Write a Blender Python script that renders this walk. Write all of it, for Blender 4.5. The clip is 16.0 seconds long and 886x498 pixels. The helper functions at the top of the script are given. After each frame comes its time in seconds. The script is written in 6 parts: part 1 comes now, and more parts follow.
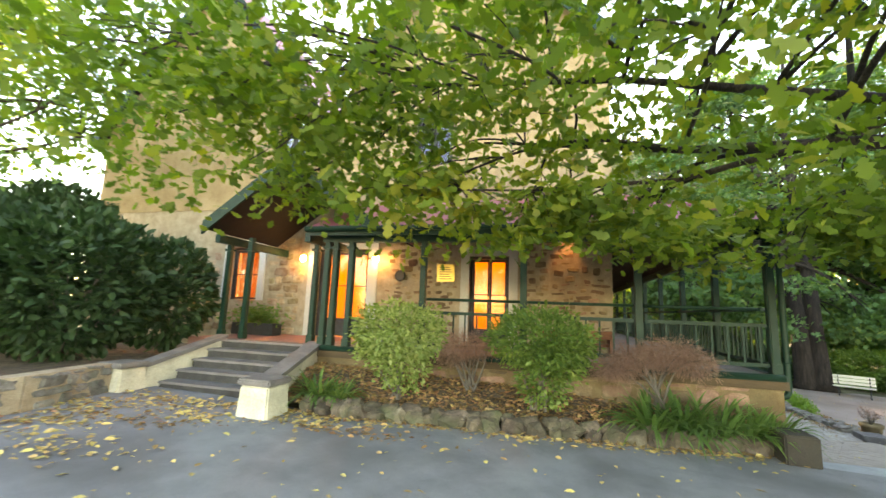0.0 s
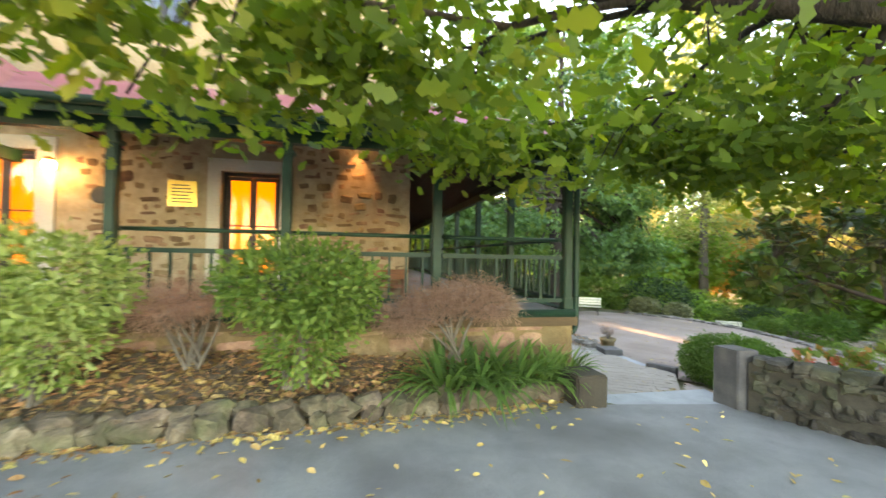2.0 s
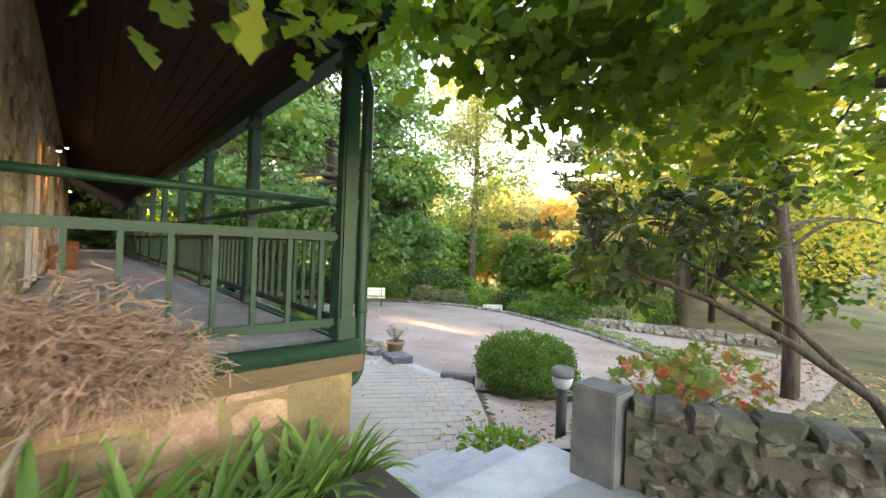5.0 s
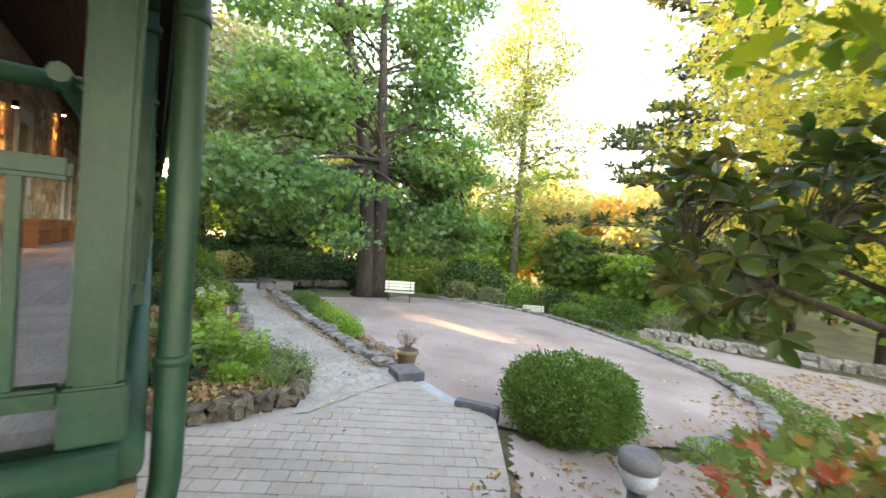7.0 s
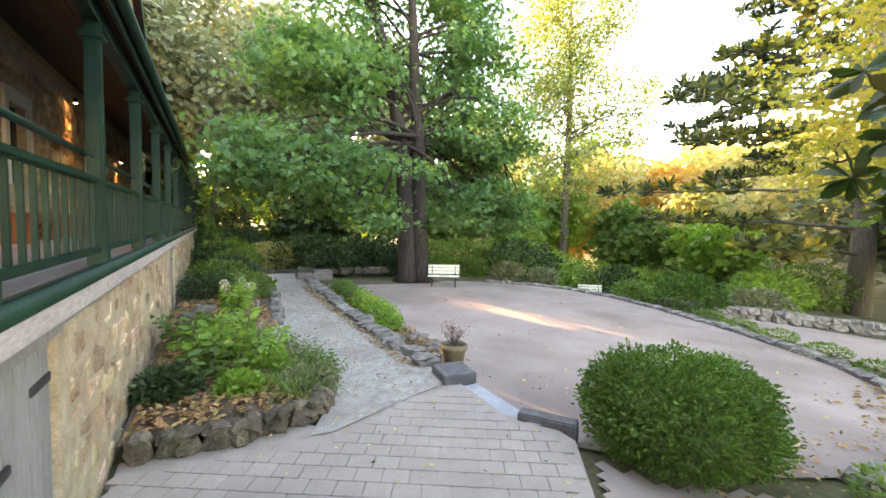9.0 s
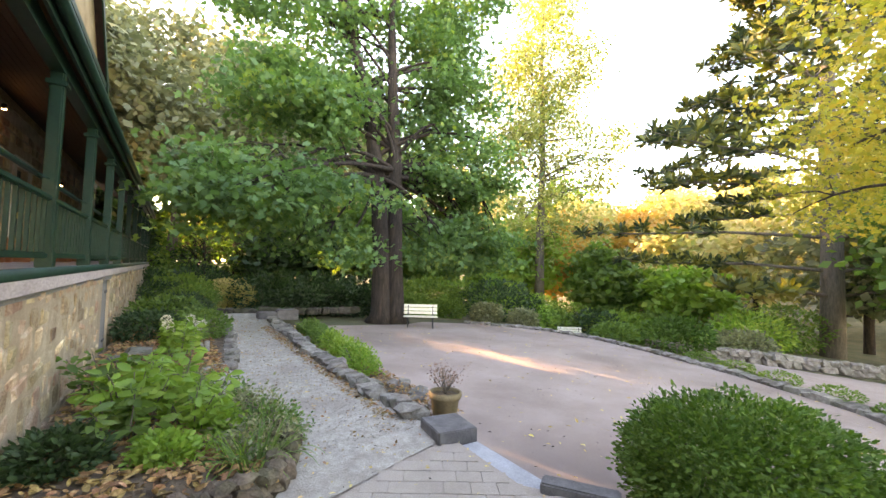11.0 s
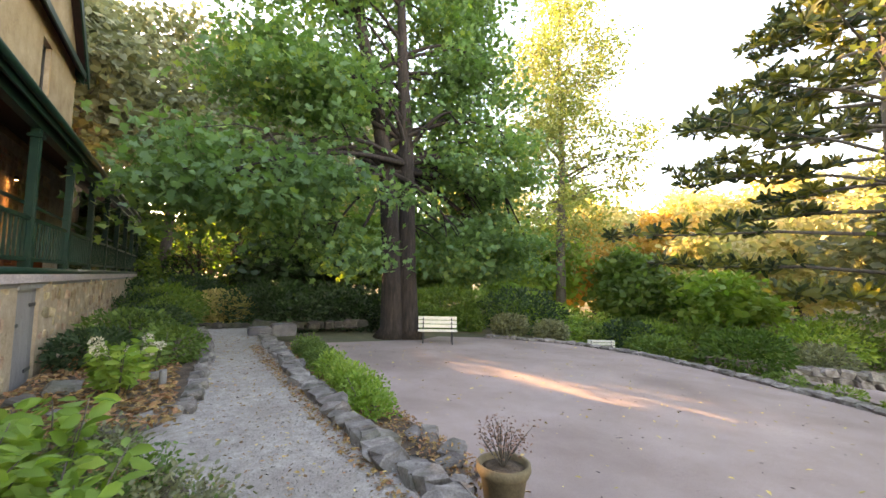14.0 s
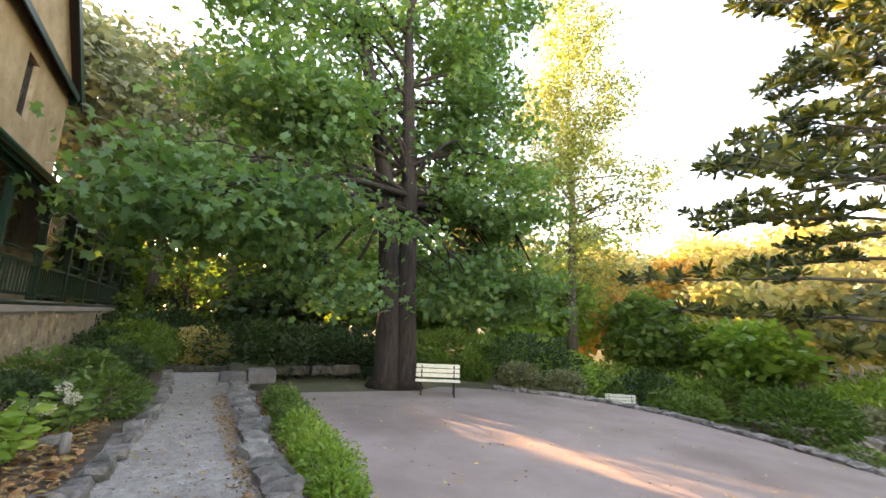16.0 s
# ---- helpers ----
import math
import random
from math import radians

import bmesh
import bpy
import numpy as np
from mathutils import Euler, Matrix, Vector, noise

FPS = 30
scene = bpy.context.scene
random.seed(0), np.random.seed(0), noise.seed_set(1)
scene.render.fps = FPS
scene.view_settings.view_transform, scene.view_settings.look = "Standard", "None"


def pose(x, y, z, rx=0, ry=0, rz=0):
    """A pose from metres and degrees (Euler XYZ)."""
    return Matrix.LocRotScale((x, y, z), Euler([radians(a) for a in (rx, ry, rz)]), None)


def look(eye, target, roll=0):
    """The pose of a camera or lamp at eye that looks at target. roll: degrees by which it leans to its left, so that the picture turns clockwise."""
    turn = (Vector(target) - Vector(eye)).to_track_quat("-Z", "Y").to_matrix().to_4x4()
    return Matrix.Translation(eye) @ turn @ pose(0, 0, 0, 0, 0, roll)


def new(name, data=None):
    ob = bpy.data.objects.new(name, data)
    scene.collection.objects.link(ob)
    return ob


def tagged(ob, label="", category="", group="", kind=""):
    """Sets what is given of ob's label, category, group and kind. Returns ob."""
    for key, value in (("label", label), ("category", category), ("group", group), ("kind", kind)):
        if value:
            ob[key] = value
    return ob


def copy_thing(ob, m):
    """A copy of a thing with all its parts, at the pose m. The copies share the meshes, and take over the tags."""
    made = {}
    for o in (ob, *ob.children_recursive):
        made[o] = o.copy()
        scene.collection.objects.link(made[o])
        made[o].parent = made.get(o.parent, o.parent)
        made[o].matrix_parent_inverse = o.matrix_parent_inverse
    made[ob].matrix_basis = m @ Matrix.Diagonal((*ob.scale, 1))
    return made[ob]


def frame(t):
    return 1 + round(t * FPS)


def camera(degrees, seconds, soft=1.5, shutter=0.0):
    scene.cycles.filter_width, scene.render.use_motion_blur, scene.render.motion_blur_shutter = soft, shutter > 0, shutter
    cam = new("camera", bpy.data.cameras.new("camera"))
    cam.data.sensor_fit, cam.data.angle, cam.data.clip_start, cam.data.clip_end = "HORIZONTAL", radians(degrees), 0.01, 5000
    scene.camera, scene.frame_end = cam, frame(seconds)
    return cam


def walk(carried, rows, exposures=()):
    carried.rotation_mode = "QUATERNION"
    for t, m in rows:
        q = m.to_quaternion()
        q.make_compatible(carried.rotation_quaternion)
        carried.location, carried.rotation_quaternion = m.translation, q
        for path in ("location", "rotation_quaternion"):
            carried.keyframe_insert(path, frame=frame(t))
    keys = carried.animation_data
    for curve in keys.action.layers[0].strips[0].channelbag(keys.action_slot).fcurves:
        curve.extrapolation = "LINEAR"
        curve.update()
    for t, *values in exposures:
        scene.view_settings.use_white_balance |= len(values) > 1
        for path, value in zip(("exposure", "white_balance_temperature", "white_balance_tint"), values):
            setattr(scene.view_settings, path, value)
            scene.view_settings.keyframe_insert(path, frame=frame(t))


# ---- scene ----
cam = camera(94.4, 16.0, shutter=0.4)
METRES, EYE, TILT, LEAN, TURN = 13.0, 1.55, 0.0, 0.0, 14.9
ROWS = [
    (0.0, 0.0, 0.0, 0.0, -0.33, 8.61, -2.2),
    (0.5, 0.0158, 0.037, -0.0009, -3.75, 8.02, -2.14),
    (1.0, 0.0332, 0.0736, -0.0031, -8.53, 5.42, -3.49),
    (1.5, 0.0498, 0.1114, -0.0031, -17.4, 3.16, -2.32),
    (2.0, 0.0694, 0.149, -0.0041, -26.74, 1.13, -1.06),
    (2.5, 0.0888, 0.1863, -0.0054, -36.33, 1.08, -0.35),
    (3.0, 0.1134, 0.2183, -0.0063, -45.08, 0.51, 0.01),
    (3.5, 0.1408, 0.2468, -0.0078, -50.53, 0.52, -0.85),
    (4.0, 0.1693, 0.2714, -0.0072, -55.01, 0.54, -0.86),
    (6.5, 0.3267, 0.3578, -0.0088, -55.99, -0.4, -3.05),
    (7.0, 0.3615, 0.3708, -0.011, -50.12, -1.0, -4.27),
    (7.5, 0.3917, 0.3887, -0.0139, -48.06, -0.39, -3.81),
    (8.0, 0.4148, 0.4064, -0.0176, -43.87, -1.5, -2.14),
    (8.5, 0.4314, 0.4233, -0.0188, -43.04, -2.75, -2.15),
    (9.0, 0.4412, 0.4431, -0.0261, -44.08, -3.53, -1.08),
    (9.5, 0.4514, 0.46, -0.0335, -45.47, -0.55, -1.31),
    (10.0, 0.4599, 0.4746, -0.0392, -47.4, 2.28, -2.03),
    (12.5, 0.5188, 0.5722, -0.0558, -48.7, 2.79, -1.27),
    (13.0, 0.5395, 0.5937, -0.057, -45.76, 3.68, -1.75),
    (13.5, 0.5582, 0.6163, -0.0587, -46.29, 4.4, -1.9),
    (14.0, 0.5769, 0.6378, -0.0594, -47.01, 4.13, -1.09),
    (14.5, 0.5984, 0.657, -0.0602, -44.93, 4.55, -1.8),
    (15.0, 0.6188, 0.6766, -0.0606, -46.96, 6.01, -2.12),
    (15.5, 0.637, 0.6917, -0.0591, -47.99, 8.7, -1.97),
    (16.0, 0.6574, 0.705, -0.0603, -46.35, 9.98, -2.47),
]
walk(cam, [(t, pose(0, 0, EYE, TILT, LEAN, TURN) @ pose(METRES * x, METRES * y, METRES * z, 90 + pitch, roll, yaw)) for t, x, y, z, yaw, pitch, roll in ROWS],
     exposures=[(0.0, 3.53, 9400, 16), (3.0, 4.1, 9300, 18), (6.5, 4.17, 9200, 23), (9.0, 4.1, 8900, 24), (12.5, 3.8, 9400, 30), (16.0, 3.55, 9300, 29)])
# ---- light ----
SUN_EL, SUN_AZ = 14.0, 342.0          # degrees; azimuth clockwise from +y, towards the sun
world = bpy.data.worlds.new("world")
scene.world = world
world.use_nodes = True
wn = world.node_tree.nodes
wl = world.node_tree.links
wn.clear()
sky = wn.new("ShaderNodeTexSky")
sky.sky_type = "NISHITA"
sky.sun_disc = False
sky.sun_elevation = radians(SUN_EL)
sky.sun_rotation = radians(SUN_AZ)
sky.air_density, sky.dust_density, sky.ozone_density = 1.0, 0.25, 1.0
bg = wn.new("ShaderNodeBackground")
bg.inputs["Strength"].default_value = 0.15
wout = wn.new("ShaderNodeOutputWorld")
wl.new(sky.outputs[0], bg.inputs[0])
wl.new(bg.outputs[0], wout.inputs[0])
sun = new("sun", bpy.data.lights.new("sun", "SUN"))
sun.data.energy, sun.data.angle, sun.data.color = 3.6, radians(0.6), (1.0, 0.72, 0.42)
a, e = radians(SUN_AZ), radians(SUN_EL)
sun.matrix_world = look((30 * math.sin(a), 30 * math.cos(a), 40), (30 * math.sin(a) - math.sin(a) * math.cos(e), 30 * math.cos(a) - math.cos(a) * math.cos(e), 40 - math.sin(e)))


def lamp(name, p, watts, radius, colour=(1.0, 0.55, 0.2)):
    ob = new(name, bpy.data.lights.new(name, "POINT"))
    ob.data.energy, ob.data.shadow_soft_size, ob.data.color = watts, radius, colour
    ob.location = p
    return ob


# ---- materials ----
def mat(name, colours, scale=6.0, rough=0.8, bump=0.2, fine=60.0, random_by="", spread=0.0, metal=0.0, spec=0.4, detail=6.0, stretch=(1, 1, 1), grime=None, grime_scale=1.2, grime_amount=0.5):
    """Noise-mixed surface: 2 or 3 colours, a coarse and a fine noise, bump, and a shade varied piece by piece."""
    m = bpy.data.materials.new(name)
    m.use_nodes = True
    n, l = m.node_tree.nodes, m.node_tree.links
    b = n["Principled BSDF"]
    b.inputs["Roughness"].default_value, b.inputs["Metallic"].default_value = rough, metal
    b.inputs["Specular IOR Level"].default_value = spec
    tc = n.new("ShaderNodeTexCoord")
    geo = n.new("ShaderNodeNewGeometry")
    mp = n.new("ShaderNodeMapping")
    mp.inputs["Scale"].default_value = stretch
    l.new(geo.outputs["Position"], mp.inputs["Vector"])
    n1 = n.new("ShaderNodeTexNoise")
    n1.inputs["Scale"].default_value, n1.inputs["Detail"].default_value = scale, detail
    n1.inputs["Roughness"].default_value = 0.65
    l.new(mp.outputs[0], n1.inputs["Vector"])
    ramp = n.new("ShaderNodeValToRGB")
    cr = ramp.color_ramp
    cr.elements[0].position, cr.elements[1].position = 0.3, 0.72
    cr.elements[0].color, cr.elements[1].color = (*colours[0], 1), (*colours[-1], 1)
    if len(colours) > 2:
        cr.elements.new(0.5).color = (*colours[1], 1)
    l.new(n1.outputs[0], ramp.inputs[0])
    col = ramp.outputs[0]
    n2 = n.new("ShaderNodeTexNoise")
    n2.inputs["Scale"].default_value, n2.inputs["Detail"].default_value = fine, 3.0
    l.new(mp.outputs[0], n2.inputs["Vector"])
    mx = n.new("ShaderNodeMix")
    mx.data_type, mx.blend_type = "RGBA", "OVERLAY"
    mx.inputs["Factor"].default_value = 0.45
    l.new(col, mx.inputs["A"])
    l.new(n2.outputs[0], mx.inputs["B"])
    col = mx.outputs["Result"]
    if grime:
        n3 = n.new("ShaderNodeTexNoise")
        n3.inputs["Scale"].default_value, n3.inputs["Detail"].default_value = grime_scale, 8.0
        l.new(geo.outputs["Position"], n3.inputs["Vector"])
        rg = n.new("ShaderNodeMapRange")
        rg.inputs["From Min"].default_value, rg.inputs["From Max"].default_value = 0.48, 0.68
        rg.inputs["To Max"].default_value = grime_amount
        l.new(n3.outputs[0], rg.inputs["Value"])
        mg = n.new("ShaderNodeMix")
        mg.data_type = "RGBA"
        mg.inputs["B"].default_value = (*grime, 1)
        l.new(rg.outputs[0], mg.inputs["Factor"])
        l.new(col, mg.inputs["A"])
        col = mg.outputs["Result"]
    if random_by:
        hsv = n.new("ShaderNodeHueSaturation")
        if random_by == "object":
            r = n.new("ShaderNodeObjectInfo").outputs["Random"]
        else:
            r = geo.outputs["Random Per Island"]
        mr = n.new("ShaderNodeMapRange")
        mr.inputs["To Min"].default_value, mr.inputs["To Max"].default_value = 1 - spread, 1 + spread
        l.new(r, mr.inputs["Value"])
        l.new(mr.outputs[0], hsv.inputs["Value"])
        l.new(col, hsv.inputs["Color"])
        mh = n.new("ShaderNodeMapRange")
        mh.inputs["To Min"].default_value, mh.inputs["To Max"].default_value = 0.5 - spread * 0.05, 0.5 + spread * 0.05
        wn2 = n.new("ShaderNodeTexWhiteNoise")
        wn2.noise_dimensions = "1D"
        l.new(r, wn2.inputs["W"])
        l.new(wn2.outputs["Value"], mh.inputs["Value"])
        l.new(mh.outputs[0], hsv.inputs["Hue"])
        col = hsv.outputs[0]
    l.new(col, b.inputs["Base Color"])
    if bump:
        bp = n.new("ShaderNodeBump")
        bp.inputs["Strength"].default_value, bp.inputs["Distance"].default_value = bump, 0.02
        add = n.new("ShaderNodeMath")
        add.operation = "ADD"
        l.new(n1.outputs[0], add.inputs[0])
        l.new(n2.outputs[0], add.inputs[1])
        l.new(add.outputs[0], bp.inputs["Height"])
        l.new(bp.outputs[0], b.inputs["Normal"])
    return m


def leaf_mat(name, colours, glow, through_part=0.4, rough=0.5, spec=0.3):
    """Leaves: a colour leaf by leaf out of a ramp, light that comes through them, a soft gloss."""
    m = bpy.data.materials.new(name)
    m.use_nodes = True
    n, l = m.node_tree.nodes, m.node_tree.links
    b = n["Principled BSDF"]
    b.inputs["Roughness"].default_value = rough
    b.inputs["Specular IOR Level"].default_value = spec
    geo = n.new("ShaderNodeNewGeometry")
    nz = n.new("ShaderNodeTexNoise")
    nz.inputs["Scale"].default_value, nz.inputs["Detail"].default_value = 0.45, 3.0
    l.new(geo.outputs["Position"], nz.inputs["Vector"])
    add = n.new("ShaderNodeMath")
    add.operation = "MULTIPLY_ADD"
    add.inputs[1].default_value = 0.55
    l.new(geo.outputs["Random Per Island"], add.inputs[0])
    sub = n.new("ShaderNodeMath")
    sub.operation = "MULTIPLY_ADD"
    sub.inputs[1].default_value, sub.inputs[2].default_value = 1.5, -0.52
    l.new(nz.outputs[0], sub.inputs[0])
    l.new(sub.outputs[0], add.inputs[2])
    ramp = n.new("ShaderNodeValToRGB")
    cr = ramp.color_ramp
    cr.elements[0].color, cr.elements[1].color = (*colours[0], 1), (*colours[-1], 1)
    for i, c in enumerate(colours[1:-1], 1):
        cr.elements.new(i / (len(colours) - 1)).color = (*c, 1)
    l.new(add.outputs[0], ramp.inputs[0])
    l.new(ramp.outputs[0], b.inputs["Base Color"])
    tr = n.new("ShaderNodeBsdfTranslucent")
    mx = n.new("ShaderNodeMix")
    mx.data_type, mx.blend_type = "RGBA", "MULTIPLY"
    mx.inputs["Factor"].default_value = 1.0
    mx.inputs["B"].default_value = (*glow, 1)
    l.new(ramp.outputs[0], mx.inputs["A"])
    l.new(mx.outputs["Result"], tr.inputs["Color"])
    ms = n.new("ShaderNodeMixShader")
    ms.inputs[0].default_value = through_part
    l.new(b.outputs[0], ms.inputs[1])
    l.new(tr.outputs[0], ms.inputs[2])
    l.new(ms.outputs[0], n["Material Output"].inputs[0])
    return m


def glow_mat(name, colour, strength):
    m = bpy.data.materials.new(name)
    m.use_nodes = True
    b = m.node_tree.nodes["Principled BSDF"]
    b.inputs["Base Color"].default_value = (*colour, 1)
    b.inputs["Emission Color"].default_value = (*colour, 1)
    b.inputs["Emission Strength"].default_value = strength
    return m


def glass_mat(name, tint=(1, 1, 1), rough=0.03):
    m = bpy.data.materials.new(name)
    m.use_nodes = True
    n, l = m.node_tree.nodes, m.node_tree.links
    n.remove(n["Principled BSDF"])
    tr, gl, mx, fr = n.new("ShaderNodeBsdfTransparent"), n.new("ShaderNodeBsdfGlossy"), n.new("ShaderNodeMixShader"), n.new("ShaderNodeFresnel")
    tr.inputs[0].default_value = (*tint, 1)
    gl.inputs["Roughness"].default_value = rough
    l.new(fr.outputs[0], mx.inputs[0])
    l.new(tr.outputs[0], mx.inputs[1])
    l.new(gl.outputs[0], mx.inputs[2])
    l.new(mx.outputs[0], n["Material Output"].inputs[0])
    return m


ASPHALT = mat("asphalt", [(0.17, 0.168, 0.175), (0.22, 0.217, 0.225), (0.27, 0.267, 0.27)], 1.5, 0.85, 0.25, 180, grime=(0.105, 0.1, 0.097), grime_scale=0.55, grime_amount=0.75)
GRAVEL = mat("gravel", [(0.27, 0.24, 0.205), (0.37, 0.34, 0.3), (0.48, 0.445, 0.4)], 9.0, 0.95, 0.7, 60, grime=(0.24, 0.2, 0.17), grime_scale=0.9, grime_amount=0.5)
COURT = mat("court", [(0.28, 0.21, 0.185), (0.34, 0.265, 0.235), (0.4, 0.32, 0.29)], 0.6, 0.95, 0.25, 110, grime=(0.2, 0.15, 0.13), grime_scale=0.4, grime_amount=0.6)
PAVER = mat("paver", [(0.33, 0.28, 0.24), (0.39, 0.335, 0.29)], 5, 0.95, 0.3, 90, "object", 0.05, grime=(0.28, 0.24, 0.205), grime_scale=0.8, grime_amount=0.7)
PAVER_BED = mat("paver_bed", [(0.3, 0.25, 0.21), (0.37, 0.315, 0.27)], 7, 0.95, 0.3, 90)
SOIL = mat("soil", [(0.05, 0.035, 0.025), (0.11, 0.08, 0.055), (0.2, 0.14, 0.09)], 5, 0.98, 0.8, 50)
GROUND = mat("ground", [(0.05, 0.055, 0.025), (0.1, 0.1, 0.045), (0.18, 0.14, 0.08)], 0.5, 0.98, 0.5, 12)
STONE_TAN = mat("stone_tan", [(0.24, 0.14, 0.08), (0.44, 0.32, 0.2), (0.6, 0.5, 0.37)], 5, 0.9, 0.7, 40, "object", 0.42, grime=(0.22, 0.13, 0.08), grime_scale=2.0)
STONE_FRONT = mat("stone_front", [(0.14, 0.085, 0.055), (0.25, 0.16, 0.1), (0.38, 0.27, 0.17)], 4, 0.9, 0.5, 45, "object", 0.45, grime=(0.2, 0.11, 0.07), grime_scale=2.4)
STONE_DARK = mat("stone_dark", [(0.018, 0.016, 0.014), (0.042, 0.037, 0.032), (0.115, 0.104, 0.09)], 5, 0.9, 0.6, 40, "object", 0.35, grime=(0.07, 0.08, 0.045), grime_scale=2.0, grime_amount=0.6)
STONE_MOSS = mat("stone_moss", [(0.05, 0.038, 0.028), (0.11, 0.085, 0.06), (0.22, 0.175, 0.125)], 7, 0.95, 0.8, 45, "object", 0.35, grime=(0.07, 0.08, 0.035), grime_scale=3.0, grime_amount=0.7)
STONE_KERB = mat("stone_kerb", [(0.1, 0.085, 0.072), (0.2, 0.18, 0.16), (0.33, 0.31, 0.28)], 6, 0.9, 0.6, 50, "object", 0.3, grime=(0.1, 0.11, 0.07), grime_scale=2.5, grime_amount=0.5)
STONE_ISLAND = mat("stone_island", [(0.24, 0.14, 0.08), (0.42, 0.3, 0.18), (0.56, 0.45, 0.32)], 5, 0.9, 0.6, 45, "island", 0.4, grime=(0.22, 0.13, 0.08), grime_scale=2.0)
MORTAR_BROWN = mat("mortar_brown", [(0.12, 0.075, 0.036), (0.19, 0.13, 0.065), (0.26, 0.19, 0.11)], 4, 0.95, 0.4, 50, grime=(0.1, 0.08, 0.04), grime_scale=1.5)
MORTAR = mat("mortar", [(0.3, 0.23, 0.155), (0.4, 0.315, 0.22), (0.5, 0.41, 0.3)], 5, 0.95, 0.4, 60, grime=(0.3, 0.2, 0.13), grime_scale=1.0)
MORTAR_DARK = mat("mortar_dark", [(0.03, 0.027, 0.022), (0.07, 0.063, 0.052)], 5, 0.95, 0.4, 60)
RENDER_TAN = mat("render_tan", [(0.28, 0.19, 0.1), (0.37, 0.265, 0.145), (0.44, 0.33, 0.2)], 1.6, 0.95, 0.4, 35, grime=(0.32, 0.22, 0.12), grime_scale=1.4)
WHITE = mat("white_paint", [(0.5, 0.48, 0.44), (0.62, 0.6, 0.56)], 2, 0.7, 0.1, 40, grime=(0.45, 0.4, 0.34), grime_scale=2)
CREAM = mat("cream_render", [(0.52, 0.48, 0.36), (0.66, 0.61, 0.48)], 3, 0.9, 0.3, 40, grime=(0.3, 0.28, 0.2), grime_scale=2.5)
GREEN = mat("green_paint", [(0.005, 0.026, 0.016), (0.008, 0.036, 0.022)], 3, 0.45, 0.08, 50, spec=0.25, grime=(0.014, 0.055, 0.034), grime_scale=5, grime_amount=0.3)
IRON = mat("iron_roof", [(0.32, 0.075, 0.1), (0.4, 0.11, 0.14)], 1.2, 0.45, 0.05, 30, spec=0.5, grime=(0.46, 0.2, 0.22), grime_scale=0.8)
TIMBER_DARK = mat("dark_timber", [(0.012, 0.006, 0.005), (0.028, 0.011, 0.009)], 3, 0.7, 0.2, 40)
TIMBER = mat("red_timber", [(0.16, 0.05, 0.02), (0.3, 0.1, 0.035)], 4, 0.45, 0.1, 40, stretch=(1, 1, 8))
GREY_WOOD = mat("grey_wood", [(0.2, 0.19, 0.18), (0.3, 0.285, 0.27)], 6, 0.9, 0.3, 50, stretch=(8, 8, 1), random_by="object", spread=0.12)
# bearer wood of the front side, its shade put into a darker brown
LEDGE_SHADED = mat("shaded_bearer", [(0.06, 0.038, 0.02), (0.11, 0.072, 0.04)], 4, 0.85, 0.25, 40, stretch=(0.3, 1, 3), grime=(0.1, 0.07, 0.04), grime_scale=2)
LEDGE = mat("ledge_wood", [(0.38, 0.31, 0.29), (0.5, 0.43, 0.4)], 4, 0.85, 0.2, 40, stretch=(1, 0.3, 1))
FLOOR = mat("veranda_floor", [(0.22, 0.2, 0.2), (0.32, 0.29, 0.28)], 2.5, 0.8, 0.1, 40, stretch=(3, 0.4, 1), random_by="object", spread=0.12)
BASALT = mat("basalt", [(0.09, 0.085, 0.085), (0.16, 0.15, 0.15)], 6, 0.85, 0.2, 80, grime=(0.22, 0.21, 0.2), grime_scale=3)
PILLAR_GREY = mat("pillar_grey", [(0.06, 0.058, 0.066), (0.1, 0.098, 0.106)], 5, 0.85, 0.2, 70, grime=(0.14, 0.135, 0.13), grime_scale=2.5)
BLUESTONE = mat("bluestone", [(0.3, 0.31, 0.33), (0.42, 0.43, 0.46)], 4, 0.85, 0.15, 80, grime=(0.25, 0.24, 0.23))
CONCRETE = mat("concrete", [(0.03, 0.024, 0.018), (0.055, 0.045, 0.033)], 4, 0.9, 0.3, 60, grime=(0.04, 0.037, 0.03), grime_scale=2)
BARK = mat("bark", [(0.02, 0.015, 0.012), (0.05, 0.036, 0.028), (0.095, 0.068, 0.052)], 6, 0.95, 1.0, 30, stretch=(2, 2, 0.35))
BARK_DARK = mat("bark_dark", [(0.014, 0.011, 0.01), (0.034, 0.026, 0.022), (0.07, 0.05, 0.04)], 6, 0.95, 1.0, 30, stretch=(2, 2, 0.3))
BARK_GREY = mat("bark_grey", [(0.09, 0.075, 0.06), (0.2, 0.17, 0.14)], 6, 0.95, 0.8, 30, stretch=(2, 2, 0.4))
TERRACOTTA = mat("terracotta", [(0.14, 0.11, 0.06), (0.24, 0.18, 0.1)], 6, 0.85, 0.15, 60)
BENCH_WHITE = mat("bench_cream", [(0.66, 0.63, 0.5), (0.76, 0.73, 0.6)], 6, 0.6, 0.05, 40)
METAL_DARK = mat("dark_metal", [(0.02, 0.02, 0.02), (0.04, 0.04, 0.04)], 8, 0.5, 0.05, 60)
BRASS = mat("brass", [(0.55, 0.36, 0.1), (0.65, 0.45, 0.16)], 8, 0.35, 0.03, 60, metal=1.0)
ROOM = mat("room_wall", [(0.62, 0.42, 0.16), (0.7, 0.48, 0.2)], 1, 0.9, 0.02, 20)
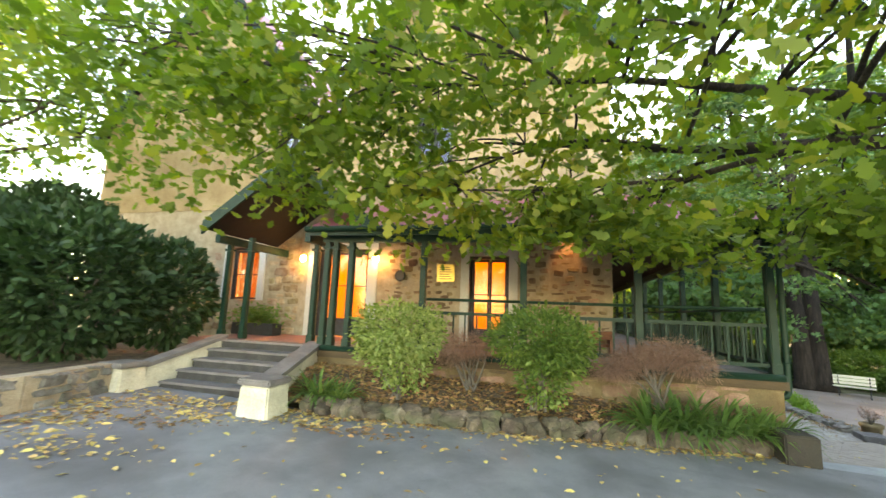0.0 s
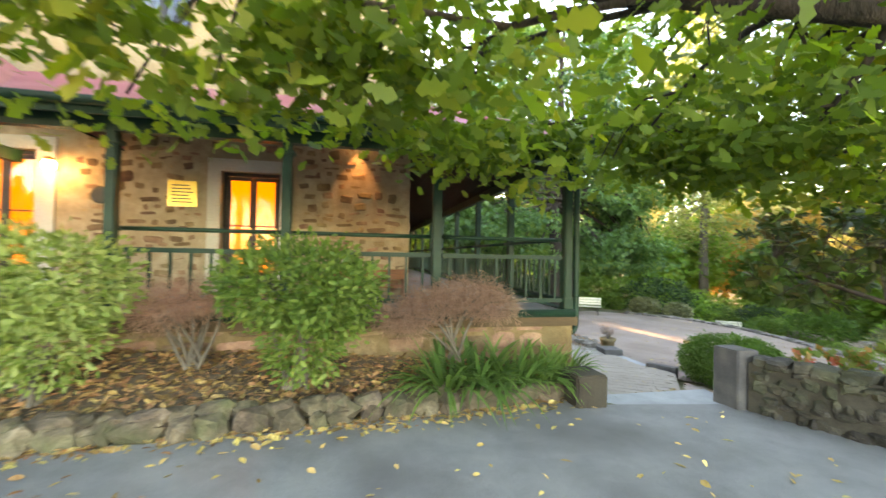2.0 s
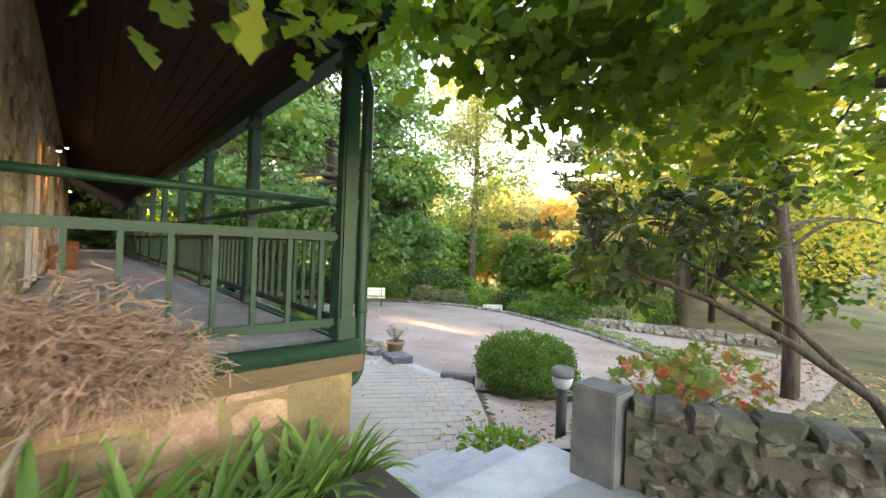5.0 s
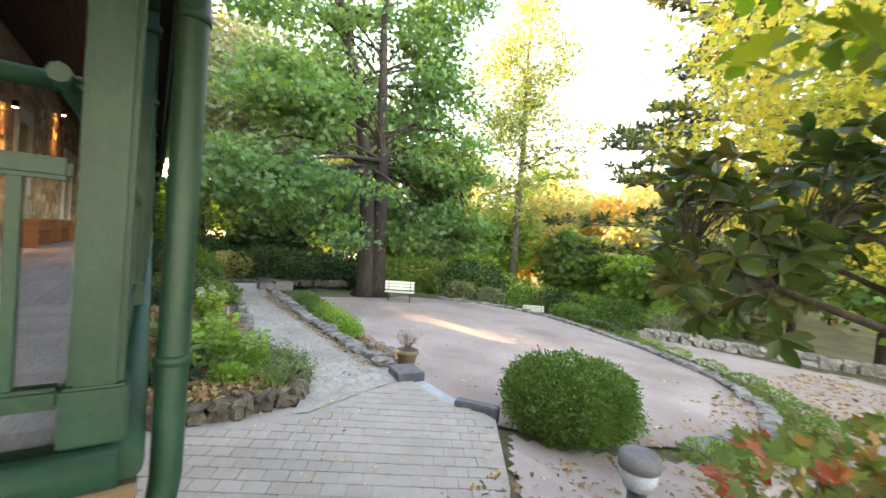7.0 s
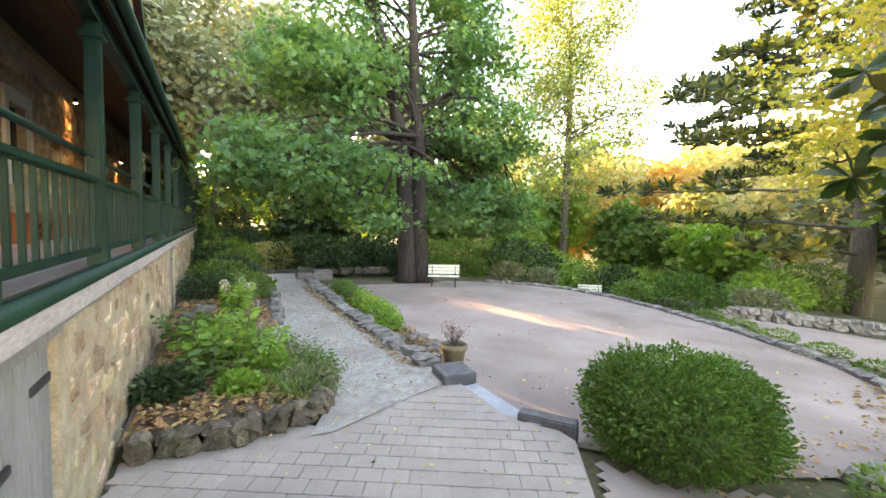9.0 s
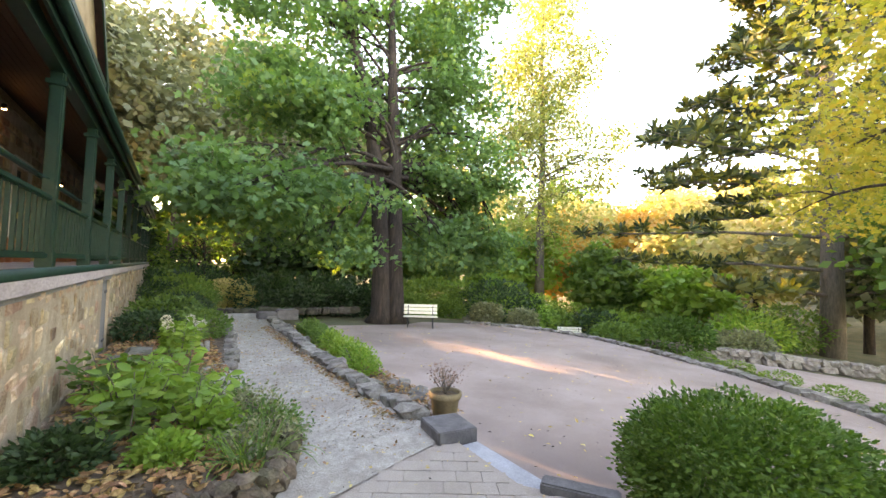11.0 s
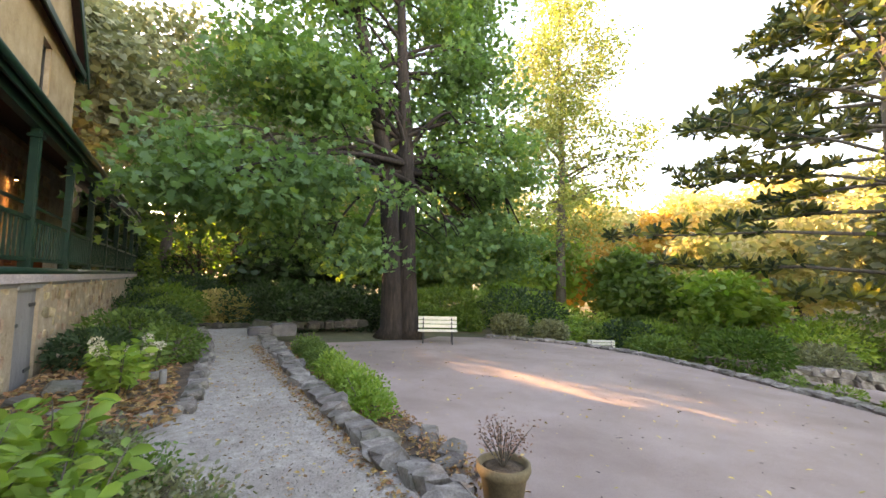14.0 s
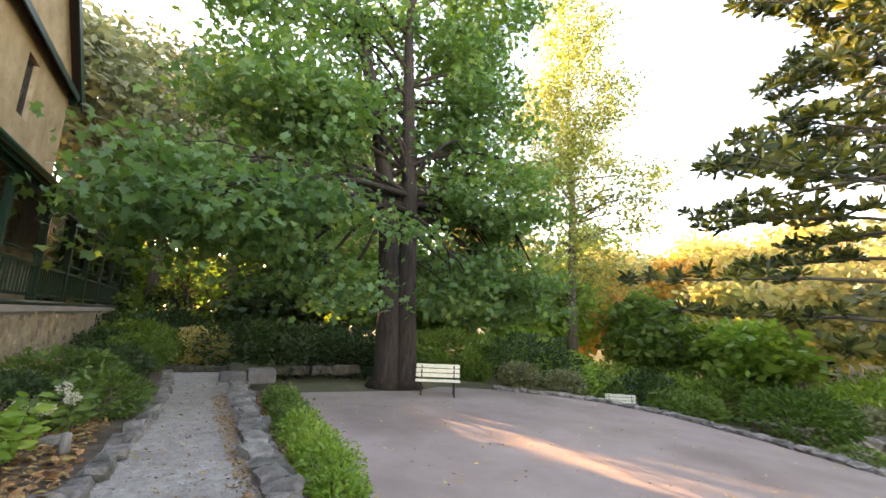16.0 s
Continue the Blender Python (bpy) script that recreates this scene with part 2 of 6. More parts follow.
# upright faces of the slate steps, darkened in colour for their shade
RISER_SHADED = mat("shaded_riser", [(0.035, 0.032, 0.03), (0.07, 0.065, 0.06)], 4, 0.9, 0.2, 60)
STEP = mat("step_slate", [(0.13, 0.115, 0.11), (0.21, 0.19, 0.18)], 4, 0.85, 0.2, 60, grime=(0.26, 0.22, 0.2), grime_scale=2)
TILE_RED = mat("red_tile", [(0.24, 0.11, 0.09), (0.33, 0.17, 0.14)], 6, 0.7, 0.1, 60)
CHIP = mat("leaf_litter", [(0.16, 0.08, 0.03), (0.3, 0.17, 0.07), (0.45, 0.3, 0.14)], 30, 0.9, 0.1, 80, "island", 0.5)
CHIP_YELLOW = mat("yellow_litter", [(0.5, 0.33, 0.09), (0.62, 0.47, 0.2)], 30, 0.8, 0.1, 80, "island", 0.4)
GLASS = glass_mat("glass")
BULB = glow_mat("lamp_glow", (1.0, 0.62, 0.25), 12.0)

L_OVER = leaf_mat("leaves_oak", [(0.05, 0.095, 0.018), (0.09, 0.15, 0.027), (0.155, 0.21, 0.035), (0.31, 0.27, 0.05)], (1.6, 1.8, 0.5), 0.5)
L_MAIN = leaf_mat("leaves_maple", [(0.05, 0.115, 0.055), (0.085, 0.175, 0.075), (0.12, 0.225, 0.085), (0.24, 0.31, 0.08)], (1.5, 1.7, 0.6), 0.42)
L_YELLOW = leaf_mat("leaves_yellow", [(0.23, 0.27, 0.09), (0.39, 0.38, 0.15), (0.52, 0.45, 0.22), (0.6, 0.48, 0.27)], (1.3, 1.25, 0.8), 0.48)
L_PLANE = leaf_mat("leaves_plane", [(0.14, 0.2, 0.045), (0.3, 0.31, 0.07), (0.47, 0.4, 0.1), (0.54, 0.37, 0.1)], (1.5, 1.4, 0.5), 0.5)
L_POPLAR = leaf_mat("leaves_poplar", [(0.12, 0.18, 0.065), (0.2, 0.26, 0.09), (0.31, 0.33, 0.12), (0.4, 0.36, 0.15)], (1.3, 1.3, 0.6), 0.4)
L_ORANGE = leaf_mat("leaves_orange", [(0.28, 0.24, 0.06), (0.46, 0.3, 0.09), (0.58, 0.37, 0.14)], (1.4, 1.2, 0.6), 0.48)
L_DARK = leaf_mat("leaves_dark", [(0.02, 0.045, 0.018), (0.035, 0.075, 0.03), (0.05, 0.1, 0.04)], (1.3, 1.6, 0.6), 0.25)
L_MID = leaf_mat("leaves_mid", [(0.06, 0.125, 0.038), (0.105, 0.185, 0.052), (0.18, 0.25, 0.068)], (1.5, 1.7, 0.6), 0.42)
L_GREY = leaf_mat("leaves_grey", [(0.12, 0.14, 0.085), (0.2, 0.22, 0.13), (0.32, 0.31, 0.16)], (1.3, 1.3, 0.7), 0.3)
# the two golden tones are sunlight on the tufts, put into the needle colour
L_PINE = leaf_mat("needles", [(0.02, 0.04, 0.03), (0.035, 0.06, 0.032), (0.14, 0.15, 0.035), (0.3, 0.28, 0.05)], (1.3, 1.3, 0.5), 0.25)
L_MAGNOLIA = leaf_mat("leaves_magnolia", [(0.015, 0.038, 0.012), (0.027, 0.06, 0.016), (0.045, 0.072, 0.02), (0.11, 0.075, 0.03)], (1.5, 1.5, 0.5), 0.3, 0.4, 0.3)
L_VARIEG = leaf_mat("leaves_variegated", [(0.055, 0.115, 0.026), (0.1, 0.175, 0.036), (0.19, 0.26, 0.07), (0.36, 0.41, 0.17)], (1.3, 1.5, 0.7), 0.35)
L_BOX = leaf_mat("leaves_box", [(0.03, 0.07, 0.015), (0.055, 0.12, 0.025), (0.12, 0.2, 0.045)], (1.3, 1.6, 0.6), 0.3, 0.5, 0.2)
L_PINK = leaf_mat("leaves_dusky", [(0.2, 0.13, 0.1), (0.32, 0.2, 0.16), (0.46, 0.32, 0.25)], (1.3, 1.1, 0.8), 0.35)
L_RED = leaf_mat("leaves_red", [(0.09, 0.17, 0.035), (0.12, 0.21, 0.045), (0.16, 0.2, 0.05), (0.55, 0.1, 0.07), (0.6, 0.1, 0.08)], (1.4, 1.1, 0.7), 0.35)
L_FLAX = leaf_mat("leaves_strap", [(0.04, 0.095, 0.025), (0.085, 0.165, 0.042), (0.2, 0.28, 0.085)], (1.3, 1.6, 0.6), 0.3)
L_LIME = leaf_mat("leaves_lime", [(0.11, 0.23, 0.045), (0.18, 0.31, 0.06), (0.3, 0.38, 0.09)], (1.4, 1.6, 0.6), 0.4)
L_FLOWER = leaf_mat("petals", [(0.6, 0.55, 0.42), (0.7, 0.66, 0.52)], (1.1, 1.1, 1.0), 0.3)


# ---- building helpers ----
def thing(name, label, category, at=(0, 0, 0), group="", kind=""):
    ob = new(name)
    ob.location = at
    ob.empty_display_size = 0.1
    return tagged(ob, label, category, group, kind)


def part(name, bm, material, parent=None, label="", smooth=False):
    me = bpy.data.meshes.new(name)
    bm.to_mesh(me)
    bm.free()
    return mesh_part(name, me, material, parent, label, smooth)


def mesh_part(name, me, material, parent=None, label="", smooth=False):
    if not me.materials:
        me.materials.append(material)
    if smooth:
        me.shade_smooth()
    ob = new(name, me)
    if parent:
        ob.parent = parent
    if label:
        ob["label"] = label
    return ob


def structure(name, bm, material, label, category):
    ob = part(name, bm, material)
    return tagged(ob, label, category, kind="structure")


def box(bm, x0, y0, z0, x1, y1, z1, bevel=0.0):
    m = Matrix.LocRotScale(((x0 + x1) / 2, (y0 + y1) / 2, (z0 + z1) / 2), None, (abs(x1 - x0), abs(y1 - y0), abs(z1 - z0)))
    vs = bmesh.ops.create_cube(bm, size=1, matrix=m)["verts"]
    if bevel:
        es = list({ed for v in vs for ed in v.link_edges})
        bmesh.ops.bevel(bm, geom=es, offset=bevel, segments=2, affect="EDGES")
    return bm


def bx(*a, **k):
    return box(bmesh.new(), *a, **k)


def tube(bm, pts, radii, sides=8, cap=True):
    """A tapered tube along pts."""
    rings = []
    pts = [Vector(p) for p in pts]
    for i, p in enumerate(pts):
        d = (pts[min(i + 1, len(pts) - 1)] - pts[max(i - 1, 0)]).normalized()
        u = d.orthogonal() if i == 0 else (u - d * u.dot(d))
        u = u.normalized()
        w = d.cross(u)
        r = radii[i] if not isinstance(radii, (int, float)) else radii
        rings.append([bm.verts.new(p + (u * math.cos(k * math.tau / sides) + w * math.sin(k * math.tau / sides)) * r) for k in range(sides)])
    for r0, r1 in zip(rings, rings[1:]):
        for k in range(sides):
            f = bm.faces.new((r0[k], r0[(k + 1) % sides], r1[(k + 1) % sides], r1[k]))
            f.smooth = True
    if cap:
        bm.faces.new(rings[0][::-1])
        bm.faces.new(rings[-1])
    return bm


def lathe(bm, profile, at=(0, 0, 0), sides=20):
    rings = [[bm.verts.new((at[0] + r * math.cos(k * math.tau / sides), at[1] + r * math.sin(k * math.tau / sides), at[2] + z)) for k in range(sides)] for r, z in profile]
    for r0, r1 in zip(rings, rings[1:]):
        for k in range(sides):
            bm.faces.new((r0[k], r0[(k + 1) % sides], r1[(k + 1) % sides], r1[k])).smooth = True
    bm.faces.new(rings[0][::-1])
    bm.faces.new(rings[-1])
    return bm


def sheet(pts, zf):
    """One flat polygon, its corners set to the height zf(x, y)."""
    bm = bmesh.new()
    bm.faces.new([bm.verts.new((x, y, zf(x, y))) for x, y in pts])
    bmesh.ops.triangulate(bm, faces=bm.faces[:])
    return bm


def rock_mesh(name, seed, material, rough=0.18, worn=0.17):
    """A unit stone, about 1 across, with worn corners."""
    rng = random.Random(seed)
    bm = bmesh.new()
    bmesh.ops.create_cube(bm, size=1)
    bmesh.ops.bevel(bm, geom=bm.edges[:], offset=worn, segments=1, affect="EDGES")
    for v in bm.verts:
        v.co += Vector((rng.uniform(-1, 1), rng.uniform(-1, 1), rng.uniform(-1, 1))) * rough * 0.5
    me = bpy.data.meshes.new(name)
    bm.to_mesh(me)
    bm.free()
    me.materials.append(material)
    return me


def stones_along(parent, pts, meshes, size, seed, zf, rows=1, jitter=0.12, name="stone", sink=0.3, gap=0.0):
    """Worn stones laid end to end along a line on the ground."""
    rng = random.Random(seed)
    for row in range(rows):
        for (ax, ay), (ex, ey) in zip(pts, pts[1:]):
            length = math.hypot(ex - ax, ey - ay)
            d = 0.0
            while d < length:
                w = size[0] * rng.uniform(0.65, 1.4)
                t = min(1, (d + w / 2) / length)
                x, y = ax + (ex - ax) * t, ay + (ey - ay) * t
                h = size[2] * rng.uniform(0.8, 1.2)
                ob = new(name, rng.choice(meshes))
                ob.parent = parent
                z = zf(x, y) + row * size[2] * 0.85 + h * (0.5 - sink)
                ob.matrix_basis = Matrix.LocRotScale((x + rng.uniform(-1, 1) * jitter * 0.3, y + rng.uniform(-1, 1) * jitter * 0.3, z), Euler((rng.uniform(-.1, .1), rng.uniform(-.1, .1), math.atan2(ey - ay, ex - ax) + rng.uniform(-.15, .15))), (w * 1.02, size[1] * rng.uniform(0.8, 1.2), h))
                d += w + gap


def rubble(parent, origin, along, width, height, meshes, seed, row=(0.1, 0.22), long=(0.16, 0.46), proud=0.03, thick=0.1, holes=(), limit=300, rest_name="stonework", rest_mat=None, name="stone", skew=0.12, fill=(0.8, 1.0)):
    """Random rubble on an upright face: rows of uneven stones, proud of the mortar. Past the limit they are joined into one mesh."""
    rng = random.Random(seed)
    o, u = Vector(origin), Vector(along).normalized()
    yaw = math.atan2(u.y, u.x)
    out = Vector((u.y, -u.x, 0))
    made, rest = 0, bmesh.new()
    z = 0.0
    while z < height - 0.04:
        h = min(rng.uniform(*row), height - z)
        d = -rng.uniform(0, 0.15)
        while d < width:
            w = rng.uniform(*long)
            c = d + w / 2
            cut = any(c + w / 2 > a0 and c - w / 2 < a1 and z + h > b0 and z < b1 for a0, a1, b0, b1 in holes)
            if not cut and c - w / 2 > -0.03 and c + w / 2 < width + 0.03:
                p = o + u * c + Vector((0, 0, min(max(z + h / 2 + rng.uniform(-1, 1) * skew * 0.2, h * 0.4), height - h * 0.4))) + out * (proud - thick / 2 + rng.uniform(-0.012, 0.012))
                m = Matrix.LocRotScale(p, Euler((0, rng.uniform(-1, 1) * skew, yaw + rng.uniform(-.03, .03))), ((w - 0.012) * rng.uniform(*fill), thick, (h - 0.01) * rng.uniform(fill[0] * 0.95, fill[1] * 1.04)))
                me = rng.choice(meshes)
                if made < limit:
                    ob = new(name, me)
                    ob.parent = parent
                    ob.matrix_basis = m
                else:
                    k = len(rest.verts)
                    rest.from_mesh(me)
                    rest.verts.ensure_lookup_table()
                    for v in rest.verts[k:]:
                        v.co = m @ v.co
                made += 1
            d += w
        z += h
    if len(rest.verts):
        tagged(part(rest_name, rest, rest_mat, parent), kind="stuff")
    else:
        rest.free()


# ---- leaves ----
LEAF = {
    "oval": ([(0, 0, 0), (0.22, 0.3, 0.05), (0.2, 0.68, 0.04), (0, 1, -0.06), (-0.2, 0.68, 0.04), (-0.22, 0.3, 0.05)], [(0, 1, 2, 3), (0, 3, 4, 5)]),
    "magnolia": ([(0, 0, 0), (0.13, 0.25, 0.03), (0.21, 0.55, 0.05), (0.15, 0.85, 0.0), (0, 1, -0.06), (-0.15, 0.85, 0.0), (-0.21, 0.55, 0.05), (-0.13, 0.25, 0.03), (0, 0.5, -0.01)], [(0, 1, 2, 8), (8, 2, 3, 4), (8, 4, 5, 6), (0, 8, 6, 7)]),
    "diamond": ([(0, 0, 0), (0.34, 0.5, 0.06), (0, 1, 0), (-0.34, 0.5, 0.06)], [(0, 1, 2), (0, 2, 3)]),
    "lobed": ([(0, 0, 0), (0.3, 0.12, 0.03), (0.2, 0.36, 0.02), (0.5, 0.55, 0.07), (0.2, 0.62, 0.02), (0, 1, -0.06), (-0.2, 0.62, 0.02), (-0.5, 0.55, 0.07), (-0.2, 0.36, 0.02), (-0.3, 0.12, 0.03)], [(0, 1, 2, 8, 9), (2, 3, 4, 6, 7, 8), (4, 5, 6)]),
    "oak": ([(0, 0, 0), (0.16, 0.2, 0.03), (0.1, 0.3, 0.0), (0.3, 0.48, 0.05), (0.16, 0.58, 0.0), (0.24, 0.76, 0.03), (0, 1, -0.07), (-0.24, 0.76, 0.03), (-0.16, 0.58, 0.0), (-0.3, 0.48, 0.05), (-0.1, 0.3, 0.0), (-0.16, 0.2, 0.03)], [(0, 1, 2, 10, 11), (2, 3, 4, 8, 9, 10), (4, 5, 6, 7, 8)]),
    "pine": ([(-0.1, 0, 0), (0.1, 0, 0), (0.17, 0.8, 0.08), (0, 1.05, 0.14), (-0.17, 0.8, 0.08)], [(0, 1, 2, 3, 4)]),
    "needle": ([(-0.05, 0, 0), (0.05, 0, 0), (0.03, 1, 0.08), (-0.03, 1, 0.08)], [(0, 1, 2, 3)]),
    "tuft": ([(0, 0, 0), (0.16, 0.9, 0.1), (-0.16, 0.9, 0.1), (0.75, 0.6, -0.1), (0.6, 0.8, 0.05), (-0.75, 0.6, -0.1), (-0.6, 0.8, 0.05), (0.1, 0.5, 0.6), (-0.1, 0.5, 0.6)], [(0, 1, 2), (0, 3, 4), (0, 6, 5), (0, 7, 8)]),
}


def leaf_mesh(name, centres, size, kind, material, seed, droop=0.0, flat=0.5, outward=None, vary=0.35):
    """Many leaves in one mesh. flat: 0 any way up, 1 nearly level. outward: directions in which the leaves point."""
    rng = np.random.default_rng(seed)
    c = np.asarray(centres, dtype=np.float64)
    k = len(c)
    tv, tf = LEAF[kind]
    tv = np.array(tv)
    d = rng.normal(size=(k, 3))
    d[:, 2] = d[:, 2] * (1 - flat) - droop
    if outward is not None:
        d = d * 0.55 + np.asarray(outward)
    d /= np.linalg.norm(d, axis=1, keepdims=True) + 1e-9
    up = rng.normal(size=(k, 3)) * (1 - flat * 0.75)
    up[:, 2] += flat * 1.2
    side = np.cross(d, up)
    side /= np.linalg.norm(side, axis=1, keepdims=True) + 1e-9
    nrm = np.cross(side, d)
    s = size * (1 + vary * rng.uniform(-1, 1, size=(k, 1, 1)))
    v = c[:, None, :] + s * (tv[None, :, 0:1] * side[:, None, :] + tv[None, :, 1:2] * d[:, None, :] + tv[None, :, 2:3] * nrm[:, None, :])
    n = len(tv)
    loops = np.concatenate([np.array(f) for f in tf])
    lens = np.array([len(f) for f in tf])
    all_loops = (loops[None, :] + (np.arange(k) * n)[:, None]).ravel()
    totals = np.tile(lens, k)
    starts = np.concatenate([[0], np.cumsum(totals)[:-1]])
    me = bpy.data.meshes.new(name)
    me.vertices.add(k * n)
    me.vertices.foreach_set("co", v.ravel())
    me.loops.add(len(all_loops))
    me.loops.foreach_set("vertex_index", all_loops.astype(np.int32))
    me.polygons.add(len(totals))
    me.polygons.foreach_set("loop_start", starts.astype(np.int32))
    me.update(calc_edges=True)
    me.materials.append(material)
    return me


def clumps(rng, blobs, count):
    """Middles of leaf clumps, mostly near the outside of the given ellipsoids (x, y, z, rx, ry, rz)."""
    w = np.array([b[3] * b[4] * b[5] for b in blobs]) ** 0.67
    pick = rng.choice(len(blobs), size=count, p=w / w.sum())
    b = np.array(blobs)[pick]
    d = rng.normal(size=(count, 3))
    d /= np.linalg.norm(d, axis=1, keepdims=True)
    r = rng.uniform(0.25, 1.0, size=(count, 1)) ** 0.5
    return b[:, :3] + d * r * b[:, 3:], d


def spray(rng, mids, per, radius, squash=0.55):
    p = rng.normal(size=(len(mids), per, 3)) * radius * 0.5
    p[:, :, 2] *= squash
    return (mids[:, None, :] + p).reshape(-1, 3)


def bent(a, b, rng, sag=0.12, steps=5):
    a, b = np.array(a, float), np.array(b, float)
    length = np.linalg.norm(b - a)
    off = rng.normal(size=3) * length * sag
    return [tuple(a + (b - a) * t + off * math.sin(t * math.pi) * 0.6 + np.array((0, 0, 1)) * length * 0.1 * math.sin(t * math.pi)) for t in np.linspace(0, 1, steps)]


def tree(name, label, category, base, trunks, blobs, count, per, leaf, kind, leaf_material, bark, seed, radius=0.9, limbs=24, limb_r=0.07, flat=0.4, droop=0.15, limb_from=0.35, group="", clear=None, floor=None, squash=0.55, nearest=False):
    """A tree: trunk with limbs, and a crown of leaf clumps. trunks: lists of (x, y, z, radius) up each stem."""
    rng = np.random.default_rng(seed)
    ob = thing(name, label, category, base, group)
    mids, _ = clumps(rng, blobs, count)
    if floor is not None:
        mids = mids[mids[:, 2] > floor]
    if clear:
        dx, dy, width = clear
        open_side = (mids[:, 0] * dx + mids[:, 1] * dy > -0.3) & (abs(mids[:, 0] * dy - mids[:, 1] * dx) < width) & (rng.uniform(size=len(mids)) < 0.93)
        mids = mids[~open_side]
    bm = bmesh.new()
    for stem in trunks:
        tube(bm, [p[:3] for p in stem], [p[3] for p in stem], 12)
    order = rng.permutation(len(mids))[:limbs]
    for i in order:
        stem = trunks[rng.integers(len(trunks))]
        pts = np.array([p[:3] for p in stem])
        top = pts[-1][2]
        z = min(max(mids[i][2] - rng.uniform(0.3, 1.8) * 1.2, top * limb_from), top * 0.97)
        j = min(int(np.searchsorted(pts[:, 2], z)), len(pts) - 1)
        j = max(j, 1)
        t = (z - pts[j - 1][2]) / max(1e-6, pts[j][2] - pts[j - 1][2])
        a0 = pts[j - 1] + (pts[j] - pts[j - 1]) * t
        r0 = stem[j][3] * 0.55
        if nearest:
            along = [(np.array(s[k][:3]) * (1 - u) + np.array(s[k + 1][:3]) * u, s[k][3] * (1 - u) + s[k + 1][3] * u) for s in trunks for k in range(len(s) - 1) for u in (0, 0.25, 0.5, 0.75)]
            a0, r0 = min(along, key=lambda q: ((q[0] - mids[i]) ** 2).sum() + (6.0 if q[0][2] > mids[i][2] + 0.4 else 0.0) + (9.0 if q[0][2] < 1.0 else 0.0))
            r0 *= 0.6
        way = bent(a0, mids[i], rng, steps=9)
        tube(bm, way, np.linspace(min(r0, limb_r), 0.012, len(way)), 6, cap=False)
        near = mids[np.argsort(((mids - mids[i]) ** 2).sum(1))[1:4]]
        for q in near:
            tube(bm, bent(way[6], q, rng, steps=4), np.linspace(min(r0, limb_r) * 0.4, 0.006, 4), 4, cap=False)
    part("trunk", bm, bark, ob)
    pts = spray(rng, mids, per, radius, squash)
    mesh_part("crown", leaf_mesh("crown", pts, leaf, kind, leaf_material, seed + 1, droop, flat), leaf_material, ob)
    return ob


def bush(name, label, base, blobs, count, leaf, kind, material, seed, stems=8, group="", shell=True, flat=0.35, droop=-0.1, inner=None, clump=0.0):
    """A shrub: a few stems and a skin of leaves over rounded blobs, a dark inside showing through the gaps."""
    rng = np.random.default_rng(seed)
    ob = thing(name, label, "shrub", base, group)
    bm = bmesh.new()
    for b in blobs:
        for _ in range(max(2, stems // len(blobs))):
            q = np.array(b[:3]) + rng.normal(size=3) * np.array(b[3:]) * 0.35
            tube(bm, bent((rng.normal() * 0.06, rng.normal() * 0.06, -0.05), q, rng), np.linspace(0.022, 0.006, 5), 5, cap=False)
    tagged(part("stem", bm, BARK_GREY, ob), kind="stuff")
    w = np.array([b[3] * b[4] + b[4] * b[5] for b in blobs])
    pick = rng.choice(len(blobs), size=count, p=w / w.sum())
    b = np.array(blobs)[pick]
    d = rng.normal(size=(count, 3))
    d /= np.linalg.norm(d, axis=1, keepdims=True)
    lump = np.array([noise.noise(Vector(v) * 3.0 + Vector((seed, 0, 0))) for v in d])[:, None] * 0.16
    r = (1 - rng.exponential(0.13, size=(count, 1))).clip(0.15, 1) + lump
    pts = b[:, :3] + d * r * b[:, 3:]
    if clump:
        pts += rng.normal(size=pts.shape) * clump
    keep = pts[:, 2] > 0.02
    mesh_part("foliage", leaf_mesh("foliage", pts[keep], leaf, kind, material, seed, droop, flat, d[keep] * 0.8), material, ob)
    return ob


def strap_plant(name, label, base, count, length, width, material, seed, group="", spread=0.25, lift=1.0):
    """A clump of arching strap leaves."""
    rng = np.random.default_rng(seed)
    ob = thing(name, label, "plant", base, group)
    bm = bmesh.new()
    for _ in range(count):
        a0 = rng.uniform(0, math.tau)
        L = length * rng.uniform(0.6, 1.1)
        lean = rng.uniform(0.45, 1.15)
        d, s = Vector((math.cos(a0), math.sin(a0), 0)), Vector((-math.sin(a0), math.cos(a0), 0))
        o = d * rng.uniform(0, spread * 0.6) + s * rng.uniform(-.05, .05)
        prev = None
        for i in range(6):
            t = i / 5
            p = o + d * (L * lean * 0.75 * t) + Vector((0, 0, lift * L * (t * (1.15 - 0.35 * lean) - lean * 0.75 * t * t)))
            w = width * (1 - t ** 3) * (0.6 + 0.4 * min(1, t * 4)) + 0.001
            c = [bm.verts.new(p - s * w), bm.verts.new(p + Vector((0, 0, -w * .4))), bm.verts.new(p + s * w)]
            if prev:
                bm.faces.new((prev[0], prev[1], c[1], c[0]))
                bm.faces.new((prev[1], prev[2], c[2], c[1]))
            prev = c
    tagged(part("blade", bm, material, ob), kind="stuff")
    return ob


# ---- the lie of the land ----
def step01(t):
    t = min(1.0, max(0.0, t))
    return t * t * (3 - 2 * t)


def z_upper(x, y):
    return max(-0.24, min(0.06, -0.022 * (x + 4)))


def z_court(x, y):
    return -1.12 - 0.05 * max(0.0, x - 7.5)


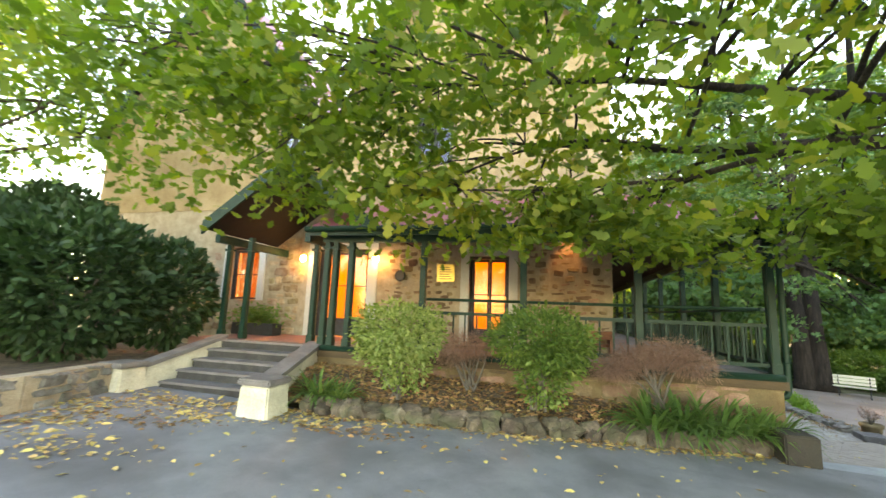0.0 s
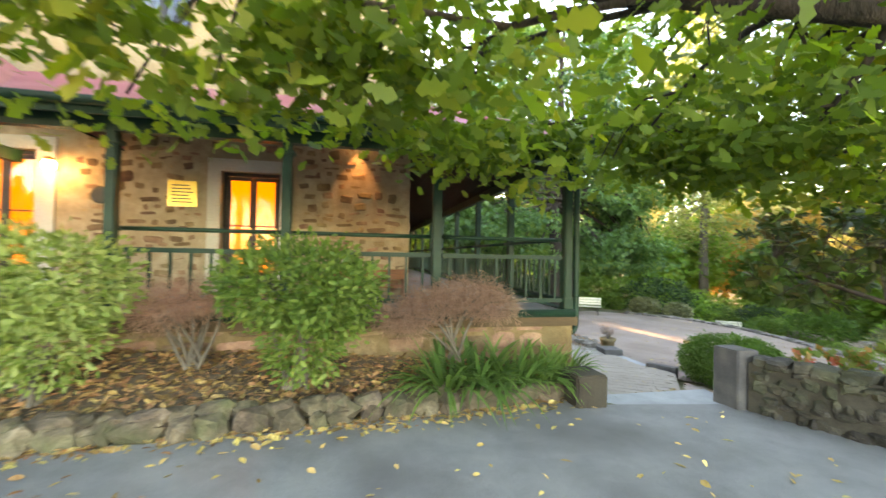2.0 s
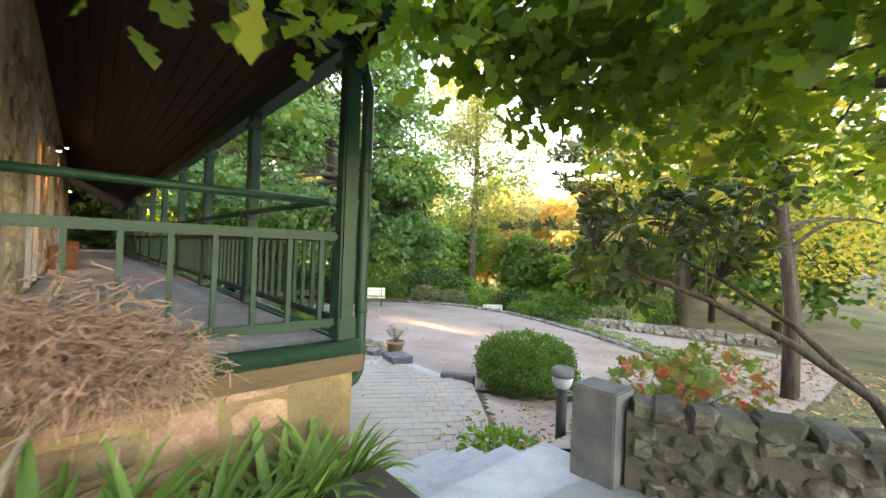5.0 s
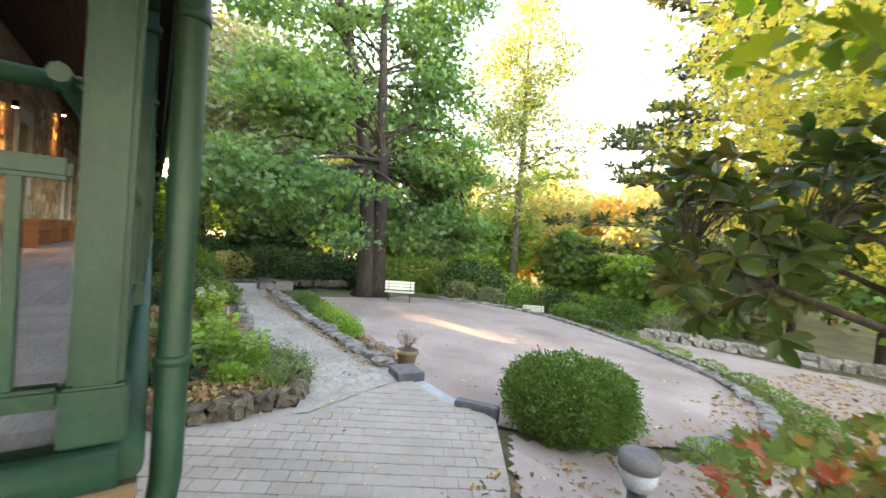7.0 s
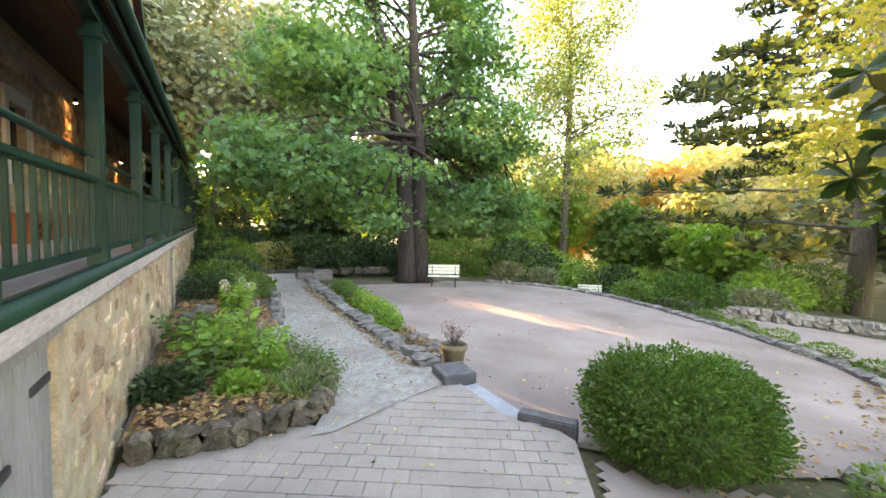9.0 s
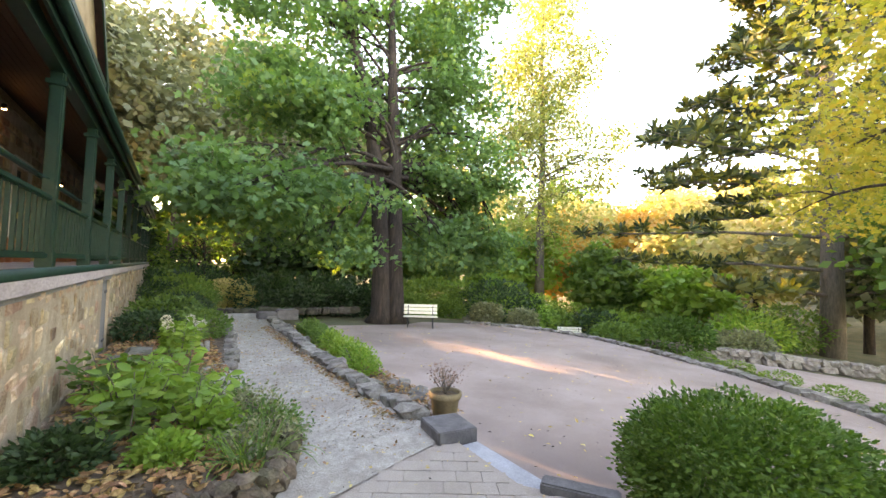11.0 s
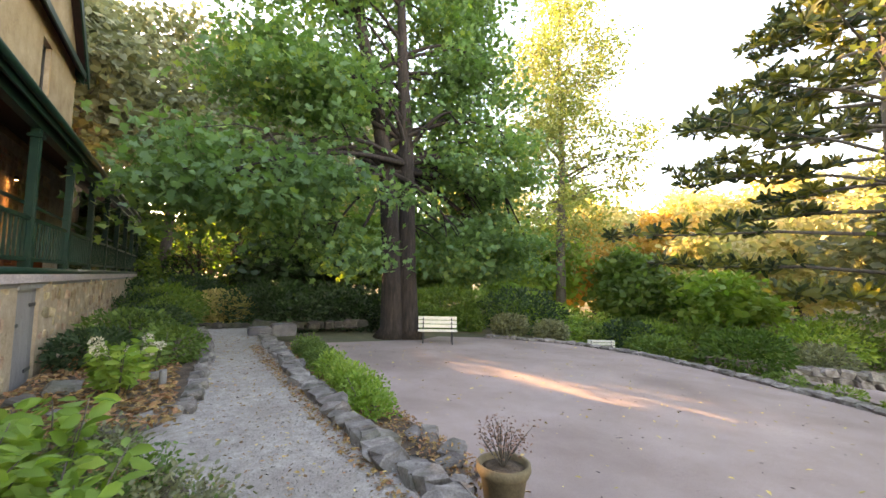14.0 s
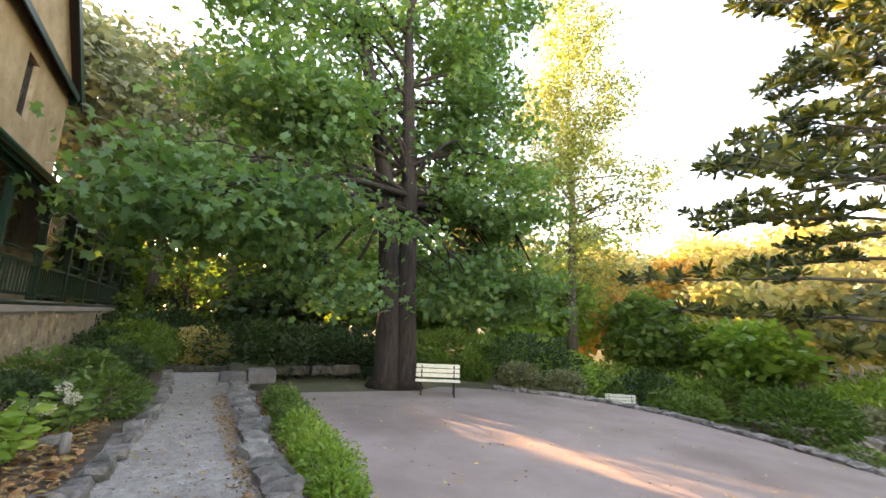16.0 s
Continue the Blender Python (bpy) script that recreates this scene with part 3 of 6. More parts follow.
def z_lower(x, y):
    z = -0.98 if x < 7 else -1.12 - 0.05 * (min(x, 18.5) - 7.5)
    if x > 18.5:
        steep = 0.13 + 0.18 * step01((y - 15.5) / 4)
        z -= steep * (min(x, 23) - 18.5) + 0.06 * max(0, min(x, 36) - 23)
    if x > 40:
        z += 0.06 * (min(x, 140) - 40)
    if y > 26:
        z += 0.035 * (min(y, 100) - 26) * (1 if x < 20 else 0.4)
    return z


def z_land(x, y):
    s = max((x - 5.4) / 4.0, (y - 6.4) / 1.7) if x > 4.95 else (y - 6.4) / 1.7
    s = step01(s) * step01((x - 0.5) / 2.0)
    u, w = z_upper(x, y) - 0.03, z_lower(x, y) - 0.04
    return u + (w - u) * s


def land():
    xs = np.unique(np.concatenate([np.arange(-12, 22, 0.5), np.arange(22, 60, 3.0), np.array([-900, -400, -200, -100, -60, -40, -30, -24, -18, 70, 90, 120, 160, 250, 500, 1000]), np.array([4.9, 4.96])]))
    ys = np.unique(np.concatenate([np.arange(-6, 30, 0.5), np.arange(30, 60, 3.0), np.array([-900, -400, -200, -100, -60, -40, -25, -15, -10, 70, 90, 120, 160, 250, 500, 1000])]))
    bm = bmesh.new()
    g = [[bm.verts.new((x, y, z_land(x, y) + (0.03 * noise.noise(Vector((x, y, 0))) if x > 18 or y > 27 else 0))) for y in ys] for x in xs]
    for i in range(len(xs) - 1):
        for j in range(len(ys) - 1):
            bm.faces.new((g[i][j], g[i + 1][j], g[i + 1][j + 1], g[i][j + 1]))
    structure("ground", bm, GROUND, "garden soil with moss, fallen leaves and rough grass", "ground")


land()
ASPHALT_EDGE = [(-30, -20), (9, -20), (7.6, 0), (5.75, 4.2), (4.85, 6.22), (3.12, 6.36), (2.8, 6.6), (1.7, 6.45), (0.1, 6.15), (-1.7, 5.95), (-3.2, 5.75), (-4.3, 5.9), (-6.7, 6.0), (-6.9, 5.2), (-6.55, 4.0), (-7.5, 0), (-30, -4)]
structure("road", sheet(ASPHALT_EDGE, z_upper), ASPHALT, "grey asphalt forecourt strewn with fallen leaves", "driveway")
COURT_EDGE = [(7.05, 12.5), (7.0, 10.6), (7.4, 10.0), (8.3, 9.0), (9.7, 8.4), (11.4, 8.1), (13.1, 8.6), (14.8, 10.2), (16.2, 12.6), (17.4, 15.5), (18.1, 18.4), (17.8, 20.3), (16.8, 21.6), (15.2, 22.9), (13.4, 23.4), (12.2, 22.6), (10.4, 22.4), (8.6, 22.2), (7.6, 20), (7.4, 16)]
structure("court", sheet(COURT_EDGE, z_court), COURT, "rounded court of pinkish compacted gravel", "ground")
PATH_EDGE = [(4.9, 11.2), (5.1, 11.17), (6.3, 11.63), (7.0, 11.85), (7.05, 12.3), (6.9, 15), (6.85, 18), (6.95, 22.6), (7.6, 24.6), (5.5, 25.2), (5.7, 21.5), (5.5, 19), (5.1, 16.2), (4.3, 15.5), (4.3, 14.2), (5.0, 13.7), (5.2, 13.0), (5.25, 11.9)]
structure("path", sheet(PATH_EDGE, lambda x, y: -0.955), GRAVEL, "pale grey gravel path along the veranda", "path")
structure("pavement", sheet([(3.3, 8.0), (5.6, 8.0), (6.3, 8.65), (7.25, 9.9), (7.25, 10.3), (6.95, 10.7), (7.0, 11.95), (6.3, 11.7), (5.1, 11.24), (4.9, 11.5), (3.3, 11.5)], lambda x, y: -0.97), PAVER_BED, "sandy bed between the brick pavers", "pavement")

# ---- house shell ----
XE, YS, X0 = 1.3, 9.6, -14.0           # side wall, front wall, far end
FLOOR_Z, EAVE_Z, POST_X, POST_Y = 0.80, 3.02, 3.2, 7.28
YN = 33.0


def wall_with_holes(name, axis, at, thick, a0, a1, z0, z1, holes, material, label):
    """An upright wall slab along x or y, pierced by holes (a0, a1, z0, z1)."""
    bm = bmesh.new()
    cuts = sorted({a0, a1, *[h[0] for h in holes], *[h[1] for h in holes]})
    for p, q in zip(cuts, cuts[1:]):
        hs = sorted([h for h in holes if h[0] <= p and h[1] >= q], key=lambda h: h[2])
        z = z0
        for h in hs + [(0, 0, z1, z1)]:
            if h[2] > z:
                if axis == "x":
                    box(bm, p, at, z, q, at + thick, h[2])
                else:
                    box(bm, at - thick, p, z, at, q, h[2])
            z = h[3]
    bmesh.ops.remove_doubles(bm, verts=bm.verts[:], dist=0.0005)
    return structure(name, bm, material, label, "wall")


FRONT_DOOR = (-1.88, -0.94, FLOOR_Z, 2.88)
ENTRANCE = (-5.95, -4.5, FLOOR_Z, 3.05)
LEFT_WIN = (-8.7, -7.75, 1.65, 3.1)
UP_WIN = [(-3.4, -2.4, 5.2, 6.9), (-7.6, -6.6, 5.2, 6.9)]
front_wall = wall_with_holes("wall_south", "x", YS, 0.4, X0, XE, -0.3, 6.9, [FRONT_DOOR, ENTRANCE, LEFT_WIN, *UP_WIN], MORTAR, "old sandstone rubble front wall of the house")
SIDE_WINS = [(15.9, 16.7, 1.7, 3.0), (20.5, 21.5, 0.8, 2.9), (25.6, 26.5, 5.75, 7.5), (12.0, 12.9, 0.8, 2.9)]
side_wall = wall_with_holes("wall_east", "y", XE, 0.4, YS + 0.4, 29.5, -0.3, 8.2, SIDE_WINS, MORTAR, "old sandstone side wall of the house along the veranda")
structure("wall_north", bx(X0, 29.1, -0.3, XE - 0.4, 29.5, 6.9), RENDER_TAN, "plain rear wall of the house", "wall")
structure("wall_west", bx(X0, YS + 0.4, -0.3, X0 + 0.4, 29.1, 6.9), RENDER_TAN, "plain far wall of the house", "wall")
low = wall_with_holes("wall_upper_south", "x", YS - 0.03, 0.028, X0, XE + 0.028, 4.2, 6.9, UP_WIN, RENDER_TAN, "tan rendered upper storey front wall")
structure("wall_top_south", bx(-5.2, YS - 0.03, 6.9, XE + 0.028, YS + 0.4, 8.2), RENDER_TAN, "tan rendered top of the front wall under the gable", "wall")
structure("wall_valley", bx(-5.6, YS + 0.4, 6.9, -5.2, 29.1, 8.2), RENDER_TAN, "tan wall between the two roofs", "wall")
low = wall_with_holes("wall_upper_east", "y", XE + 0.028, 0.026, YS, 29.5, 4.0, 8.2, [SIDE_WINS[2]], RENDER_TAN, "tan rendered upper storey side wall")


def gable(name, x0, x1, y0, y1, z, rise, along, over=0.3):
    """A pitched roof of iron sheets with gable walls and barge boards; along: the axis of its ridge."""
    ob = thing(name, "steep gabled roof of maroon iron with dark green barge boards", "roof")
    P = (lambda a, b, h: (a, b, h)) if along == "y" else (lambda a, b, h: (b, a, h))
    a0, a1, b0, b1 = (x0, x1, y0, y1) if along == "y" else (y0, y1, x0, x1)
    mid = (a0 + a1) / 2
    k = rise / (mid - a0)
    for s, edge in ((-1, a0 - over), (1, a1 + over)):
        bm = bmesh.new()
        q = [P(mid, b0 - over, z + rise + 0.12), P(mid, b1 + over, z + rise + 0.12), P(edge, b1 + over, z - k * over + 0.12), P(edge, b0 - over, z - k * over + 0.12)]
        vs = [bm.verts.new(p) for p in q] + [bm.verts.new((p[0], p[1], p[2] - 0.1)) for p in q]
        for f in ((0, 1, 2, 3), (7, 6, 5, 4), (0, 4, 5, 1), (1, 5, 6, 2), (2, 6, 7, 3), (3, 7, 4, 0)):
            bm.faces.new([vs[i] for i in f])
        part("roof_slope", bm, IRON, ob)
        bm = bmesh.new()
        ze = z - k * over
        q = [P(edge, b0 - over, ze + 0.13), P(edge, b1 + over, ze + 0.13), P(edge + s * 0.05, b1 + over, ze + 0.13), P(edge + s * 0.05, b0 - over, ze + 0.13)]
        vs = [bm.verts.new(p) for p in q] + [bm.verts.new((p[0], p[1], p[2] - 0.22)) for p in q]
        for f in ((0, 1, 2, 3), (7, 6, 5, 4), (0, 4, 5, 1), (1, 5, 6, 2), (2, 6, 7, 3), (3, 7, 4, 0)):
            bm.faces.new([vs[i] for i in f])
        part("fascia", bm, GREEN, ob)
        bm = bmesh.new()
        q = [P(mid, b0 - over, z + rise + 0.015), P(mid, b1 + over, z + rise + 0.015), P(edge, b1 + over, ze + 0.015), P(edge, b0 - over, ze + 0.015)]
        vs = [bm.verts.new(p) for p in q] + [bm.verts.new((p[0], p[1], p[2] - 0.02)) for p in q]
        for f in ((0, 1, 2, 3), (7, 6, 5, 4), (0, 4, 5, 1), (1, 5, 6, 2), (2, 6, 7, 3), (3, 7, 4, 0)):
            bm.faces.new([vs[i] for i in f])
        part("soffit", bm, TIMBER_DARK, ob)
    for b in (b0 - over - 0.03, b1 + over + 0.03):
        for s, edge in ((-1, a0 - over), (1, a1 + over)):
            bm = bmesh.new()
            for t0, t1 in ((b - 0.025, b + 0.025),):
                q = [(mid, z + rise + 0.16), (edge, z - k * over + 0.16), (edge, z - k * over - 0.3), (mid, z + rise - 0.3)]
                vs = [bm.verts.new(P(p[0], t0, p[1])) for p in q] + [bm.verts.new(P(p[0], t1, p[1])) for p in q]
                for f in ((0, 1, 2, 3), (7, 6, 5, 4), (0, 4, 5, 1), (1, 5, 6, 2), (2, 6, 7, 3), (3, 7, 4, 0)):
                    bm.faces.new([vs[i] for i in f])
            part("barge_board", bm, GREEN, ob)
    for b in (b0 + 0.015, b1 - 0.015):
        bm = bmesh.new()
        q = [(a0, z), (a1, z), (mid, z + rise)]
        vs = [bm.verts.new(P(p[0], b - 0.06, p[1])) for p in q] + [bm.verts.new(P(p[0], b + 0.06, p[1])) for p in q]
        for f in ((0, 1, 2), (5, 4, 3), (0, 3, 4, 1), (1, 4, 5, 2), (2, 5, 3, 0)):
            bm.faces.new([vs[i] for i in f])
        part("gable_wall", bm, RENDER_TAN, ob)
    return ob


gable("main_roof", -5.2, XE, YS, 29.0, 8.2, 3.3, "y")
gable("left_roof", X0, -6.2, YS, 29.0, 6.9, 5.0, "y")
gable("cross_roof", -4.0, XE + 0.03, 22.0, 29.5, 8.2, 3.6, "x")

# room behind the lit doors
structure("room_floor", bx(X0 + 0.4, YS + 0.4, 0.6, XE - 0.4, 14.0, FLOOR_Z), TIMBER, "polished timber floor inside the lit room", "floor")
structure("room_wall", bx(X0 + 0.4, 14.0, 0.6, XE - 0.4, 14.2, 4.0), ROOM, "warm ochre wall inside the lit room", "wall")
structure("ceiling", bx(X0 + 0.4, YS + 0.4, 3.7, XE - 0.4, 14.0, 3.9), ROOM, "ochre ceiling inside the lit room", "ceiling")
for x in (-1.4, -5.2, -8.3):
    lamp("room_lamp", (x, 11.0, 3.2), 42, 0.25, (1.0, 0.36, 0.06))


def opening(name, hole, axis, at, label, leaves=2, surround=0.2, solid=0.35, bars=2, deep=0.12, frame_mat=METAL_DARK):
    """Joinery in an opening: white surround, frame, glazed leaves with bars, and their glass."""
    a0, a1, z0, z1 = hole
    ob = thing(name, label, "door" if solid > 0 else "window", kind="structure")
    B = (lambda p, q, d0, d1, r, s: bx(p, at + d0, r, q, at + d1, s)) if axis == "x" else (lambda p, q, d0, d1, r, s: bx(at - d1, p, r, at - d0, q, s))
    if surround:
        for p, q, r, s in ((a0 - surround, a0, z0, z1), (a1, a1 + surround, z0, z1), (a0 - surround, a1 + surround, z1, z1 + 0.2)):
            part("surround", B(p, q, -0.05, -0.003, r, s), WHITE, ob, "white painted stone surround")
    f = 0.06
    for p, q, r, s in ((a0, a0 + f, z0, z1), (a1 - f, a1, z0, z1), (a0 + f, a1 - f, z1 - f, z1)):
        part("frame", B(p, q, deep, deep + 0.08, r, s), frame_mat, ob)
    w = (a1 - a0 - 2 * f) / leaves
    for i in range(leaves):
        p = a0 + f + i * w
        q = p + w
        leaf = part("leaf", B(p + 0.004, p + 0.05, deep + 0.01, deep + 0.05, z0 + 0.02, z1 - f - 0.01), frame_mat, ob)
        part("stile", B(q - 0.05, q - 0.004, deep + 0.01, deep + 0.05, z0 + 0.02, z1 - f - 0.01), frame_mat, leaf)
        part("rail", B(p + 0.05, q - 0.05, deep + 0.01, deep + 0.05, z1 - f - 0.07, z1 - f - 0.01), frame_mat, leaf)
        zb = z0 + 0.02 + solid
        part("panel", B(p + 0.05, q - 0.05, deep + 0.015, deep + 0.045, z0 + 0.02, zb + 0.05), frame_mat, leaf)
        for k in range(1, bars):
            zz = zb + (z1 - f - zb) * k / bars
            part("glazing_bar", B(p + 0.05, q - 0.05, deep + 0.02, deep + 0.04, zz - 0.012, zz + 0.012), frame_mat, leaf)
        if solid > 0:
            part("door_handle", B(q - 0.04, q - 0.015, deep - 0.02, deep + 0.01, z0 + 1.0, z0 + 1.14), BRASS, leaf, "brass door handle")
        g = part("pane", B(p + 0.05, q - 0.05, deep + 0.028, deep + 0.034, zb + 0.05, z1 - f - 0.07), GLASS, leaf)
        g.visible_shadow = False
    return ob


opening("door_1", FRONT_DOOR, "x", YS, "glazed double door with dark frame, lit orange from inside", solid=0.3, bars=2)
opening("door_2", ENTRANCE, "x", YS, "glazed entrance doors with dark frame, lit orange from inside", leaves=3, solid=0.4, bars=2, surround=0.26)
opening("window_1", LEFT_WIN, "x", YS, "sash window in a white surround, lit orange from inside", leaves=1, solid=0, bars=2)
for i, h in enumerate(UP_WIN):
    opening("window_%d" % (i + 2), h, "x", YS, "dark upper sash window in a tan wall", leaves=2, solid=0, bars=2, surround=0)
for i, h in enumerate(SIDE_WINS):
    opening("window_%d" % (i + 4), h, "y", XE, "dark-framed sash window in the stone side wall", leaves=2, solid=0 if h[2] > 1 else 0.4, bars=2, surround=0.14 if h[2] < 5 else 0)

# ---- veranda ----
veranda = thing("veranda_floor", "raised veranda floor of weathered grey boards with a green edge", "floor", kind="structure")
part("slab", bx(-4.6, POST_Y - 0.02, 0.55, POST_X + 0.05, YS - 0.06, FLOOR_Z - 0.03), GREY_WOOD, veranda)
part("slab", bx(XE + 0.07, YS - 0.06, 0.55, POST_X + 0.05, YN, FLOOR_Z - 0.03), GREY_WOOD, veranda)
part("porch_slab", bx(-7.6, 7.4, 0.4, -4.62, YS - 0.06, FLOOR_Z - 0.004), TILE_RED, veranda, "red tiled porch floor")
rng = random.Random(5)
y = YS - 0.06
for i in range(13):
    x = XE + 0.075 + i * 0.145
    part("floorboard", bx(x, YS - 0.05, FLOOR_Z - 0.03, x + 0.141, YN, FLOOR_Z), FLOOR, veranda)
for i in range(16):
    yb = POST_Y + 0.0 + i * 0.1405
    part("floorboard", bx(-4.6, yb, FLOOR_Z - 0.03, POST_X + 0.04, yb + 0.137, FLOOR_Z), FLOOR, veranda)
edge = tube(bmesh.new(), [(-4.4, POST_Y - 0.1, FLOOR_Z - 0.03), (POST_X + 0.06, POST_Y - 0.1, FLOOR_Z - 0.03)], 0.055, 10)
part("green_edge", edge, GREEN, veranda, "rounded green edge beam")
edge = tube(bmesh.new(), [(POST_X + 0.06, POST_Y - 0.1, FLOOR_Z - 0.03), (POST_X + 0.06, YN, FLOOR_Z - 0.03)], 0.055, 10)
part("green_edge", edge, GREEN, veranda, "rounded green edge beam")
part("green_apron", bx(-4.4, POST_Y - 0.1, FLOOR_Z - 0.035, POST_X + 0.06, POST_Y, FLOOR_Z + 0.012), GREEN, veranda)
part("green_apron", bx(POST_X - 0.02, POST_Y, FLOOR_Z - 0.035, POST_X + 0.06, YN, FLOOR_Z + 0.012), GREEN, veranda)
# the front bearer carries its shade in the colour, the side one does not
part("ledge", bx(-4.4, POST_Y - 0.13, FLOOR_Z - 0.19, POST_X + 0.1, POST_Y + 0.1, FLOOR_Z - 0.07), LEDGE_SHADED, veranda, "weathered timber bearer under the edge")
part("ledge", bx(POST_X + 0.02, POST_Y + 0.1, FLOOR_Z - 0.19, POST_X + 0.1, YN, FLOOR_Z - 0.07), LEDGE, veranda, "weathered timber bearer under the edge")

BAY_X = 1.83
BAY_Y = (YN - 0.1 - POST_Y) / 12
POSTS_FRONT = [POST_X - BAY_X * i for i in range(5)]
POSTS_SIDE = [POST_Y + BAY_Y * i for i in range(1, 13)]


def post(at, h, w=0.115):
    ob = thing("veranda_post", "dark green chamfered timber veranda post", "post", at, "veranda posts")
    part("shaft", bx(-w / 2, -w / 2, 0, w / 2, w / 2, h, bevel=0.015), GREEN, ob)
    part("plinth", bx(-w / 2 - 0.012, -w / 2 - 0.012, 0, w / 2 + 0.012, w / 2 + 0.012, 0.16, bevel=0.008), GREEN, ob)
    part("capital", bx(-w / 2 - 0.03, -w / 2 - 0.03, h - 0.3, w / 2 + 0.03, w / 2 + 0.03, h - 0.25, bevel=0.01), GREEN, ob)
    return ob


p0 = post((POST_X, POST_Y, FLOOR_Z + 0.012), EAVE_Z - FLOOR_Z - 0.05)
for x in POSTS_FRONT[1:]:
    copy_thing(p0, pose(x, POST_Y, FLOOR_Z + 0.012))
for y in POSTS_SIDE:
    copy_thing(p0, pose(POST_X, y, FLOOR_Z + 0.012))
for x, y in ((-4.72, 7.55), (-6.35, 7.55), (-6.9, 7.55), (-4.3, 7.28), (-3.78, 7.28)):
    copy_thing(p0, pose(x, y, FLOOR_Z + 0.012))


def balustrade(length, n, hand=True):
    """One bay along x: rails, upright balusters, and the pipe handrail above."""
    ob = thing("balustrade", "dark green timber balustrade with thin balusters", "railing", (0, 0, 0), "veranda balustrades")
    part("top_rail", bx(0.07, -0.035, 0.68, length - 0.07, 0.035, 0.735, bevel=0.012), GREEN, ob)
    part("bottom_rail", bx(0.07, -0.03, 0.1, length - 0.07, 0.03, 0.155, bevel=0.01), GREEN, ob)
    for i in range(n):
        x = 0.07 + (length - 0.14) * (i + 0.5) / n
        part("baluster", bx(x - 0.014, -0.014, 0.155, x + 0.014, 0.014, 0.68), GREEN, ob)
    part("handrail", tube(bmesh.new(), [(0.0, 0.11, 0.95), (length, 0.11, 0.95)], 0.026, 8), GREEN, ob, "round green handrail")
    for x in (0.05, length - 0.05):
        part("bracket", tube(bmesh.new(), [(x, 0.11, 0.95), (x, 0.06, 0.93), (x, 0.0, 0.9)], 0.013, 6), GREEN, ob)
    return ob


b0 = balustrade(BAY_X, 8)
b0.matrix_basis = pose(POSTS_FRONT[1], POST_Y, FLOOR_Z + 0.01)
for x in POSTS_FRONT[2:4]:
    copy_thing(b0, pose(x, POST_Y, FLOOR_Z + 0.01))
b1 = balustrade(BAY_Y, 11)
b1.matrix_basis = pose(POST_X, POST_Y, FLOOR_Z + 0.01, 0, 0, 90)
for y in POSTS_SIDE[:-1]:
    copy_thing(b1, pose(POST_X, y, FLOOR_Z + 0.01, 0, 0, 90))

# veranda roof: two slopes that meet in a hip
EX, EY, TOP = POST_X + 0.14, POST_Y - 0.33, 4.2
vroof = thing("veranda_roof", "maroon corrugated iron veranda roof with green fascia", "roof", kind="structure")


def corrugated(corners, pitch, lift):
    """A corrugated sheet over a quad: eave a-b, top c-d."""
    a, b, c, d = [Vector(v) for v in corners]
    n = max(2, int((b - a).length / pitch))
    up = (b - a).cross(d - a).normalized()
    if up.z < 0:
        up = -up
    bm = bmesh.new()
    prev = None
    for i in range(n * 4 + 1):
        t = i / (n * 4)
        off = up * (lift + 0.012 * math.sin(i * math.pi / 2))
        q = (bm.verts.new(a.lerp(b, t) + off), bm.verts.new(d.lerp(c, t) + off))
        if prev:
            bm.faces.new((prev[0], q[0], q[1], prev[1])).smooth = True
        prev = q
    return bm


hip_e, hip_t = (EX, EY, EAVE_Z), (XE, YS, TOP)
part("sheet", corrugated([(-4.6, EY, EAVE_Z), hip_e, hip_t, (-4.6, YS, TOP)], 0.09, 0.05), IRON, vroof)
part("sheet", corrugated([hip_e, (EX, YN + 0.2, EAVE_Z), (XE, YN + 0.2, TOP), hip_t], 0.09, 0.05), IRON, vroof)
part("hip_cap", tube(bmesh.new(), [(EX, EY, EAVE_Z + 0.08), (XE, YS, TOP + 0.08)], 0.05, 8), IRON, vroof)


def soffit():
    """Dark lining boards under the roof, one mesh."""
    bm = bmesh.new()
    for k in range(16):
        t0, t1 = k / 16, (k + 0.93) / 16
        def row(t):
            return EX + (XE - EX) * t, EY + (YS - EY) * t, EAVE_Z + (TOP - EAVE_Z) * t
        (xa, ya, za), (xb, yb, zb) = row(t0), row(t1)
        for q in ([(-4.6, ya, za), (xa, ya, za), (xb, yb, zb), (-4.6, yb, zb)], [(xa, ya, za), (xa, YN + 0.2, za), (xb, YN + 0.2, zb), (xb, yb, zb)]):
            vs = [bm.verts.new(p) for p in q] + [bm.verts.new((p[0], p[1], p[2] - 0.02)) for p in q]
            for f in ((0, 1, 2, 3), (7, 6, 5, 4), (0, 4, 5, 1), (1, 5, 6, 2), (2, 6, 7, 3), (3, 7, 4, 0)):
                bm.faces.new([vs[i] for i in f])
    structure("ceiling_veranda", bm, TIMBER_DARK, "dark stained lining boards under the veranda roof", "ceiling")


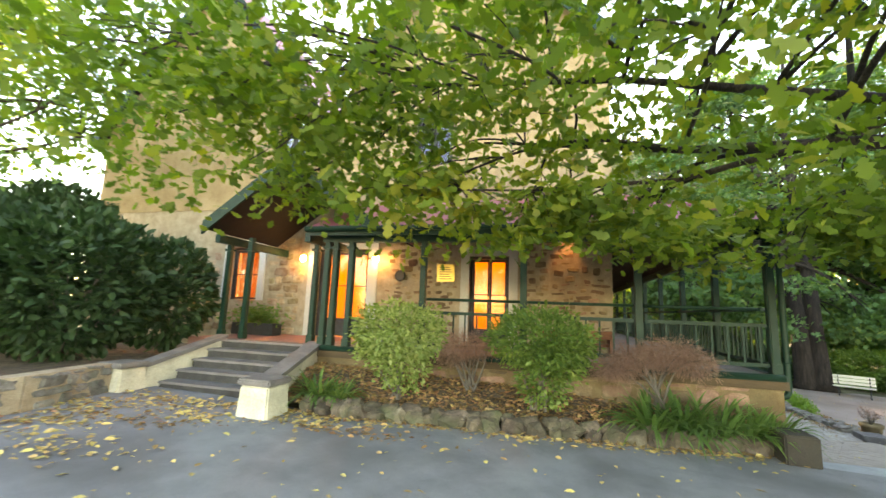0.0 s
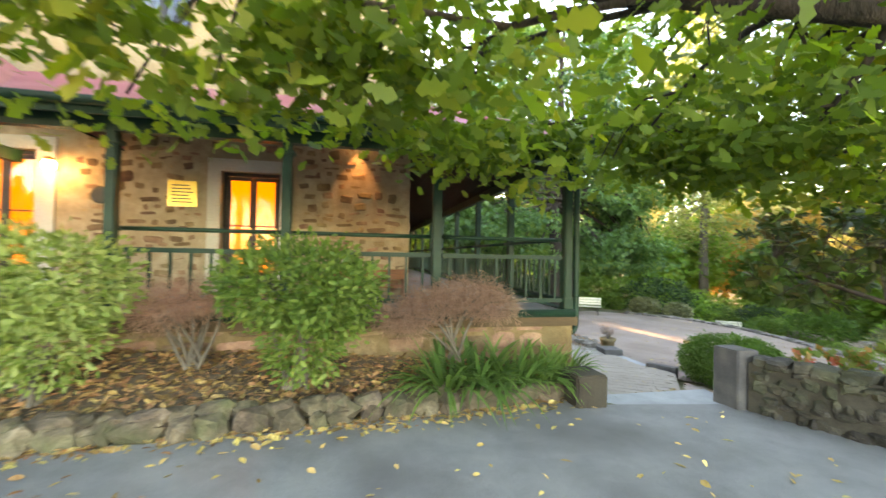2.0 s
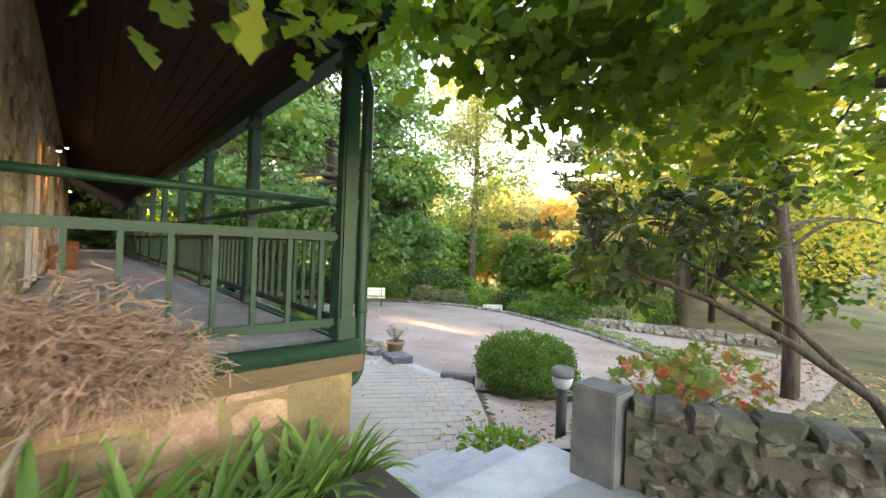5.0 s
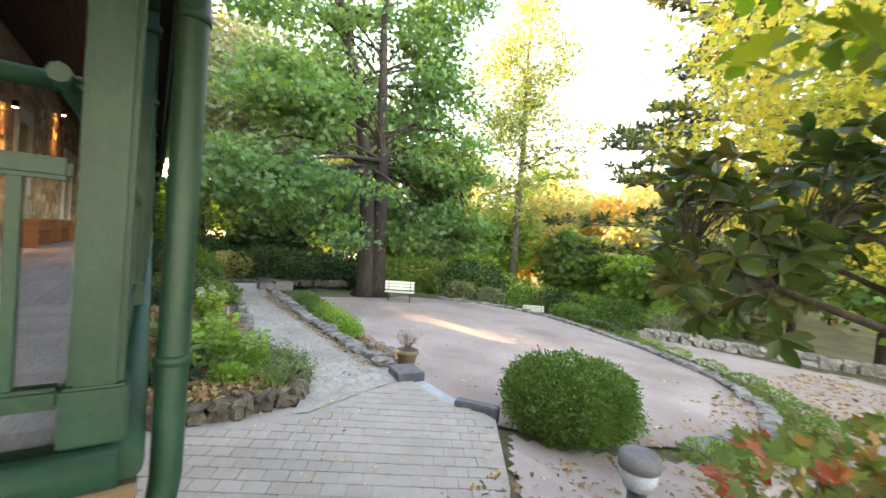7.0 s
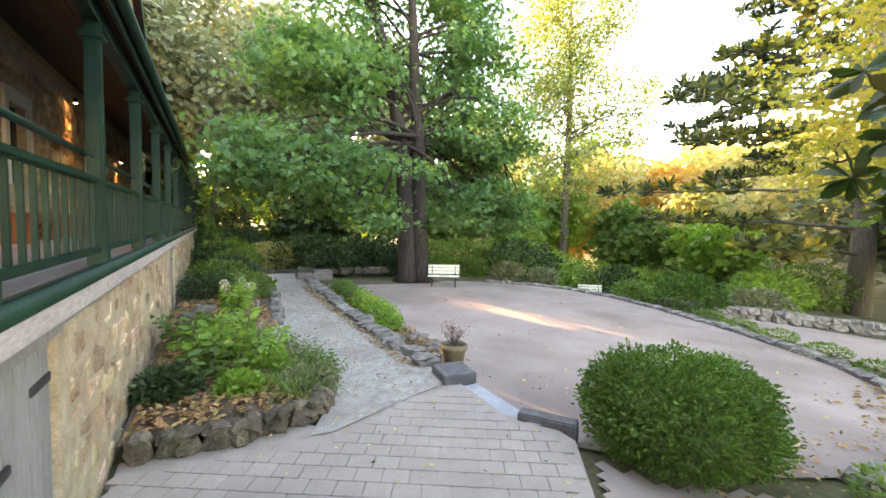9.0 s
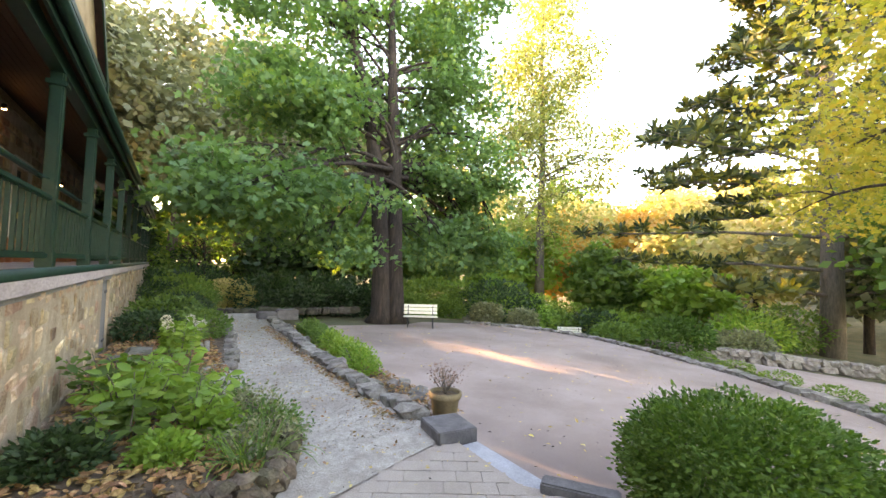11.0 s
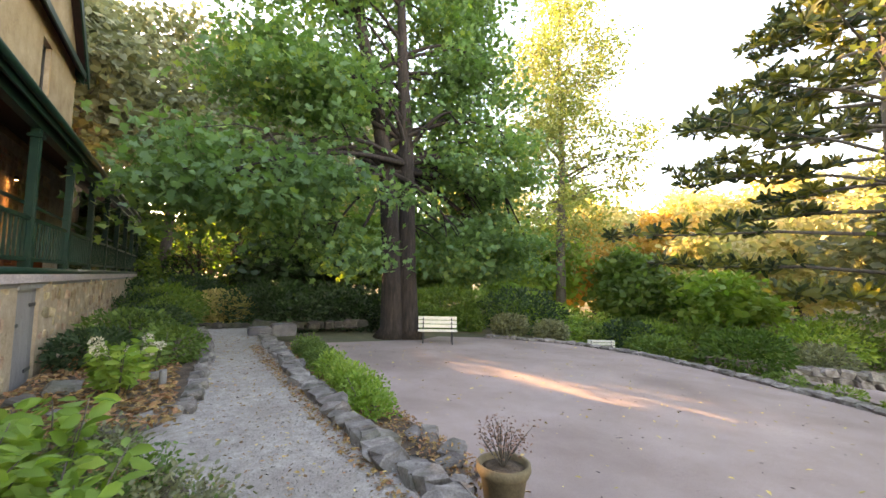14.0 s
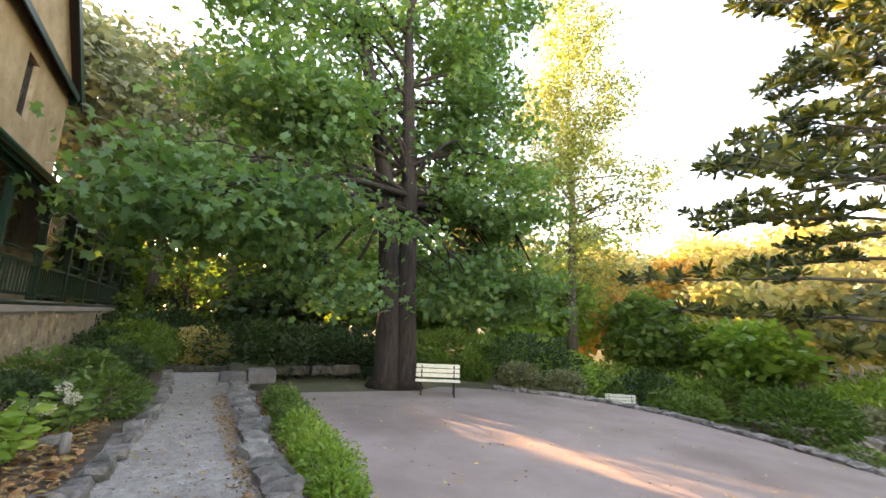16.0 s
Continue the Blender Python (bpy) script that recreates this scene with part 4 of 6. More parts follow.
soffit()
part("fascia", bx(-4.6, EY - 0.03, EAVE_Z - 0.12, EX, EY, EAVE_Z + 0.06), GREEN, vroof)
part("fascia", bx(EX, EY - 0.03, EAVE_Z - 0.12, EX + 0.03, YN + 0.2, EAVE_Z + 0.06), GREEN, vroof)
part("gutter", tube(bmesh.new(), [(-4.6, EY - 0.08, EAVE_Z), (EX + 0.08, EY - 0.08, EAVE_Z), (EX + 0.08, YN + 0.2, EAVE_Z)], 0.055, 8), GREEN, vroof)
part("beam", bx(-4.4, POST_Y - 0.06, EAVE_Z - 0.2, POST_X + 0.06, POST_Y + 0.06, EAVE_Z - 0.03), GREEN, vroof)
part("beam", bx(POST_X - 0.06, POST_Y + 0.06, EAVE_Z - 0.2, POST_X + 0.06, YN, EAVE_Z - 0.03), GREEN, vroof)
pipe = thing("downpipe", "dark green round downpipe beside the corner post", "pipe")
part("pipe", tube(bmesh.new(), [(EX + 0.06, POST_Y + 0.05, EAVE_Z), (EX - 0.05, POST_Y + 0.05, EAVE_Z - 0.2), (POST_X + 0.17, POST_Y + 0.05, EAVE_Z - 0.42), (POST_X + 0.17, POST_Y + 0.05, 0.64), (POST_X + 0.16, POST_Y + 0.045, 0.56), (POST_X + 0.12, POST_Y + 0.03, 0.51), (POST_X + 0.03, POST_Y - 0.02, 0.5)], 0.043, 14), GREEN, pipe)
for z in (0.98, 2.0):
    part("clip", tube(bmesh.new(), [(POST_X + 0.17, POST_Y + 0.05, z), (POST_X + 0.17, POST_Y + 0.05, z + 0.03)], 0.048, 14), GREEN, pipe)

# porch: gabled roof over the top of the steps
porch = thing("porch_roof", "gabled maroon porch roof with green barge boards over the entrance", "roof")
PX0, PX1, PY0, PZ, PT = -7.2, -3.3, 7.05, 3.2, 4.6
pm = (PX0 + PX1) / 2
for edge_x in (PX0, PX1):
    bm = bmesh.new()
    q = [(pm, PY0, PT), (pm, YS - 0.06, PT), (edge_x, YS - 0.06, PZ), (edge_x, PY0, PZ)]
    vs = [bm.verts.new(p) for p in q] + [bm.verts.new((p[0], p[1], p[2] - 0.08)) for p in q]
    for f in ((0, 1, 2, 3), (7, 6, 5, 4), (0, 4, 5, 1), (1, 5, 6, 2), (2, 6, 7, 3), (3, 7, 4, 0)):
        bm.faces.new([vs[i] for i in f])
    part("roof_slope", bm, IRON, porch)
    bm = bmesh.new()
    vs = [bm.verts.new((p[0], p[1], p[2] - 0.085)) for p in q] + [bm.verts.new((p[0], p[1], p[2] - 0.11)) for p in q]
    for f in ((0, 1, 2, 3), (7, 6, 5, 4), (0, 4, 5, 1), (1, 5, 6, 2), (2, 6, 7, 3), (3, 7, 4, 0)):
        bm.faces.new([vs[i] for i in f])
    part("lining", bm, TIMBER_DARK, porch)
    bm = bmesh.new()
    q = [(pm, PT + 0.06), (edge_x, PZ + 0.06), (edge_x, PZ - 0.22), (pm, PT - 0.22)]
    vs = [bm.verts.new((p[0], PY0 - 0.06, p[1])) for p in q] + [bm.verts.new((p[0], PY0 - 0.01, p[1])) for p in q]
    for f in ((0, 1, 2, 3), (7, 6, 5, 4), (0, 4, 5, 1), (1, 5, 6, 2), (2, 6, 7, 3), (3, 7, 4, 0)):
        bm.faces.new([vs[i] for i in f])
    part("barge_board", bm, GREEN, porch)
for x in (-6.9, -4.72):
    part("beam", bx(x - 0.06, PY0 + 0.1, EAVE_Z - 0.2, x + 0.06, YS - 0.06, EAVE_Z - 0.02), GREEN, porch)

# base walls under the veranda
base_e = thing("base_wall_east", "whitewashed tan rubble base wall under the veranda", "wall", kind="structure")
BX = POST_X + 0.06
part("core", bx(BX - 0.35, POST_Y + 0.104, -1.05, BX - 0.02, 9.42, 0.61), MORTAR, base_e)
part("core", bx(BX - 0.35, 10.26, -1.05, BX - 0.02, 17.6, 0.61), MORTAR, base_e)
part("core", bx(BX - 0.35, 18.6, -1.05, BX - 0.02, YN, 0.61), MORTAR, base_e)
part("core", bx(BX - 0.4, 9.42, -1.05, BX - 0.3, 10.26, 0.61), MORTAR, base_e)
part("core", bx(BX - 0.4, 17.6, -1.05, BX - 0.3, 18.6, 0.61), MORTAR, base_e)
base_s = thing("base_wall_south", "tan rubble base wall under the front veranda", "wall", kind="structure")
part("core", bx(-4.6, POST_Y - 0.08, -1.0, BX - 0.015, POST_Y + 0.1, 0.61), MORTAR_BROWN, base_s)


def cellar_door(y0, y1):
    ob = thing("cellar_door", "weathered grey plank cellar door in the base wall", "door", (BX - 0.1, y0, -1.0), "cellar doors")
    w = y1 - y0
    for i in range(5):
        plank = part("plank", bx(0, w * i / 5 + 0.004, 0, 0.04, w * (i + 1) / 5 - 0.004, 1.52), GREY_WOOD, ob)
    part("lintel", bx(-0.06, -0.05, 1.52, 0.1, w + 0.05, 1.6), GREY_WOOD, ob)
    part("latch", bx(0.04, 0.05, 1.0, 0.06, 0.2, 1.05, bevel=0.006), METAL_DARK, ob)
    for z in (0.3, 1.25):
        part("hinge", bx(0.04, w - 0.3, z, 0.052, w - 0.01, z + 0.05), METAL_DARK, plank)
    return ob


cellar_door(9.44, 10.24)
cellar_door(17.62, 18.58)


# ---- entrance steps ----
steps = thing("entrance_steps", "dark slate entrance steps with worn nosings", "steps")
for i in range(5):
    yf = 5.95 + i * 0.33
    part("tread", bx(-6.62, yf - 0.03, 0.12 + 0.16 * i, -4.35, 7.6, 0.16 + 0.16 * i - 0.0, bevel=0.01), STEP, steps)
    part("riser", bx(-6.6, yf, -0.05 + 0.16 * i, -4.36, 7.58, 0.12 + 0.16 * i), RISER_SHADED, steps)


def pillar(at, label, w=0.46, h=0.42):
    ob = thing("step_pillar", label, "pillar", at, "step pillars")
    bm = bx(-w / 2, -w / 2, -0.1, w / 2, w / 2, h, bevel=0.02)
    for v in bm.verts:
        if v.co.z < 0:
            v.co.x *= 1.12
            v.co.y *= 1.12
    part("block", bm, CREAM, ob)
    part("cap", bx(-w / 2 - 0.04, -w / 2 - 0.04, h, w / 2 + 0.04, w / 2 + 0.04, h + 0.09, bevel=0.025), STEP, ob, "dark slate cap")
    return ob


p1 = pillar((-3.98, 5.3, 0.0), "cream rendered step pillar with a slate cap")
copy_thing(p1, pose(-6.95, 5.55, 0.0))


def cheek(x0, y0, x1, y1, z0, z1):
    """A sloping cheek wall beside the steps with its coping."""
    ob = thing("step_cheek", "sloping rendered wall beside the steps with dark coping", "wall")
    for nm, m, w, lo, hi in (("wall", CREAM, 0.11, None, 0.0), ("coping", STEP, 0.15, 0.0, 0.07)):
        bm = bmesh.new()
        d = Vector((x1 - x0, y1 - y0, 0)).normalized()
        s = Vector((-d.y, d.x, 0)) * w
        q = []
        for (x, y, z) in ((x0, y0, z0), (x1, y1, z1)):
            for k in (-1, 1):
                q.append((Vector((x, y, z + hi)) + s * k, Vector((x, y, (z + lo) if lo is not None else -0.1)) + s * k))
        v = [(bm.verts.new(a0), bm.verts.new(a1)) for a0, a1 in q]
        for f in ((v[0][0], v[1][0], v[3][0], v[2][0]), (v[0][1], v[2][1], v[3][1], v[1][1]), (v[0][0], v[2][0], v[2][1], v[0][1]), (v[1][0], v[1][1], v[3][1], v[3][0]), (v[0][0], v[0][1], v[1][1], v[1][0]), (v[2][0], v[3][0], v[3][1], v[2][1])):
            bm.faces.new(f)
        part(nm, bm, m, ob)
    return ob


cheek(-4.1, 5.56, -4.45, 7.35, 0.42, 0.8)
cheek(-6.86, 5.82, -6.7, 7.4, 0.4, 0.82)

ROCKS_DARK = [rock_mesh("rock_dark", i, STONE_DARK) for i in range(8)]
ROCKS_ROUGH = [rock_mesh("rock_rough", 10 + i, STONE_DARK, rough=0.24, worn=0.27) for i in range(8)]
ROCKS_MOSS = [rock_mesh("rock_moss", 80 + i, STONE_MOSS, rough=0.3, worn=0.26) for i in range(8)]
ROCKS_KERB = [rock_mesh("rock_kerb", 20 + i, STONE_KERB, rough=0.36) for i in range(8)]
ROCKS_TAN = [rock_mesh("rock_tan", 40 + i, STONE_TAN, rough=0.2) for i in range(8)]
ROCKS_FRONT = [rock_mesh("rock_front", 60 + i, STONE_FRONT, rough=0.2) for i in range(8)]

# block and steps down to the garden
corner_block = thing("corner_block", "low square brown rendered block at the end of the bed", "block", (2.98, 6.48, -0.2))
part("block", bx(-0.19, -0.22, -0.1, 0.19, 0.22, 0.4, bevel=0.02), CONCRETE, corner_block)
gsteps = thing("garden_steps", "pale bluestone steps down from the asphalt to the garden", "steps")
for i, (y0, y1, z) in enumerate(((6.2, 6.79, -0.2), (6.77, 7.22, -0.39), (7.2, 7.67, -0.58), (7.65, 8.12, -0.77))):
    part("tread", bx(3.3, y0, z - 0.17, 4.95, y1, z, bevel=0.012), BLUESTONE, gsteps)

# rubble wall and its end pillar
wall_pillar = thing("wall_pillar", "smooth grey rendered end pillar of the rubble wall", "pillar", (4.82, 6.2, -0.25))
part("shaft", bx(-0.15, -0.17, 0, 0.15, 0.17, 0.73, bevel=0.012), PILLAR_GREY, wall_pillar)
rw = thing("rubble_wall", "low dark rubble garden wall with mossy stones", "wall", kind="structure")
RW = [(4.9, 6.05), (5.75, 4.2), (6.6, 2.2), (7.4, 0.0)]
for (ax, ay), (ex, ey) in zip(RW, RW[1:]):
    L = math.hypot(ex - ax, ey - ay)
    yaw = math.degrees(math.atan2(ey - ay, ex - ax))
    c = part("core", bx(0, -0.13, -0.35, L, 0.13, 0.36), MORTAR_DARK, rw)
    c.matrix_basis = pose(ax, ay, 0, 0, 0, yaw)
for i, ((ax, ay), (ex, ey)) in enumerate(zip(RW[:3], RW[1:])):
    L = math.hypot(ex - ax, ey - ay)
    u = Vector((ex - ax, ey - ay, 0)).normalized()
    out = Vector((u.y, -u.x, 0))
    a0 = Vector((ax, ay, -0.3)) + out * 0.13
    rubble(rw, a0, u, L, 0.68, ROCKS_ROUGH, 70 + i, row=(0.06, 0.15), long=(0.08, 0.24), proud=0.045, thick=0.15, limit=140, skew=0.3, fill=(0.8, 1.15))
    stones_along(rw, [(ax, ay), (ex, ey)], ROCKS_DARK, (0.22, 0.32, 0.13), 90 + i, lambda x, y: 0.36, sink=0.35)

left_wall = thing("left_wall", "low pale rubble retaining wall beside the drive", "wall", kind="structure")
LW = [(-7.0, 5.3), (-6.75, 4.0), (-6.9, 2.0), (-7.6, -1.0)]
for i, ((ax, ay), (ex, ey)) in enumerate(zip(LW, LW[1:])):
    L = math.hypot(ex - ax, ey - ay)
    c = part("core", bx(0, -0.15, -0.2, L, 0.12, 0.5), MORTAR, left_wall)
    c.matrix_basis = pose(ax, ay, 0, 0, 0, math.degrees(math.atan2(ey - ay, ex - ax)))
    u = Vector((ex - ax, ey - ay, 0)).normalized()
    out = Vector((-u.y, u.x, 0))
    rubble(left_wall, Vector((ex, ey, -0.02)) + Vector((-u.y, u.x, 0)) * 0.12, -u, L, 0.52, ROCKS_KERB, 30 + i, row=(0.12, 0.22), long=(0.18, 0.42), proud=0.03, thick=0.12, limit=60)
structure("left_bed", sheet([(-7.0, 5.2), (-6.9, 2.0), (-7.7, -1.2), (-20, -1), (-20, 9.3), (-7.0, 9.3)], lambda x, y: 0.42), SOIL, "raised soil bed behind the low wall", "garden bed")


# ---- garden beds ----
def bed(name, outline, zf, label, cell=0.18, material=SOIL, category="garden bed"):
    """Soil between the outline's edges, mounded by zf."""
    xs, ys = [p[0] for p in outline], [p[1] for p in outline]
    bm = bmesh.new()
    def inside(x, y):
        c = False
        for (ax, ay), (ex, ey) in zip(outline, outline[1:] + outline[:1]):
            if (ay > y) != (ey > y) and x < (ex - ax) * (y - ay) / (ey - ay) + ax:
                c = not c
        return c
    vs = {}
    nx, ny = int((max(xs) - min(xs)) / cell) + 2, int((max(ys) - min(ys)) / cell) + 2
    def v(i, j):
        if (i, j) not in vs:
            x, y = min(xs) + i * cell, min(ys) + j * cell
            vs[i, j] = bm.verts.new((x, y, zf(x, y) + 0.03 * noise.noise(Vector((x * 3, y * 3, 1)))))
        return vs[i, j]
    for i in range(nx):
        for j in range(ny):
            if inside(min(xs) + (i + .5) * cell, min(ys) + (j + .5) * cell):
                f = bm.faces.new((v(i, j), v(i + 1, j), v(i + 1, j + 1), v(i, j + 1)))
                f.smooth = True
    return structure(name, bm, material, label, category)


FRONT_EDGE = [(-3.6, 5.72), (-2.9, 5.72), (-1.7, 5.92), (0.1, 6.12), (1.7, 6.42), (2.75, 6.62)]


def z_front_bed(x, y):
    e = 5.72 + (x + 3.6) * 0.14
    return z_upper(x, y) + 0.12 + 0.34 * step01((y - e) / 1.3)


bed("front_bed", [(-4.35, 5.75), *FRONT_EDGE, (3.2, 6.75), (3.2, 7.2), (-4.35, 7.2)], z_front_bed, "mulched front bed with dry leaves")
edge1 = thing("bed_edging", "mossy low stone edging of the front bed", "edging", kind="structure")
stones_along(edge1, FRONT_EDGE, ROCKS_MOSS, (0.26, 0.24, 0.22), 7, lambda x, y: z_upper(x, y), sink=0.25)
stones_along(edge1, [(x, y + 0.1) for x, y in FRONT_EDGE], ROCKS_MOSS, (0.22, 0.2, 0.13), 8, lambda x, y: z_upper(x, y) + 0.12, sink=0.3)
SIDE_EDGE = [(3.35, 11.45), (4.3, 11.42), (5.0, 11.6), (5.3, 12.1), (5.3, 12.9), (5.0, 13.8)]
SIDE_EDGE2 = [(4.25, 15.4), (4.8, 15.7), (5.2, 16.2), (5.35, 17.4), (5.55, 19.2), (5.7, 21.5), (5.6, 24.5)]


def z_side_bed(x, y):
    return -0.9 + 0.12 * step01((5.4 - x) / 1.2)


bed("side_bed", [(3.3, 11.5), *SIDE_EDGE[1:], (4.7, 14.6), *SIDE_EDGE2, (5.6, 32), (3.3, 32)], z_side_bed, "leaf-strewn bed along the veranda wall")
edge2 = thing("bed_edging", "rough stone edging of the side bed", "edging", kind="structure")
stones_along(edge2, SIDE_EDGE, ROCKS_MOSS, (0.2, 0.19, 0.2), 17, lambda x, y: -0.97, sink=0.2)
stones_along(edge2, SIDE_EDGE, ROCKS_MOSS, (0.18, 0.17, 0.12), 19, lambda x, y: -0.83, sink=0.2)
stones_along(edge2, SIDE_EDGE2, ROCKS_KERB, (0.3, 0.22, 0.18), 18, lambda x, y: -0.97, sink=0.3)

# stone kerb between path and court
KERB = [(6.95, 12.45), (6.88, 13.6), (6.82, 15.3), (6.85, 17.2), (6.95, 19.2), (7.05, 21.4), (7.1, 22.6)]
kerb = thing("stone_kerb", "low wall of grey fieldstones along the gravel path", "wall", kind="structure")
stones_along(kerb, KERB, ROCKS_KERB, (0.34, 0.3, 0.16), 27, lambda x, y: -0.97, sink=0.2)
stones_along(kerb, [(x + 0.12, y) for x, y in KERB], ROCKS_KERB, (0.3, 0.26, 0.2), 28, lambda x, y: -1.1, sink=0.1)
bed("kerb_bed", [(6.95, 12.6), *[(x + 0.05, y) for x, y in KERB], (7.9, 22.4), (7.9, 17.5), (7.75, 14.5), (7.6, 13.3)], lambda x, y: -1.05 - 0.07 * step01((x - 6.95) / 0.8), "narrow bed between the kerb and the court")
rim = thing("court_rim", "flat fieldstones round the edge of the court", "edging", kind="structure")
stones_along(rim, [(9.4, 8.45), (11.4, 8.0), (13.1, 8.5), (14.9, 10.1), (16.3, 12.5), (17.5, 15.4), (18.2, 18.4), (17.9, 20.4), (16.9, 21.7), (15.4, 23.0)], ROCKS_KERB, (0.34, 0.26, 0.16), 31, lambda x, y: z_court(x, y), sink=0.35)
kb = thing("kerb_block", "square basalt block at the end of the stone kerb", "block", (7.02, 11.95, -1.1))
bm = bx(-0.24, -0.26, 0, 0.24, 0.26, 0.26, bevel=0.012)
part("block", bm, BASALT, kb)
kb.rotation_euler = (0, 0, radians(-8))
step_low = thing("court_step", "blue-grey stone step from the pavers to the court", "step", (7.05, 11.1, -1.13))
part("slab", bx(-0.16, -0.55, 0, 0.16, 0.55, 0.15, bevel=0.01), BLUESTONE, step_low)
k2 = thing("basalt_kerb", "dark basalt kerb stone beside the clipped bush", "kerb", (7.25, 10.3, -1.12))
part("stone", bx(-0.09, -0.32, 0, 0.09, 0.32, 0.24, bevel=0.015), BASALT, k2)
k2.rotation_euler = (0, 0, radians(34))

# ---- front shrubs ----
bush("round_shrub", "variegated rounded shrub in front of the veranda", (-2.35, 6.3, 0.22), [(0, 0, 1.0, 0.72, 0.62, 0.42), (0.08, 0, 0.55, 0.42, 0.4, 0.4), (-0.3, 0.05, 0.75, 0.4, 0.35, 0.3)], 6000, 0.072, "oval", L_VARIEG, 101, clump=0.06, group="round shrubs")
bush("round_shrub", "variegated rounded shrub in front of the veranda", (-0.16, 6.3, 0.25), [(0, 0, 0.95, 0.74, 0.62, 0.4), (0.05, 0, 0.45, 0.36, 0.36, 0.42), (0.3, 0.05, 0.75, 0.4, 0.35, 0.3)], 6000, 0.072, "oval", L_VARIEG, 102, clump=0.06, group="round shrubs")
bush("dwarf_maple", "dusky pink weeping dwarf maple in the front bed", (1.55, 6.8, 0.35), [(0.1, 0, 0.72, 0.4, 0.28, 0.13), (-0.3, 0, 0.6, 0.34, 0.26, 0.13), (-0.66, -0.05, 0.45, 0.28, 0.22, 0.12), (0.42, 0, 0.58, 0.3, 0.24, 0.12)], 13000, 0.06, "needle", L_PINK, 103, droop=0.6, clump=0.06)
bush("dwarf_maple", "dusky pink weeping dwarf maple in the front bed", (-1.3, 6.85, 0.35), [(0, 0, 0.66, 0.52, 0.28, 0.16), (-0.3, 0, 0.52, 0.3, 0.24, 0.12)], 5500, 0.06, "needle", L_PINK, 104, droop=0.6, clump=0.06)
for i, (x, y, s) in enumerate(((1.35, 6.55, 1.0), (1.75, 6.6, 1.1), (2.15, 6.62, 1.0), (2.6, 6.78, 0.85), (2.95, 6.9, 0.7), (-3.5, 5.98, 0.75), (-3.2, 6.05, 0.6))):
    strap_plant("strap_plant", "clump of arching green strap leaves in the front bed", (x, y, z_front_bed(x, y) - 0.03), 95, 1.0 * s, 0.025, L_FLAX, 200 + i, "strap plants")
bush("dark_shrub", "tall dark green shrub mass beside the steps", (-8.6, 5.6, 0.42), [(0, 0, 1.4, 1.5, 1.6, 1.3), (-1.6, -1.4, 1.5, 1.8, 1.6, 1.5), (0.6, 1.4, 1.3, 1.0, 0.9, 1.1), (-2.5, 1, 2.0, 1.8, 1.5, 1.6)], 26000, 0.17, "oval", L_DARK, 105, stems=16)
bush("box_bush", "clipped rounded box bush beside the pavers", (8.25, 9.5, -1.06), [(0, 0, 0.42, 0.95, 0.88, 0.56), (0.05, -0.02, 0.24, 0.98, 0.9, 0.38), (-0.35, 0.25, 0.54, 0.5, 0.5, 0.36), (0.4, -0.2, 0.52, 0.5, 0.5, 0.38)], 30000, 0.047, "oval", L_BOX, 106, stems=10, clump=0.025)

# ---- trees ----
tree("maple_tree", "large twin-trunked maple with a spreading green crown", "tree", (11.7, 23.2, z_lower(11.7, 23.2) - 0.05),
     [[(-0.35, 0.15, 0, 0.62), (-0.3, 0.1, 0.4, 0.42), (-0.35, 0.1, 2.5, 0.36), (-0.6, 0.2, 6, 0.3), (-1.3, 0.3, 9.5, 0.24), (-2.3, 0.4, 13, 0.14), (-3.0, 0.6, 17, 0.06)],
      [(0.32, -0.1, 0, 0.55), (0.28, -0.1, 0.4, 0.36), (0.15, -0.1, 2.5, 0.32), (0.1, 0, 6, 0.28), (-0.1, 0.1, 9.5, 0.22), (-0.2, 0.3, 13, 0.14), (0.2, 0.4, 18, 0.05)]],
     [(-3.2, -1.0, 4.3, 3.4, 3.0, 1.6), (-5.6, -1.5, 4.6, 2.6, 2.2, 1.5), (-1.0, -1.2, 7.5, 3.2, 2.6, 2.0), (2.4, 0.5, 5.0, 3.0, 2.6, 2.0), (4.2, 1.5, 3.5, 2.0, 2.0, 1.5), (0.8, 0.5, 10.5, 2.6, 2.4, 2.2), (-2.4, 0.6, 10.5, 2.0, 2.0, 1.8), (-0.5, 0.5, 14.5, 2.8, 2.6, 2.6), (3.8, 0.5, 7.0, 2.6, 2.4, 2.0), (3.4, -0.6, 3.0, 2.2, 1.8, 1.3), (2.4, 0.5, 12.8, 1.8, 1.8, 1.8), (-3.4, 0.5, 14.5, 1.6, 1.6, 1.4), (-2.6, -2.0, 3.0, 2.0, 1.6, 0.8), (-4.2, -0.4, 8.2, 2.4, 2.2, 1.3), (3.4, 0, 9.8, 2.2, 2.0, 1.5), (-4.6, 0.3, 12.0, 2.2, 2.0, 1.6), (3.4, 0.4, 15.0, 2.0, 2.0, 1.8)],
     430, 140, 0.22, "lobed", L_MAIN, BARK_DARK, 301, radius=1.2, squash=0.34, flat=0.5, droop=0.5, limbs=90, limb_r=0.1, clear=(-0.45, -0.89, 1.6))
